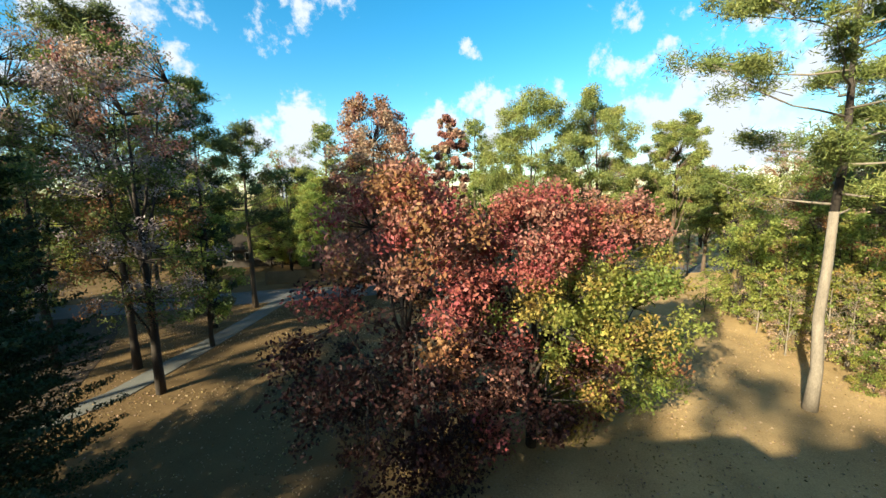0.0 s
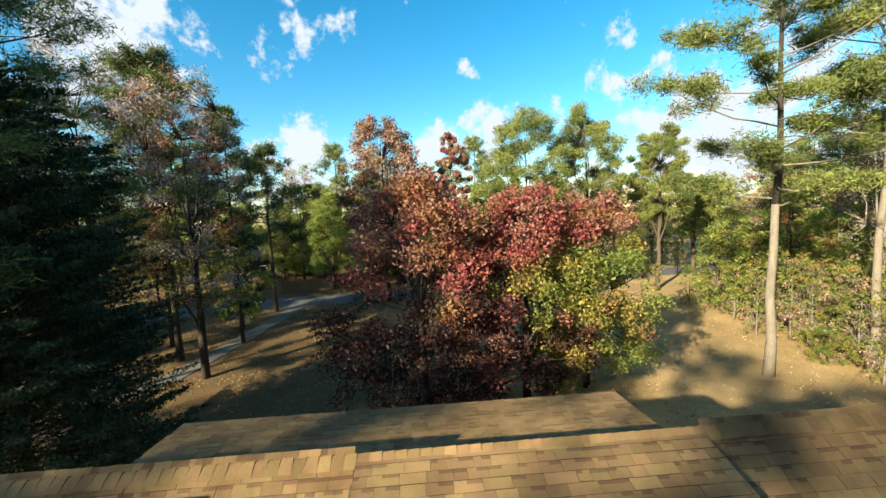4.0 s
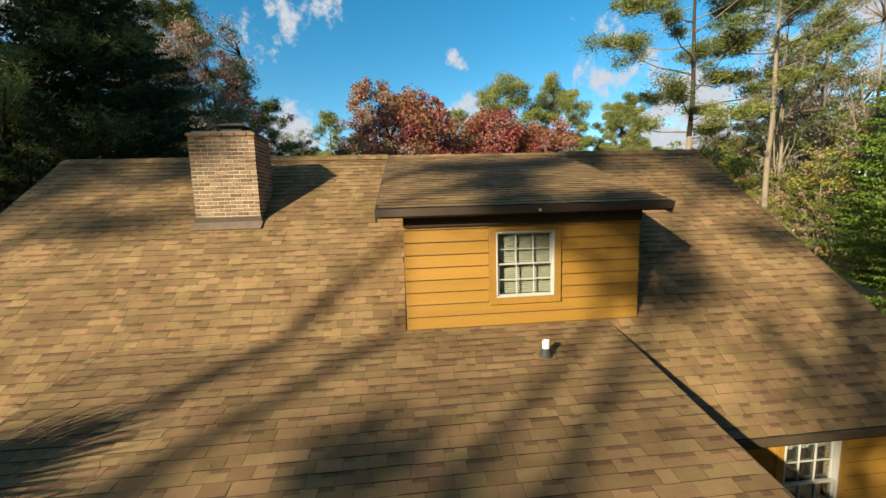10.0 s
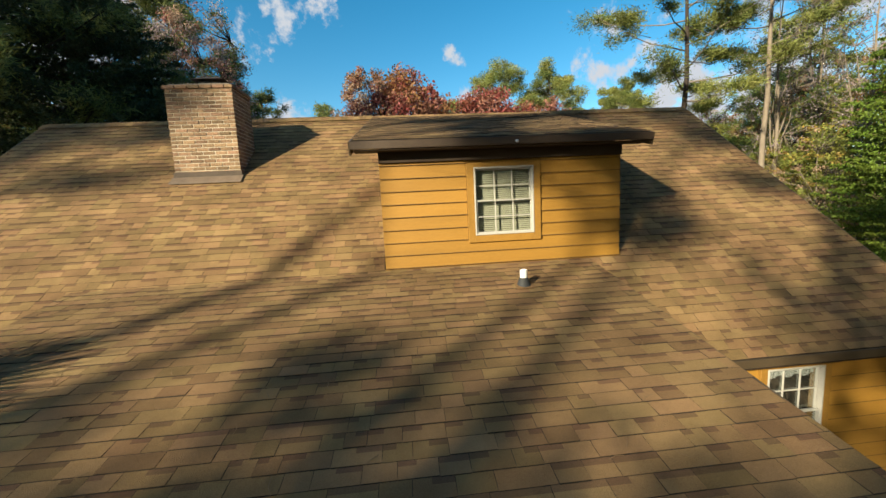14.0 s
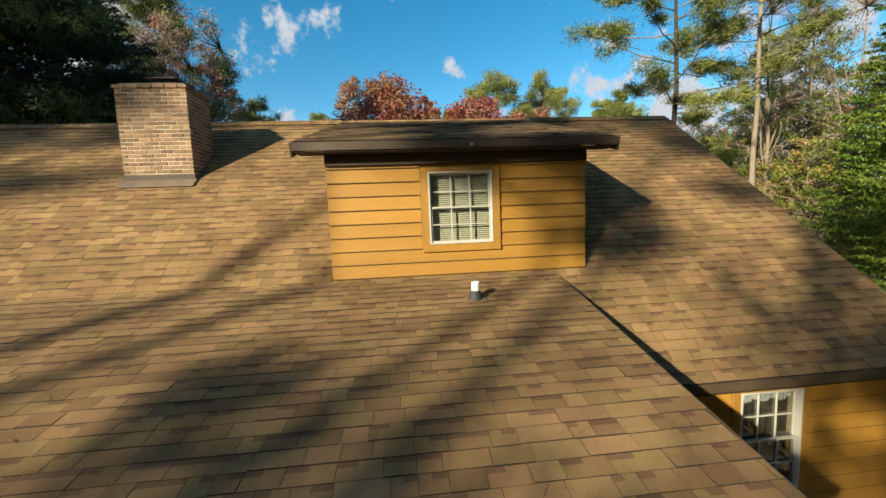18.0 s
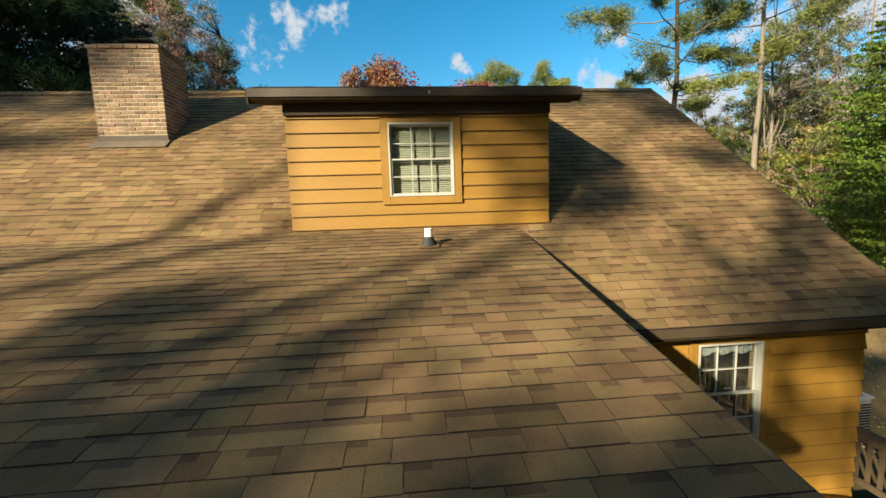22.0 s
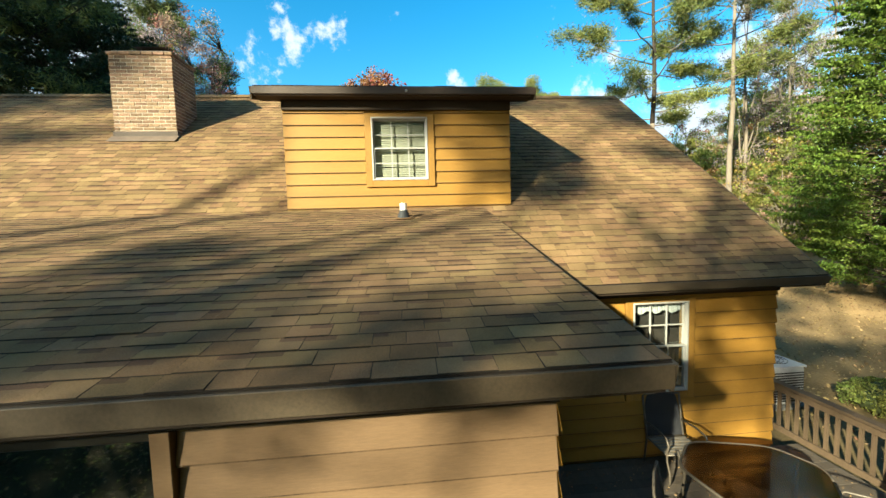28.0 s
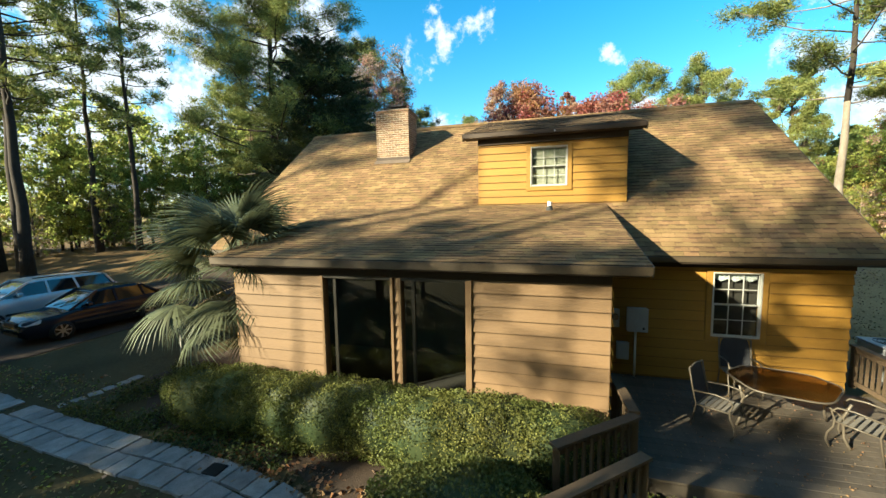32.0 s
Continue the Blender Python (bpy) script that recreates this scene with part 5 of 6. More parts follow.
wood_g = broadleaf("sapling", "thin half-bare tan and yellow woodland sapling", (0, 0, 0), 9.0, 2.6, 87, ("sunlit", "pale", "yellow"), lambda c, r: r.choice(("sunlit", "pale", "yellow", "sunlit")), 2600, 0.20, clumps=90, low=0.08, girth=0.09, tight=0.9, group="woodland", bare=0.2, bark="bark_pale")
wood_f = broadleaf("sapling", "airy sunlit yellow-green woodland sapling", (0, 0, 0), 11.0, 3.0, 86, ("sunlit", "lime", "green"), lambda c, r: r.choice(("sunlit", "sunlit", "lime", "green")), 3700, 0.26, clumps=110, low=0.10, girth=0.10, tight=0.9, group="woodland")
rw = random.Random(12)
used = set()


def plant(src, x, y, scale):
    if 19 < y < 47 and 0.60 < x / y < 0.88:
        scale *= 0.36  # low growth only in the clearing by the side road
    m = pose(x, y, ground_z(x, y), 0, 0, rw.uniform(0, 360)) @ Matrix.Scale(scale, 4)
    if src not in used:
        used.add(src)
        src.matrix_world = m
        return src
    ob = copy_thing(src, Matrix())
    ob.matrix_world = m
    return ob


# east wood
for k in range(46):
    x_, y_ = rw.uniform(22, 52), rw.uniform(-6, 44)
    if y_ > 28 and x_ < 40 or y_ < 12 and x_ < 30:
        x_ += 14
    kind = rw.choice((wood_f, wood_b, wood_c, wood_b, wood_f, wood_d, wood_g))
    plant(kind, x_, y_, rw.uniform(0.75, 1.1))
for k in range(16):
    plant(rw.choice((wood_d, wood_g, wood_g)), rw.uniform(20.5, 27), rw.uniform(13, 27), rw.uniform(0.4, 0.6))
for k in range(22):
    y_ = 12.5 + 16 * (k + rw.random()) / 22
    plant(rw.choice((wood_g, wood_d, wood_g, wood_f)), 22.5 + 0.12 * (y_ - 8) + rw.uniform(-1.0, 3.5), y_, rw.uniform(0.55, 0.85))
for i_, (x_, y_, h_) in enumerate(((25.6, 16.8, 20.5), (28.6, 13.6, 19.0), (31.5, 19.0, 21.5), (27.0, 9.0, 18.0))):
    broadleaf("grey_tree", "tall half-bare grey-mauve tree at the wood's edge", put(x_, y_), h_, 2.7, 130 + i_, ("twig", "pale", "pine"), lambda c, r: r.choice(("twig", "twig", "twig", "pine")), 6500, 0.12, bark="bark_pale", clumps=170, low=0.3, shape="tall", girth=0.15, tight=0.8, bare=0.25, group="grey trees")
# beyond the road
for k in range(80):
    x_ = rw.uniform(-70, 70)
    plant(rw.choice((wood_a, wood_c, wood_b, wood_a, wood_d) if x_ < 22 else (wood_g, wood_b, wood_b, wood_g, wood_d)), x_, rw.uniform(50, 82) + abs(x_) * 0.1, rw.uniform(0.7, 1.0))
for k in range(44):
    x_ = rw.uniform(-48, 50)
    plant(rw.choice((wood_a, wood_a, wood_e, wood_b) if x_ < 22 else (wood_b, wood_g, wood_f, wood_b)), x_, rw.uniform(47, 60) + abs(x_) * 0.08, rw.uniform(0.8, 1.15))
for k in range(24):
    plant(rw.choice((wood_f, wood_g, wood_b)), rw.uniform(29, 50), rw.uniform(14, 46), rw.uniform(0.8, 1.15))
# west wood: a thin, sunlit belt behind the drive
for k in range(25):
    y_ = 4 + 34 * (k + rw.random()) / 25
    x_ = -44 + 0.22 * y_ + rw.uniform(-5, 3)
    plant(rw.choice((wood_f, wood_g, wood_f, wood_f, wood_d)), x_, y_, rw.uniform(0.7, 1.1))
for k in range(14):
    plant(rw.choice((wood_c, wood_a, wood_b)), rw.uniform(-40, -24), rw.uniform(24, 44), rw.uniform(0.7, 1.0))
for k in range(8):
    y_ = 5 + 25 * (k + rw.random()) / 8
    plant(rw.choice((wood_f, wood_g, wood_f)), -39 + 0.2 * y_ + rw.uniform(-3, 2), y_, rw.uniform(0.6, 0.9))
for k in range(12):
    y_ = 6 + 28 * (k + rw.random()) / 12
    plant(wood_f, -46 + 0.3 * y_ + rw.uniform(-3, 3), y_, rw.uniform(1.1, 1.4))
# behind the house, out of view: open-crowned pines placed to shade the roof, and undergrowth that shades the back lawn
for i_, (x_, y_, h_, c_, r_, n_) in enumerate(((-16.35, -21.0, 21.0, 0.86, 2.4, 6), (-20.6, -19.6, 22.6, 0.86, 2.4, 11), (-27.2, -16.6, 19.0, 0.56, 4.2, 18), (-12.2, -20.4, 21.0, 0.60, 4.0, 9),
                                                    (-9.4, -21.6, 20.0, 0.58, 4.2, 13), (-29.2, -13.0, 27.5, 0.30, 4.2, 50), (-33.8, -16.5, 29.0, 0.30, 4.2, 50), (-10.8, -15.4, 8.9, 0.90, 1.9, 12), (-8.4, -15.6, 8.8, 0.90, 1.9, 11), (-12.8, -15.2, 8.7, 0.90, 1.7, 9), (-9.5, -15.9, 7.4, 0.86, 2.0, 3), (-6.3, -15.7, 12.4, 0.68, 1.8, 22), (-4.3, -15.9, 9.8, 0.78, 1.8, 17), (-19.2, -19.8, 19.0, 0.90, 1.6, 6), (-14.35, -18.2, 15.7, 0.90, 1.2, 4), (-24.6, -16.6, 20.0, 0.85, 2.8, 16),
                                                    (-35.0, -9.2, 28.0, 0.45, 3.8, 28), (-31.5, -10.4, 25.0, 0.35, 4.0, 44), (-13.2, -16.4, 10.6, 0.86, 2.0, 10))):
    pine("pine_tree", "tall open-crowned pine behind the back lawn", put(x_, y_), h_, c_, r_, 90 + i_, ("pine", "pine_dark"), "bark", (0.28 if c_ > 0.79 else 0.22) if h_ > 15 else 0.1, branches=n_, puffs=4, tufts=100 if h_ > 15 else 19, needle=0.35, width=0.035, group="back lawn pines")
for x_, y_, s_ in ((-19, -18.5, 0.62), (-23, -17, 0.66), (-27, -14, 0.7), (-15, -22.5, 0.6), (-31, -20, 0.8), (-24, -25, 0.75), (-6.6, -16.0, 0.68), (-16, -16.2, 0.6), (-12.6, -17.6, 0.52), (-20.5, -13.6, 0.62), (-25.5, -14.2, 0.75), (-29, -15.5, 0.85), (-26.3, -12.4, 0.8), (-28.6, -12.8, 0.85), (-17.6, -18.2, 0.62), (-14.2, -19.6, 0.7),
                   (-19.6, -17.0, 0.74), (-18.2, -17.4, 0.74), (-16.9, -17.0, 0.73), (-15.5, -17.3, 0.74), (-14.2, -17.0, 0.63), (-12.9, -17.3, 0.58), (-21.4, -17.4, 0.76), (-24.2, -13.4, 0.78), (-27.6, -15.4, 0.82), (-22.8, -13.2, 0.72), (-17.4, -15.6, 0.66), (-19.4, -15.4, 0.68)):
    plant(wood_e, x_, y_, s_)
# unseen low thicket added south-west of the drive to keep the wood's floor in shade
for k in range(13):
    x_, y_ = -30.5 - 1.22 * k, -12.6 + 1.26 * k
    plant(wood_e, x_ + rw.uniform(-0.8, 0.8), y_ + rw.uniform(-0.8, 0.8), rw.uniform(0.58, 0.74) * (1.32 if k < 7 else 1.0))
# unseen wood added round the south and east, tall and close, to block sky light; left open to the south-west for the
# sun
for k in range(30):
    a_ = radians(rw.uniform(-92, -12))
    r_ = 24 + 8 * (k % 3) + rw.uniform(-2, 2)
    plant(rw.choice((wood_a, wood_a, wood_b, wood_e)), r_ * math.cos(a_) + 2, -6 + r_ * math.sin(a_), rw.uniform(1.9, 2.4))
for x_, y_, s_ in ((15, -13, 1.4), (17.5, -10, 1.35), (12, -17, 1.45), (8, -20.5, 1.5), (20.5, -8.5, 1.3), (4, -24, 1.5), (10, -23, 1.6), (2.5, -19.5, 1.6), (6, -17.5, 1.5), (0.5, -22.5, 1.7), (16, -17, 1.6), (22, -12, 1.6)):
    plant(wood_a, x_, y_, s_)
for k in range(22):
    a_ = radians(rw.uniform(-110, 0))
    plant(wood_d, 23 * math.cos(a_) + 2, -6 + 22 * math.sin(a_), rw.uniform(0.9, 1.3))
for k in range(16):
    a_ = radians(rw.uniform(-172, -100))
    r_ = rw.uniform(70, 95)
    plant(rw.choice((wood_a, wood_b, wood_e)), r_ * math.cos(a_), -6 + r_ * math.sin(a_), rw.uniform(0.8, 1.1))


# ---- hedge, shrubs and planting ----
def shrub(name, label, category, blobs, leaves, leaf, mats, seed, core="soil"):
    """A clipped shrub: solid dark core and a coat of small leaves. blobs: (x, y, z, rx, ry, rz)."""
    rng = np.random.default_rng(seed)
    th = thing(name, label, category, (blobs[0][0], blobs[0][1], 0))
    o = np.array(th.matrix_world.translation)
    bm = bmesh.new()
    pts = []
    area = sum(b[3] * b[5] for b in blobs)
    for x, y, z, rx, ry, rz in blobs:
        r = bmesh.ops.create_icosphere(bm, subdivisions=3, radius=1.0)
        for v in r["verts"]:
            p = v.co
            k = 0.80 + 0.08 * noise.noise(Vector((p.x * 2 + x, p.y * 2 + y, p.z * 2)))
            v.co = Vector((p.x * rx * k + x - o[0], p.y * ry * k + y - o[1], max(-0.02, p.z * rz * k + z)))
        n = int(leaves * b_share(rx, rz, area))
        g = rng.normal(size=(n, 3))
        g /= np.linalg.norm(g, axis=1, keepdims=True)
        g[:, 2] = np.abs(g[:, 2]) * np.where(rng.random(n) < 0.62, 1, -1)
        # squarish profile, as clipped
        g = np.sign(g) * np.abs(g) ** 0.75
        g /= np.maximum(np.linalg.norm(g, axis=1, keepdims=True), 1e-6) ** 0.55
        lump = np.array([0.94 + 0.20 * noise.noise(Vector((a[0] * 3.1 + x * 2, a[1] * 3.1 + y, a[2] * 3.1))) for a in g])[:, None]
        depth = 1 - 0.14 * rng.random((n, 1)) ** 2
        p = g * (rx, ry, rz) * lump * depth + np.array((x, y, z)) - o
        pts.append(p[p[:, 2] > 0.02])
    part("dark_core", bm, L["ever"], th, smooth=True)
    c = np.concatenate(pts)
    part("foliage", raw_mesh("foliage", leaf_quads(c, leaf, rng, 0.6), 4, [L[m] for m in mats], rng.integers(0, len(mats), len(c))), None, th)
    return th


def b_share(rx, rz, area):
    return rx * rz / area


shrub("hedge", "clipped bright green hedge under the sunroom windows", "hedge",
      [(1.30 - 0.62 * k, -6.56 + 0.04 * math.sin(k * 1.7), 0.54, 1.05, 0.52 + 0.05 * math.sin(k * 2.3), 0.70 + 0.03 * math.sin(k * 1.3) - 0.05 * max(0, k - 9)) for k in range(11)],
      160000, 0.034, ("hedge", "hedge", "hedge_tip"), 101)
shrub("round_shrub", "rounded clipped green shrub beside the stone path", "shrub", [(0.35, -8.15, 0.46, 1.2, 0.85, 0.64)], 26000, 0.045, ("hedge",), 102)
shrub("low_shrub", "low dark green shrub beside the air conditioner", "shrub", [(10.7, -1.9, 0.15, 0.85, 0.75, 0.38)], 5000, 0.07, ("hedge", "green"), 103)


def ground_cover(name, label, category, x0, x1, y0, y1, n, size, mat, seed, height=0.12, keep=None):
    """Loose leaves lying or standing on the ground, as one heap of stuff."""
    rng = np.random.default_rng(seed)
    x, y = rng.uniform(x0, x1, n), rng.uniform(y0, y1, n)
    if keep:
        ok = np.array([keep(a, b) for a, b in zip(x, y)])
        x, y = x[ok], y[ok]
    z = np.array([ground_z(a, b) for a, b in zip(x, y)]) + 0.02 + rng.random(len(x)) ** 2 * height
    ob = part(name, raw_mesh(name, leaf_quads(np.stack([x, y, z], axis=1), size, rng, 0.7, 0.75 if height < 0.06 else 0.2), 4, [L[m] for m in mat], rng.integers(0, len(mat), len(x))), None)
    return tagged(ob, label, category, kind="stuff")


PATH_LINE = [(-13.2, -6.7), (-11.0, -7.2), (-9.1, -7.45), (-7.2, -7.6), (-5.4, -7.68), (-4.0, -7.72), (-2.6, -7.92), (-1.4, -8.3), (-0.5, -9.0), (0.2, -9.9)]


def path_y(x):
    for (xa, ya), (xb, yb) in zip(PATH_LINE, PATH_LINE[1:]):
        if xa <= x <= xb:
            return ya + (yb - ya) * (x - xa) / (xb - xa)
    return PATH_LINE[0][1]


bed = mesh_of("planting_bed", [(-8.0, -6.75, 0.015), (-5.0, -6.95, 0.02), (-2.5, -7.3, 0.02), (-0.8, -8.1, 0.02), (0.6, -9.6, 0.015), (2.2, -9.0, 0.02), (2.2, -6.0, 0.03), (-4.72, -6.0, 0.03), (-4.72, -3.0, 0.03), (-7.8, -3.2, 0.03), (-8.4, -5.9, 0.02)], [tuple(range(11))], M["soil"])
tagged(part("planting_bed", bed, None), "brown leaf mulch bed round the hedge", "planting bed", kind="structure")
ground_cover("ivy_cover", "low green ground cover beside the hedge", "ground cover", -8.3, -2.4, -7.4, -4.6, 22000, 0.05, ("hedge", "hedge", "ever"), 111, 0.22, lambda x, y: y > path_y(x) + 0.34 and (x < -4.6 or y < -6.9) and noise.noise(Vector((x, y, 2.0))) > -0.2 - 0.1 * (x + 6))
ground_cover("ivy_cover", "low green plants in front of the deck", "ground cover", 2.5, 7.3, -7.9, -6.62, 9000, 0.06, ("hedge", "green"), 118, 0.22, lambda x, y: noise.noise(Vector((x, y, 4.0))) > -0.25)
ground_cover("fallen_leaf_litter", "brown fallen leaves on the mulch by the path", "fallen leaves", -5.5, 0.6, -8.2, -6.9, 1500, 0.085, ("litter", "rust"), 112, 0.05, lambda x, y: y > path_y(x) + 0.3 and y < path_y(x) + 1.0)
ground_cover("fallen_leaf_litter", "scattered tan fallen leaves on the back lawn", "fallen leaves", -14, 2.0, -12, -5.5, 700, 0.09, ("litter", "pale"), 113, 0.03, lambda x, y: not (-7 < x < 2.2 and y > -7))
ground_cover("fallen_leaf_litter", "tan fallen leaves over the front lawn", "fallen leaves", -24, 22, 8, 36, 12000, 0.09, ("pale", "pale", "grass"), 114, 0.02)
ground_cover("grass_tuft_cover", "tufts of dry grass on the front lawn", "grass", -24, 24, 7, 40, 30000, 0.09, ("grass", "pale", "grass"), 115, 0.03, lambda x, y: noise.noise(Vector((x * 0.3, y * 0.3, 5.0))) > 0.0)
ground_cover("grass_tuft_cover", "tufts of grass on the east lawn", "grass", 8.5, 24, -10, 9, 14000, 0.065, ("grass", "grass", "litter"), 116, 0.04)
ground_cover("grass_tuft_cover", "short green turf on the back lawn", "grass", -13, 3, -14, -5.8, 14000, 0.06, ("grass", "green", "hedge"), 117, 0.03, lambda x, y: abs(y - path_y(x)) > 0.5 and not (-8 < x < 2.2 and y > path_y(x)))


# ---- stone path ----
def build_path():
    rnd = random.Random(9)
    path = new("stone_path")
    tagged(path, "pale grey paving stone path curving past the hedge", "path", kind="structure")
    sizes = {}
    for length in (0.26, 0.36, 0.46, 0.58):
        for width in (0.26, 0.40):
            for v in range(2):
                bm = boxed(0, length - 0.018, 0, width - 0.018, -0.05, 0.0, 0.008)
                for p in bm.verts:
                    p.co += Vector((rnd.uniform(-0.008, 0.008), rnd.uniform(-0.008, 0.008), 0))
                me = bpy.data.meshes.new("paving_stone")
                bm.to_mesh(me)
                bm.free()
                me.materials.append(M["stone"])
                sizes[length, width, v] = me
    pts = [Vector((x, y, 0)) for x, y in PATH_LINE]
    for rows, offset in (((0.40,), -0.42), ((0.40,), -0.01)):
        width = rows[0]
        for a, b in zip(pts, pts[1:]):
            d = (b - a).normalized()
            s = Vector((-d.y, d.x, 0))
            run, total = 0.0, (b - a).length
            while run < total - 0.1:
                ln = rnd.choice((0.36, 0.46, 0.58))
                p = a + d * run + s * (offset + rnd.uniform(-0.01, 0.01))
                run += ln
                if p.x < -9.4 and rnd.random() < 0.55:
                    continue
                if ln == 0.58 and rnd.random() < 0.6:
                    ob = new("paving_stone", sizes[0.26, width, rnd.randrange(2)])
                    ob.parent = path
                    q = p + d * 0.32
                    ob.matrix_world = pose(q.x, q.y, ground_z(q.x, q.y) + 0.03 + rnd.uniform(0, 0.015), rnd.uniform(-2, 2), rnd.uniform(-2, 2), math.degrees(math.atan2(d.y, d.x)) + rnd.uniform(-4, 4))
                    ln = 0.36
                ob = new("paving_stone", sizes[ln, width, rnd.randrange(2)])
                ob.parent = path
                ob.matrix_world = pose(p.x, p.y, ground_z(p.x, p.y) + 0.035 + rnd.uniform(0, 0.012), rnd.uniform(-1, 1), rnd.uniform(-1, 1), math.degrees(math.atan2(d.y, d.x)) + rnd.uniform(-2, 2))
    for k in range(6):
        ob = new("edging_stone", sizes[0.26, 0.26, k % 2])
        ob.parent = path
        ob.matrix_world = pose(-8.5 + 0.02 * k, -7.05 + 0.29 * k, 0.045, 0, 0, 80 + rnd.uniform(-10, 10))
    for x, y in ((-7.77, -7.46), (-3.7, -7.62)):
        part("drain_cover", boxed(x - 0.14, x + 0.14, y - 0.12, y + 0.12, 0.03, 0.062, 0.004), M["black_metal"], path, "dark square drain cover")


build_path()
stake = thing("garden_stake", "thin white stake in the lawn near the palm", "stake", (-9.04, -3.88, ground_z(-9.04, -3.88)))
part("rod", boxed(-0.018, 0.018, -0.018, 0.018, -0.1, 0.52, 0.004), M["white"], stake)
part("cap", boxed(-0.024, 0.024, -0.024, 0.024, 0.521, 0.545, 0.006), M["white"], stake)


# ---- palm ----
def build_palm(at, seed=7):
    rnd = random.Random(seed)
    palm = thing("palm_tree", "grey-green fan palm with drooping fronds at the sunroom corner", "palm tree", at)
    tubes("trunk", [([(0, 0, -0.2), (0.03, 0, 0.8), (0, 0.03, 1.7), (0, 0, 2.35)], [0.20, 0.17, 0.16, 0.12])], M["bark"], palm)
    metas = []
    for v in range(6):
        r2 = random.Random(seed * 10 + v)
        stalk, blade = r2.uniform(0.85, 1.15), r2.uniform(0.75, 1.0)
        verts, faces, idx = [], [], []
        n = 9
        for i in range(n + 1):
            t = i / n
            c = Vector((stalk * t, 0, 0.25 * t - 0.22 * t * t))
            w = 0.018 * (1 - 0.5 * t)
            verts += [c + Vector((0, -w, 0)), c + Vector((0, w, 0))]
            if i:
                b = len(verts) - 4
                faces.append((b, b + 1, b + 3, b + 2))
                idx.append(1)
        hub = Vector((stalk, 0, 0.03))
        for k in range(44):
            a = radians(-118 + 236 * k / 43)
            ln = blade * (0.72 + 0.28 * math.cos(a * 0.7)) * r2.uniform(0.9, 1.08)
            d = Vector((math.cos(a), math.sin(a), 0))
            side = Vector((-d.y, d.x, 0))
            prev = None
            for j in range(5):
                t = j / 4
                c = hub + d * ln * t + Vector((0, 0, 0.10 * t - 0.55 * ln * t ** 2.6 - 0.10 * abs(math.sin(a)) * t))
                w = (0.005 + 0.019 * math.sin(math.pi * min(1, t * 0.8 + 0.12))) * (1 - t) ** 0.4 + 0.001
                ring = (len(verts), len(verts) + 1)
                verts += [c - side * w, c + side * w]
                if prev:
                    faces.append((prev[0], prev[1], ring[1], ring[0]))
                    idx.append(0)
                prev = ring
        metas.append(mesh_of("frond", verts, faces, [L["palm"], M["fence_wood"]], idx))
    for k in range(40):
        f = new("frond", metas[k % 6])
        f.parent = palm
        up = 78 - 118 * (k / 39) ** 0.9 + rnd.uniform(-8, 8)
        f.matrix_local = pose(0, 0, 2.05 + 0.4 * (1 - k / 39), 0, 0, k * 137.5 + rnd.uniform(-10, 10)) @ pose(0, 0, 0, 0, -up, 0) @ pose(0.08, 0, 0, rnd.uniform(-25, 25), 0, 0)
    return palm


build_palm((-5.75, -4.75, 0.0)).scale = (1.2, 1.2, 1.12)


# ---- deck, railings, furniture ----
def build_deck():
    deck = new("deck")
    tagged(deck, "dark weathered timber deck with fallen leaves", "deck", kind="structure")
    part("rim_joist", boxed(2.30, 2.34, -6.48, -3.04, 0.02, DECK_Z - 0.03), M["deck"], deck)
    part("rim_joist", boxed(2.342, 7.20, -6.50, -6.46, 0.02, DECK_Z - 0.036), M["deck"], deck)
    me = bpy.data.meshes.new("deck_board")
    bm = boxed(0, 4.92, 0, 0.1425, -0.034, 0, 0.003)
    bm.to_mesh(me)
    bm.free()
    me.materials.append(M["deck"])
    rnd = random.Random(2)
    for k in range(24):
        ob = new("deck_board", me)
        ob.parent = deck
        ob.matrix_world = pose(2.30 + rnd.uniform(-0.008, 0.008), -6.50 + k * 0.1445, DECK_Z + rnd.uniform(-0.002, 0.002))
    return deck


build_deck()


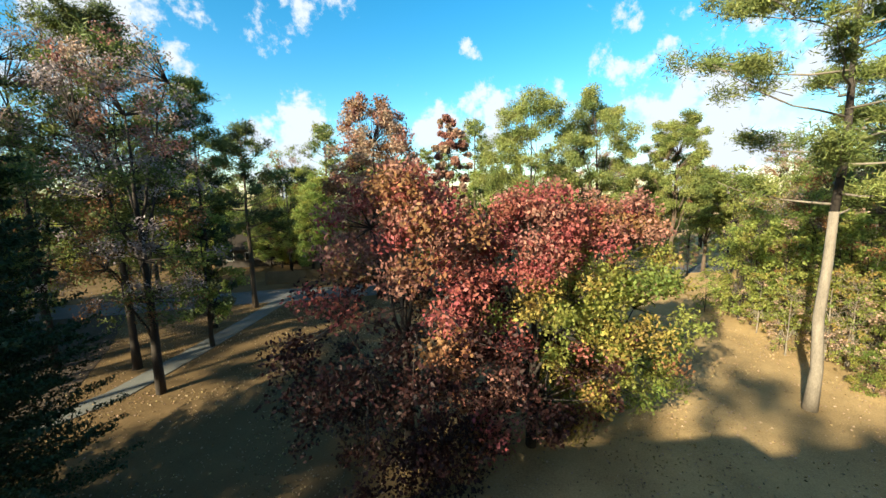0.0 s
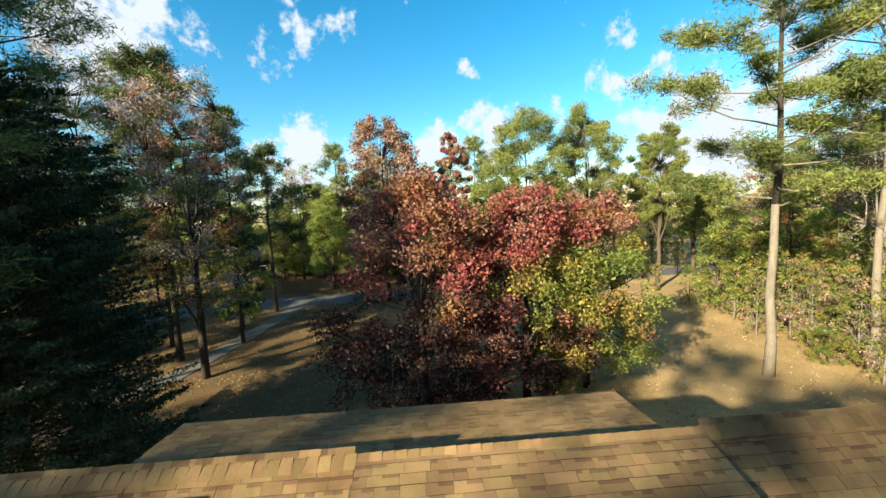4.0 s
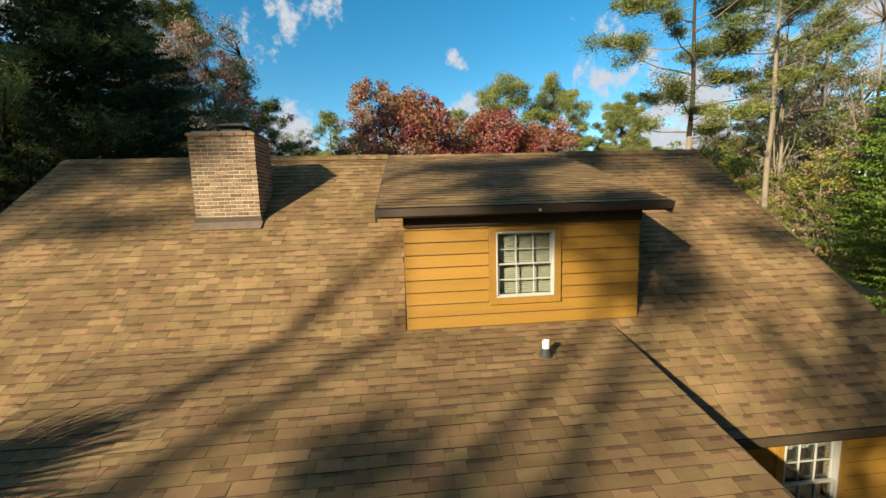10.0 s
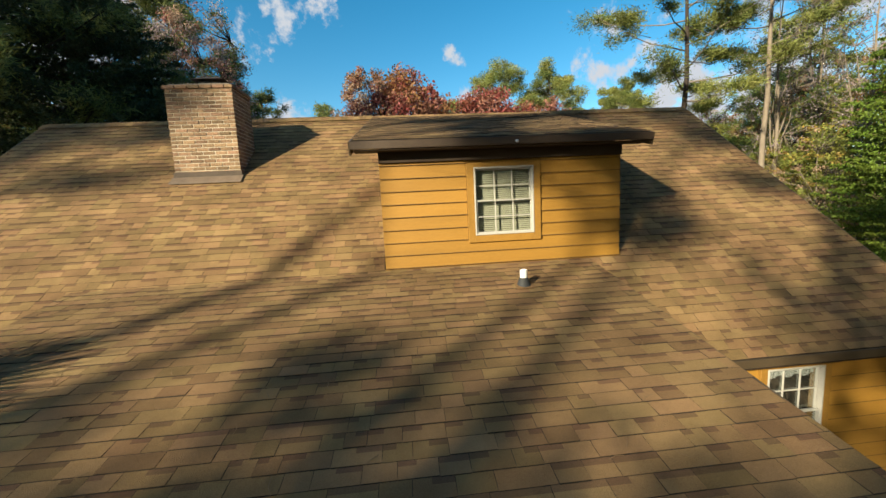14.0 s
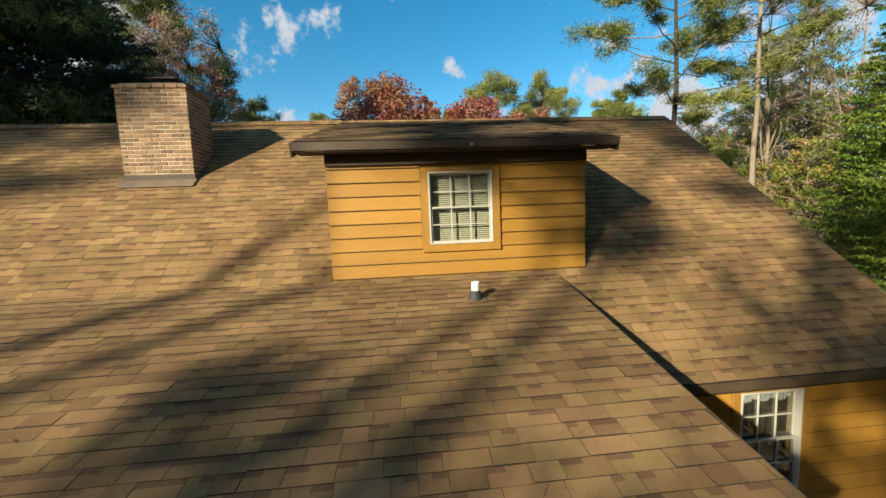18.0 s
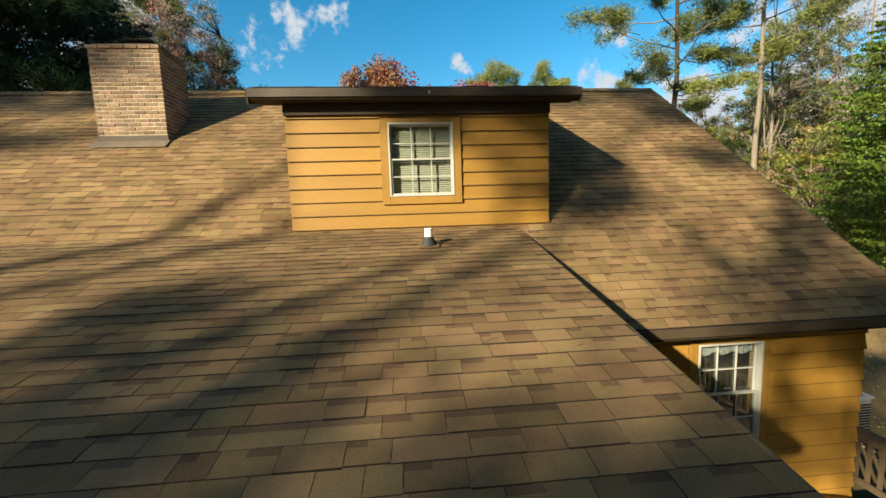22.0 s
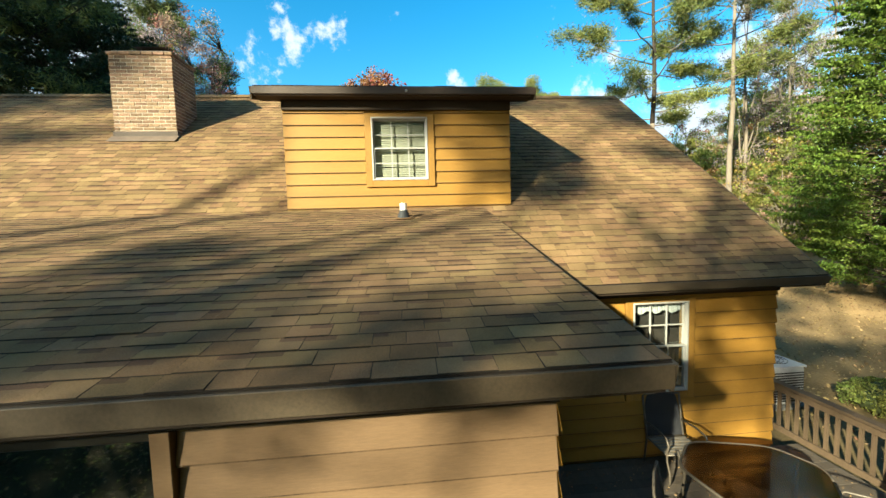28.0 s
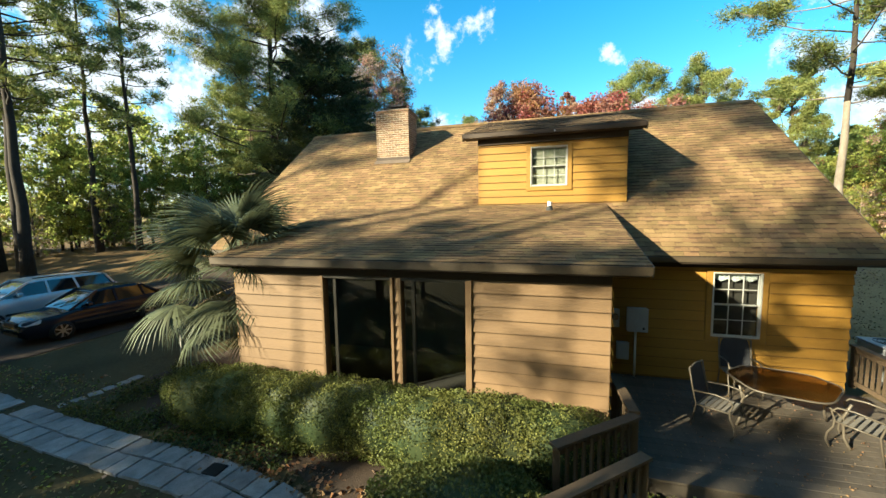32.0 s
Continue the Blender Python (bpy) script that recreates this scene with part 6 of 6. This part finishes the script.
def railing(name, label, a, b, top, base, spacing=0.135, post_at=(0, 1), wide=0.14):
    """A deck railing: posts, rails, a broad cap and upright balusters."""
    th = thing(name, label, "railing", (a[0], a[1], base))
    o = Vector((a[0], a[1], base))
    A, B = Vector((a[0], a[1], 0)) - Vector((a[0], a[1], 0)), Vector((b[0] - a[0], b[1] - a[1], 0))
    ln, h = B.length, top - base
    d = B.normalized()
    part("cap_rail", beam(bmesh.new(), A - d * 0.05 + Vector((0, 0, h - 0.02)), B + d * 0.05 + Vector((0, 0, h - 0.02)), wide, 0.038), M["rail"], th)
    part("top_rail", beam(bmesh.new(), A + Vector((0, 0, h - 0.11)), B + Vector((0, 0, h - 0.11)), 0.038, 0.085), M["rail"], th)
    part("bottom_rail", beam(bmesh.new(), A + Vector((0, 0, 0.12)), B + Vector((0, 0, 0.12)), 0.038, 0.085), M["rail"], th)
    for f in post_at:
        p = B * f
        part("post", boxed(p.x - 0.045, p.x + 0.045, p.y - 0.045, p.y + 0.045, 0, h - 0.04, 0.005), M["rail"], th)
    n = int(ln / spacing)
    s = Vector((-d.y, d.x, 0)) * 0.036
    me = bpy.data.meshes.new("baluster")
    bm = boxed(-0.019, 0.019, -0.019, 0.019, 0.07, h - 0.07)
    bm.to_mesh(me)
    bm.free()
    me.materials.append(M["rail"])
    for k in range(1, n):
        p = B * (k / n) + s
        ob = new("baluster", me)
        ob.parent = th
        ob.matrix_local = pose(p.x, p.y, 0, 0, 0, math.degrees(math.atan2(d.y, d.x)))
    return th


railing("deck_railing", "aged brown timber railing beside the hedge", (2.29, -5.42), (2.37, -6.44), 1.22, DECK_Z)
railing("deck_railing", "aged brown timber railing on the angled deck corner", (2.36, -6.54), (1.34, -7.44), 1.19, 0.02)
railing("deck_railing", "aged brown timber railing beside the deck steps", (2.30, -7.34), (1.05, -8.50), 1.14, 0.02)
railing("deck_railing", "long brown timber railing along the deck's east edge", (7.17, -2.62), (7.17, -6.42), 1.18, DECK_Z, post_at=(0, 0.5, 1))
tagged(part("deck_step", boxed(1.75, 2.55, -7.35, -6.62, 0.0, 0.14, 0.01), M["deck"]), "low timber step below the deck", "step", kind="structure")


def patio_chair(at, turn, label):
    """A sling-back patio armchair of bent tube; it faces its own +y."""
    ch = thing("patio_chair", label, "chair", at, turn, "patio chairs")
    for sx in (-1, 1):
        x = sx * 0.27
        tubes("side_frame", [([(x, -0.30, 0.0), (x, -0.24, 0.40), (x, -0.30, 0.66), (x, -0.36, 0.98)], [0.014] * 4), ([(x, 0.25, 0.0), (x, 0.30, 0.10), (x, 0.29, 0.22), (x, 0.23, 0.34), (x, 0.22, 0.46), (x, 0.26, 0.57), (x, 0.20, 0.645), (x, 0.02, 0.66), (x, -0.28, 0.62)], [0.014] * 9),
                             ([(x, -0.24, 0.40), (x, 0.23, 0.43)], [0.013] * 2)], M["chair_metal"], ch, sides=6)
    back_v = []
    for i in range(8):
        t = i / 7
        y, z = -0.235 - 0.125 * t, 0.42 + 0.58 * t
        top = 0.02 * math.sin(math.pi * t)
        half = 0.255 - 0.06 * t ** 5
        back_v += [(-half, y - top, z), (half, y - top, z), (half, y - top - 0.008, z), (-half, y - top - 0.008, z)]
    bf = [(0, 1, 2, 3), (28, 31, 30, 29)]
    for i in range(7):
        b = 4 * i
        bf += [(b, b + 4, b + 5, b + 1), (b + 2, b + 6, b + 7, b + 3), (b + 1, b + 5, b + 6, b + 2), (b + 3, b + 7, b + 4, b)]
    part("backrest", mesh_of("backrest", back_v, bf, M["sling"]), None, ch, "dark grey sling backrest")
    for k in range(6):
        y = -0.20 + 0.075 * k
        part("seat_strap", boxed(-0.262, 0.262, y, y + 0.05, 0.405 + 0.005 * k, 0.413 + 0.005 * k, 0.002), M["slat"], ch)
    for bar in ([(-0.27, -0.24, 0.40), (0.27, -0.24, 0.40)], [(-0.27, 0.23, 0.43), (0.27, 0.23, 0.43)], [(-0.27, -0.36, 0.98), (0, -0.375, 1.0), (0.27, -0.36, 0.98)]):
        tubes("cross_bar", [(bar, [0.013] * len(bar))], M["chair_metal"], ch, sides=6)
    return ch


CHAIR = "tan tubular patio armchair with grey sling back on the deck"
patio_chair((3.98, -4.90, DECK_Z), -128, CHAIR)
patio_chair((4.90, -3.42, DECK_Z), 176, CHAIR)
patio_chair((5.74, -5.06, DECK_Z), 45, CHAIR)


def patio_table(at, turn):
    t = thing("patio_table", "tan framed patio table with bronze tinted glass top", "table", at, turn)
    ring = []
    corners = [Vector((x, y, 0.71)) for x, y in ((0.79, 0.20), (0.48, 0.61), (-0.44, 0.63), (-0.80, 0.10), (-0.50, -0.60), (0.40, -0.62))]
    for a, b, c in zip(corners[-1:] + corners[:-1], corners, corners[1:] + corners[:1]):
        p, q = b.lerp(a, 0.26), b.lerp(c, 0.26)
        ring.extend(p.lerp(b, f).lerp(b.lerp(q, f), f) for f in (0.0, 0.2, 0.4, 0.6, 0.8, 1.0))
    n = len(ring)
    gv = [p * 0.985 + Vector((0, 0, 0.015)) for p in ring] + [p * 0.985 + Vector((0, 0, 0.021)) for p in ring]
    for p in gv:
        p.z = 0.71 + (0.006 if gv.index(p) >= n else 0.0)
    part("glass_top", mesh_of("glass_top", gv, [tuple(range(n))[::-1], tuple(range(n, 2 * n))] + [(i, (i + 1) % n, (i + 1) % n + n, i + n) for i in range(n)], M["table_glass"]), None, t, "bronze tinted glass tabletop")
    tubes("rim", [(ring + [ring[0]], [0.015] * (n + 1))], M["chair_metal"], t, sides=6)
    for sx in (-1, 1):
        for sy in (-1, 1):
            tubes("leg", [([(sx * 0.66, sy * 0.42, 0.70), (sx * 0.60, sy * 0.36, 0.45), (sx * 0.62, sy * 0.38, 0.15), (sx * 0.68, sy * 0.44, 0.0)], [0.02, 0.019, 0.019, 0.021])], M["chair_metal"], t, sides=7)
    for s in (-1, 1):
        tubes("brace", [([(s * 0.6, -0.36, 0.45), (s * 0.35, -0.1, 0.60), (s * 0.35, 0.1, 0.60), (s * 0.6, 0.36, 0.45)], [0.014] * 4)], M["chair_metal"], t, sides=6)
    return t


patio_table((5.06, -4.50, DECK_Z), -14)
rng_d = np.random.default_rng(21)
deck_pts = np.stack([rng_d.uniform(2.4, 7.1, 900), rng_d.uniform(-6.4, -3.1, 900), np.full(900, DECK_Z + 0.012) + rng_d.random(900) * 0.02], axis=1)
tagged(part("fallen_leaf_litter", raw_mesh("deck_leaf", leaf_quads(deck_pts, 0.032, rng_d, 0.7, 0.8), 4, [L["litter"]]), None), "dry brown leaves strewn over the deck", "fallen leaves", kind="stuff")

# ---- on the walls ----
box_1 = thing("electric_panel", "grey metal electric panel on the ochre wall", "electric box", (3.09, -3.04, 1.33))
part("case", boxed(-0.20, 0.20, -0.13, 0.0, 0.0, 0.51, 0.012), M["grey_box"], box_1)
part("cover", boxed(-0.205, 0.205, -0.142, -0.132, -0.005, 0.515, 0.004), M["grey_box"], box_1)
part("latch", boxed(0.10, 0.14, -0.150, -0.142, 0.05, 0.10), M["black_metal"], box_1, "small dark latch")
tubes("conduit", [([(-0.02, -0.06, 0.02), (-0.02, -0.06, -1.03)], [0.024, 0.024])], M["pvc"], box_1, "pale grey conduit pipe")
box_2 = thing("utility_box", "small grey utility box low on the wall", "utility box", (2.82, -3.04, 0.68))
part("case", boxed(-0.12, 0.12, -0.10, 0.0, 0.0, 0.38, 0.01), M["grey_box"], box_2)
part("lid", boxed(-0.125, 0.125, -0.11, -0.101, 0.0, 0.385, 0.003), M["grey_box"], box_2)
box_3 = thing("meter_box", "grey electricity meter beside the panel", "meter", (2.65, -3.04, 1.39))
part("case", boxed(-0.09, 0.09, -0.09, 0.0, 0.0, 0.40, 0.01), M["grey_box"], box_3)
mb = bmesh.new()
bmesh.ops.create_cone(mb, cap_ends=True, segments=20, radius1=0.07, radius2=0.06, depth=0.07, matrix=pose(0, -0.125, 0.24, 90, 0, 0))
part("dial", mb, M["car_glass"], box_3, "round glass meter dial")


def vent_pipe():
    v = thing("vent_pipe", "white plastic vent pipe with dark boot on the roof", "vent pipe", (1.24, -2.70, 3.98))
    bm = bmesh.new()
    bmesh.ops.create_cone(bm, cap_ends=True, segments=24, radius1=0.095, radius2=0.056, depth=0.11, matrix=pose(0, 0, 0.05))
    part("boot", bm, M["rubber"], v, "dark rubber flashing boot")
    part("flange", boxed(-0.12, 0.12, -0.13, 0.13, -0.055, -0.045), M["shingle"], v).matrix_local = pose(0, 0, 0.06, 11.8, 0, 0)
    bm = bmesh.new()
    bmesh.ops.create_cone(bm, cap_ends=False, segments=24, radius1=0.048, radius2=0.048, depth=0.17, matrix=pose(0, 0, 0.12))
    bmesh.ops.create_cone(bm, cap_ends=False, segments=24, radius1=0.040, radius2=0.040, depth=0.17, matrix=pose(0, 0, 0.12))
    part("pipe", bm, M["pvc"], v, "white plastic pipe")


vent_pipe()


def roof_straw():
    """Pine straw and twigs caught on the sunroom roof, thickest along the dormer's foot."""
    rnd = random.Random(31)
    runs = []
    for k in range(150):
        x = rnd.uniform(-4.6, 2.3)
        y = -2.15 - abs(rnd.gauss(0, 0.25)) if rnd.random() < 0.55 else rnd.uniform(-6.1, -2.2)
        a, ln = rnd.uniform(0, 6.28), rnd.uniform(0.05, 0.17)
        ends = []
        for t in (0.0, 0.5, 1.0):
            px, py = x + math.cos(a + 0.5 * t) * ln * t, y + math.sin(a + 0.5 * t) * ln * t
            ends.append((px, py, SUN_Z + (py - SUN_Y) * (BREAK_Z - SUN_Z) / (BREAK_Y - SUN_Y) + 0.022))
        runs.append((ends, [0.0022, 0.0024, 0.0014]))
    ob = tubes("pine_straw", runs, M["fence_wood"], None, sides=4)
    tagged(ob, "dry tan pine straw and twigs on the shingles", "pine straw", kind="stuff")


roof_straw()
lamp = thing("floodlight", "small white floodlight on the dormer fascia", "lamp", (1.34, -2.19, 5.915))
part("base", boxed(-0.016, 0.016, -0.03, 0.0, -0.016, 0.016, 0.004), M["grey_box"], lamp)
lb = bmesh.new()
bmesh.ops.create_uvsphere(lb, u_segments=12, v_segments=8, radius=0.021, matrix=pose(0, -0.04, -0.006))
part("bulb", lb, M["grey_box"], lamp, smooth=True)


def air_conditioner(at):
    ac = thing("air_conditioner", "pale grey air conditioner unit beside the house", "air conditioner", at)
    part("case", boxed(-0.38, 0.38, -0.38, 0.38, 0.05, 0.80, 0.03), M["grey_box"], ac)
    part("lid", boxed(-0.40, 0.40, -0.40, 0.40, 0.805, 0.85, 0.015), M["grey_box"], ac)
    g = bmesh.new()
    for r in (0.10, 0.16, 0.22, 0.28):
        bmesh.ops.create_cone(g, cap_ends=False, segments=28, radius1=r, radius2=r, depth=0.012, matrix=pose(0, 0, 0.862))
    part("fan_grille", g, M["black_metal"], ac, "round black fan grille")
    for k in range(12):
        part("louvre", boxed(-0.34, 0.34, -0.392, -0.384, 0.12 + k * 0.052, 0.145 + k * 0.052), M["plastic"], ac)
    part("pad", boxed(-0.48, 0.48, -0.48, 0.48, 0.0, 0.045), M["concrete"], ac, "concrete pad")


air_conditioner((8.75, -1.15, ground_z(8.75, -1.15)))


# ---- cars ----
def loft(name, stations, mat, parent, label=""):
    """A skin through rings of (y, z) half sections along x."""
    verts, faces = [], []
    m = None
    for x, half in stations:
        ring = [(x, -y, z) for y, z in half] + [(x, y, z) for y, z in half[::-1]]
        m = len(ring)
        verts += ring
    for i in range(len(stations) - 1):
        for k in range(m):
            faces.append((i * m + k, i * m + (k + 1) % m, (i + 1) * m + (k + 1) % m, (i + 1) * m + k))
    faces += [tuple(range(m))[::-1], tuple(range((len(stations) - 1) * m, len(stations) * m))]
    me = mesh_of(name, verts, faces, mat, smooth=True)
    ob = part(name, me, None, parent, label)
    mod = ob.modifiers.new("edge", "EDGE_SPLIT")
    mod.split_angle = radians(38)
    return ob


def car(name, label, at, turn, paint, length, width, height, hood, wagon):
    """A parked car; its nose points along -x of its own frame. hood: height of the bonnet."""
    c = thing(name, label, "car", at, turn)
    w = width / 2
    L0 = length
    sh = hood + 0.10

    def sec(k, z0, z1, crown):
        return [(w * k * 0.86, z0), (w * k * 0.98, z0 + 0.14), (w * k, (z0 + z1) / 2), (w * k * 0.985, z1 - 0.08), (w * k * 0.93, z1), (w * k * 0.45, z1 + crown), (0.02, z1 + crown * 1.2)]
    loft("body", [(0.0, sec(0.78, 0.34, 0.60, 0.01)), (0.10, sec(0.90, 0.24, hood - 0.14, 0.02)), (0.35, sec(0.97, 0.20, hood - 0.04, 0.03)), (0.9, sec(1.0, 0.20, hood, 0.04)), (1.25, sec(1.0, 0.20, sh - 0.02, 0.03)),
                  (2.4, sec(1.0, 0.20, sh, 0.0)), (L0 - 1.0, sec(1.0, 0.20, sh + 0.03, 0.0)), (L0 - 0.3, sec(0.97, 0.24, sh + 0.04, 0.0)), (L0 - 0.05, sec(0.92, 0.30, sh, 0.0)), (L0, sec(0.86, 0.40, sh - 0.15, 0.0))], M[paint], c)
    # cabin: glass, then roof skin
    rz = height
    rear = L0 - (0.15 if wagon else 0.35)

    def cab(kb, kt, z0, z1):
        return [(w * kb, z0), (w * kt, z1), (w * kt * 0.5, z1 + 0.01), (0.02, z1 + 0.012)]
    rt = L0 - (0.55 if wagon else 1.15)
    loft("cabin_glass", [(1.10, cab(0.88, 0.84, sh - 0.06, sh - 0.03)), (1.95, cab(0.90, 0.72, sh - 0.03, rz - 0.10)), (2.3, cab(0.90, 0.72, sh - 0.03, rz - 0.05)), (rt, cab(0.90, 0.72, sh, rz - 0.07)), (rear, cab(0.86, 0.80, sh, sh + 0.06))], M["car_glass"], c, "dark tinted window glass")
    loft("roof", [(1.92, [(w * 0.74, rz - 0.13), (w * 0.70, rz - 0.06), (0.02, rz - 0.045)]), (2.3, [(w * 0.75, rz - 0.09), (w * 0.70, rz - 0.015), (0.02, rz)]), (rt - 0.1, [(w * 0.75, rz - 0.11), (w * 0.70, rz - 0.03), (0.02, rz - 0.015)]), (rt + 0.12, [(w * 0.74, rz - 0.17), (w * 0.69, rz - 0.11), (0.02, rz - 0.09)])], M[paint], c)
    for s in (-1, 1):
        for xb, xt in ((1.14, 1.94), (2.45, 2.42), (3.35, 3.25), (rear - 0.06, rt + 0.05)):
            part("pillar", beam(bmesh.new(), (xb, s * w * 0.905, sh - 0.02), (xt, s * w * 0.735, rz - 0.08), 0.07, 0.035, (0, 1, 0)), M[paint], c)
        part("headlight", mesh_of("headlight", [(0.06, s * w * 0.88, hood - 0.20), (0.03, s * w * 0.52, hood - 0.18), (0.10, s * w * 0.50, hood - 0.06), (0.42, s * w * 0.985, hood - 0.05), (0.38, s * w * 1.0, hood - 0.16), (0.2, s * w * 0.8, hood - 0.3)],
                                                [(0, 1, 2, 3, 4), (4, 3, 2, 1, 0), (0, 4, 5), (0, 5, 1)], M["lamp"]), None, c, "clear headlight")
        part("tail_lamp", boxed(L0 - 0.22, L0 - 0.02, s * w * 0.93 - 0.05, s * w * 0.93 + 0.03, sh - 0.26, sh - 0.02, 0.02), M["tail"], c)
        m = part("mirror", boxed(1.50, 1.66, s * (w + 0.09) - 0.09, s * (w + 0.09) + 0.09, sh + 0.02, sh + 0.16, 0.03), M[paint], c)
        part("side_trim", boxed(1.2, L0 - 1.0, s * w - 0.012, s * w + 0.012, 0.46, 0.54, 0.006), M["plastic"], c)
        if wagon:
            part("roof_rack", beam(bmesh.new(), (2.1, s * w * 0.66, rz + 0.04), (rt, s * w * 0.66, rz + 0.03), 0.035, 0.03), M["plastic"], c)
        for xw in (0.88, L0 - 0.95):
            wheel = new("wheel")
            wheel.parent = c
            wheel.matrix_local = pose(xw, s * (w - 0.10), 0.33)
            b = bmesh.new()
            bmesh.ops.create_cone(b, cap_ends=True, segments=28, radius1=0.33, radius2=0.33, depth=0.21, matrix=pose(0, 0, 0, 90, 0, 0))
            bmesh.ops.bevel(b, geom=[e for e in b.edges if abs(e.verts[0].co.y - e.verts[1].co.y) < 1e-5], offset=0.03, segments=2, affect="EDGES")
            part("tyre", b, M["tyre"], wheel, smooth=True)
            b = bmesh.new()
            bmesh.ops.create_cone(b, cap_ends=True, segments=28, radius1=0.215, radius2=0.20, depth=0.02, matrix=pose(0, s * 0.105, 0, 90, 0, 0))
            part("rim_dish", b, M["plastic"], wheel)
            b = bmesh.new()
            for k in range(7):
                a = 2 * math.pi * k / 7
                beam(b, (0, s * 0.122, 0), (math.cos(a) * 0.205, s * 0.122, math.sin(a) * 0.205), 0.045, 0.02, (0, 1, 0))
            bmesh.ops.create_cone(b, cap_ends=False, segments=28, radius1=0.215, radius2=0.215, depth=0.03, matrix=pose(0, s * 0.11, 0, 90, 0, 0))
            part("rim", b, M["rim"], wheel)
    part("grille", boxed(-0.012, 0.08, -w * 0.42, w * 0.42, hood - 0.26, hood - 0.12, 0.02), M["plastic"], c, "dark front grille")
    part("lower_intake", boxed(-0.005, 0.10, -w * 0.55, w * 0.55, 0.30, 0.42, 0.02), M["plastic"], c)
    part("bumper", boxed(-0.03, 0.10, -w * 0.74, w * 0.74, 0.43, 0.56, 0.04), M[paint], c)
    for k in range(2):
        part("wiper", beam(bmesh.new(), (1.16, -0.1 + 0.45 * k, sh + 0.02), (1.42, -0.45 + 0.45 * k, sh + 0.20), 0.02, 0.012), M["plastic"], c)
    return c


car("hatchback_car", "dark blue-grey hatchback parked on the driveway", (-14.9, -4.75, 0.03), 84, "paint_dark", 4.4, 1.75, 1.50, 0.86, False)
car("estate_car", "silver-blue estate car parked on the driveway", (-18.6, -4.75, 0.03), 84, "paint_silver", 4.8, 1.85, 1.66, 1.0, True)


# ---- shelter at the drive, distant house and fence ----
def shelter():
    s = thing("shelter", "dark open-sided timber shelter beside the path", "shelter", (-14.75, -7.9, 0))
    for x in (-1.7, 1.7):
        for y in (-1.7, 1.7):
            part("post", boxed(x - 0.06, x + 0.06, y - 0.06, y + 0.06, 0, 2.25, 0.01), M["shed_wood"], s)
    for x0, x1, y0, y1 in ((-1.8, 1.8, -1.78, -1.66), (-1.8, 1.8, 1.66, 1.78), (-1.78, -1.66, -1.66, 1.66), (1.66, 1.78, -1.66, 1.66)):
        part("beam", boxed(x0, x1, y0, y1, 2.1, 2.25), M["shed_wood"], s)
    e, z, p = 2.0, 2.25, 3.15
    v = [(-e, -e, z), (e, -e, z), (e, e, z), (-e, e, z), (-e, -e, z + 0.09), (e, -e, z + 0.09), (e, e, z + 0.09), (-e, e, z + 0.09), (0, 0, p)]
    part("roof", mesh_of("roof", v, [(3, 2, 1, 0), (0, 1, 5, 4), (1, 2, 6, 5), (2, 3, 7, 6), (3, 0, 4, 7), (4, 5, 8), (5, 6, 8), (6, 7, 8), (7, 4, 8)], M["shed_wood"]), None, s, "dark shingled pyramid roof")


shelter()


def garden_cart(at):
    g = thing("garden_cart", "grey garden cart under the shelter", "cart", at, 20)
    part("tray", boxed(-0.45, 0.45, -0.3, 0.3, 0.42, 0.62, 0.03), M["grey_box"], g)
    for s in (-1, 1):
        b = bmesh.new()
        bmesh.ops.create_cone(b, cap_ends=True, segments=20, radius1=0.2, radius2=0.2, depth=0.07, matrix=pose(0.2, s * 0.36, 0.2, 90, 0, 0))
        part("wheel", b, M["tyre"], g)
        part("leg", boxed(-0.4, -0.36, s * 0.25 - 0.02, s * 0.25 + 0.02, 0, 0.42), M["black_metal"], g)
    part("axle", boxed(0.18, 0.22, -0.36, 0.36, 0.18, 0.44), M["black_metal"], g)


garden_cart((-13.9, -7.3, 0.0))


def far_house(at, turn):
    h = thing("neighbour_house", "dark low house beyond the road among trees", "house", at, turn)
    part("wall", boxed(-6, 6, -3.5, 3.5, 0, 2.7), M["shed_wood"], h)
    v = [(-6.4, -4, 2.6), (6.4, -4, 2.6), (6.4, 4, 2.6), (-6.4, 4, 2.6), (-6.4, 0, 4.6), (6.4, 0, 4.6)]
    part("roof", mesh_of("roof", v, [(0, 1, 5, 4), (2, 3, 4, 5), (1, 2, 5), (3, 0, 4), (3, 2, 1, 0)], M["felt"]), None, h, "dark shingle roof")
    for x in (-4, -1.5, 2.0, 4.4):
        win = part("window", boxed(x - 0.5, x + 0.5, -3.56, -3.51, 1.0, 2.2), M["white"], h)
        part("pane", boxed(x - 0.42, x + 0.42, -3.58, -3.565, 1.08, 2.12), M["car_glass"], win)


far_house((-24.0, 60.0, ground_z(-24, 60)), 8)
fence = thing("board_fence", "tan board fence beside the road", "fence", (-17.5, 43.5, ground_z(-17, 43.5)), 10)
for k in range(46):
    part("board", boxed(k * 0.16, k * 0.16 + 0.145, 0, 0.025, 0.02, 1.45 + 0.03 * ((k * 7) % 3)), M["fence_wood"], fence)
for k in range(4):
    part("post", boxed(k * 2.4 - 0.05, k * 2.4 + 0.05, 0.03, 0.12, 0, 1.5), M["fence_wood"], fence)
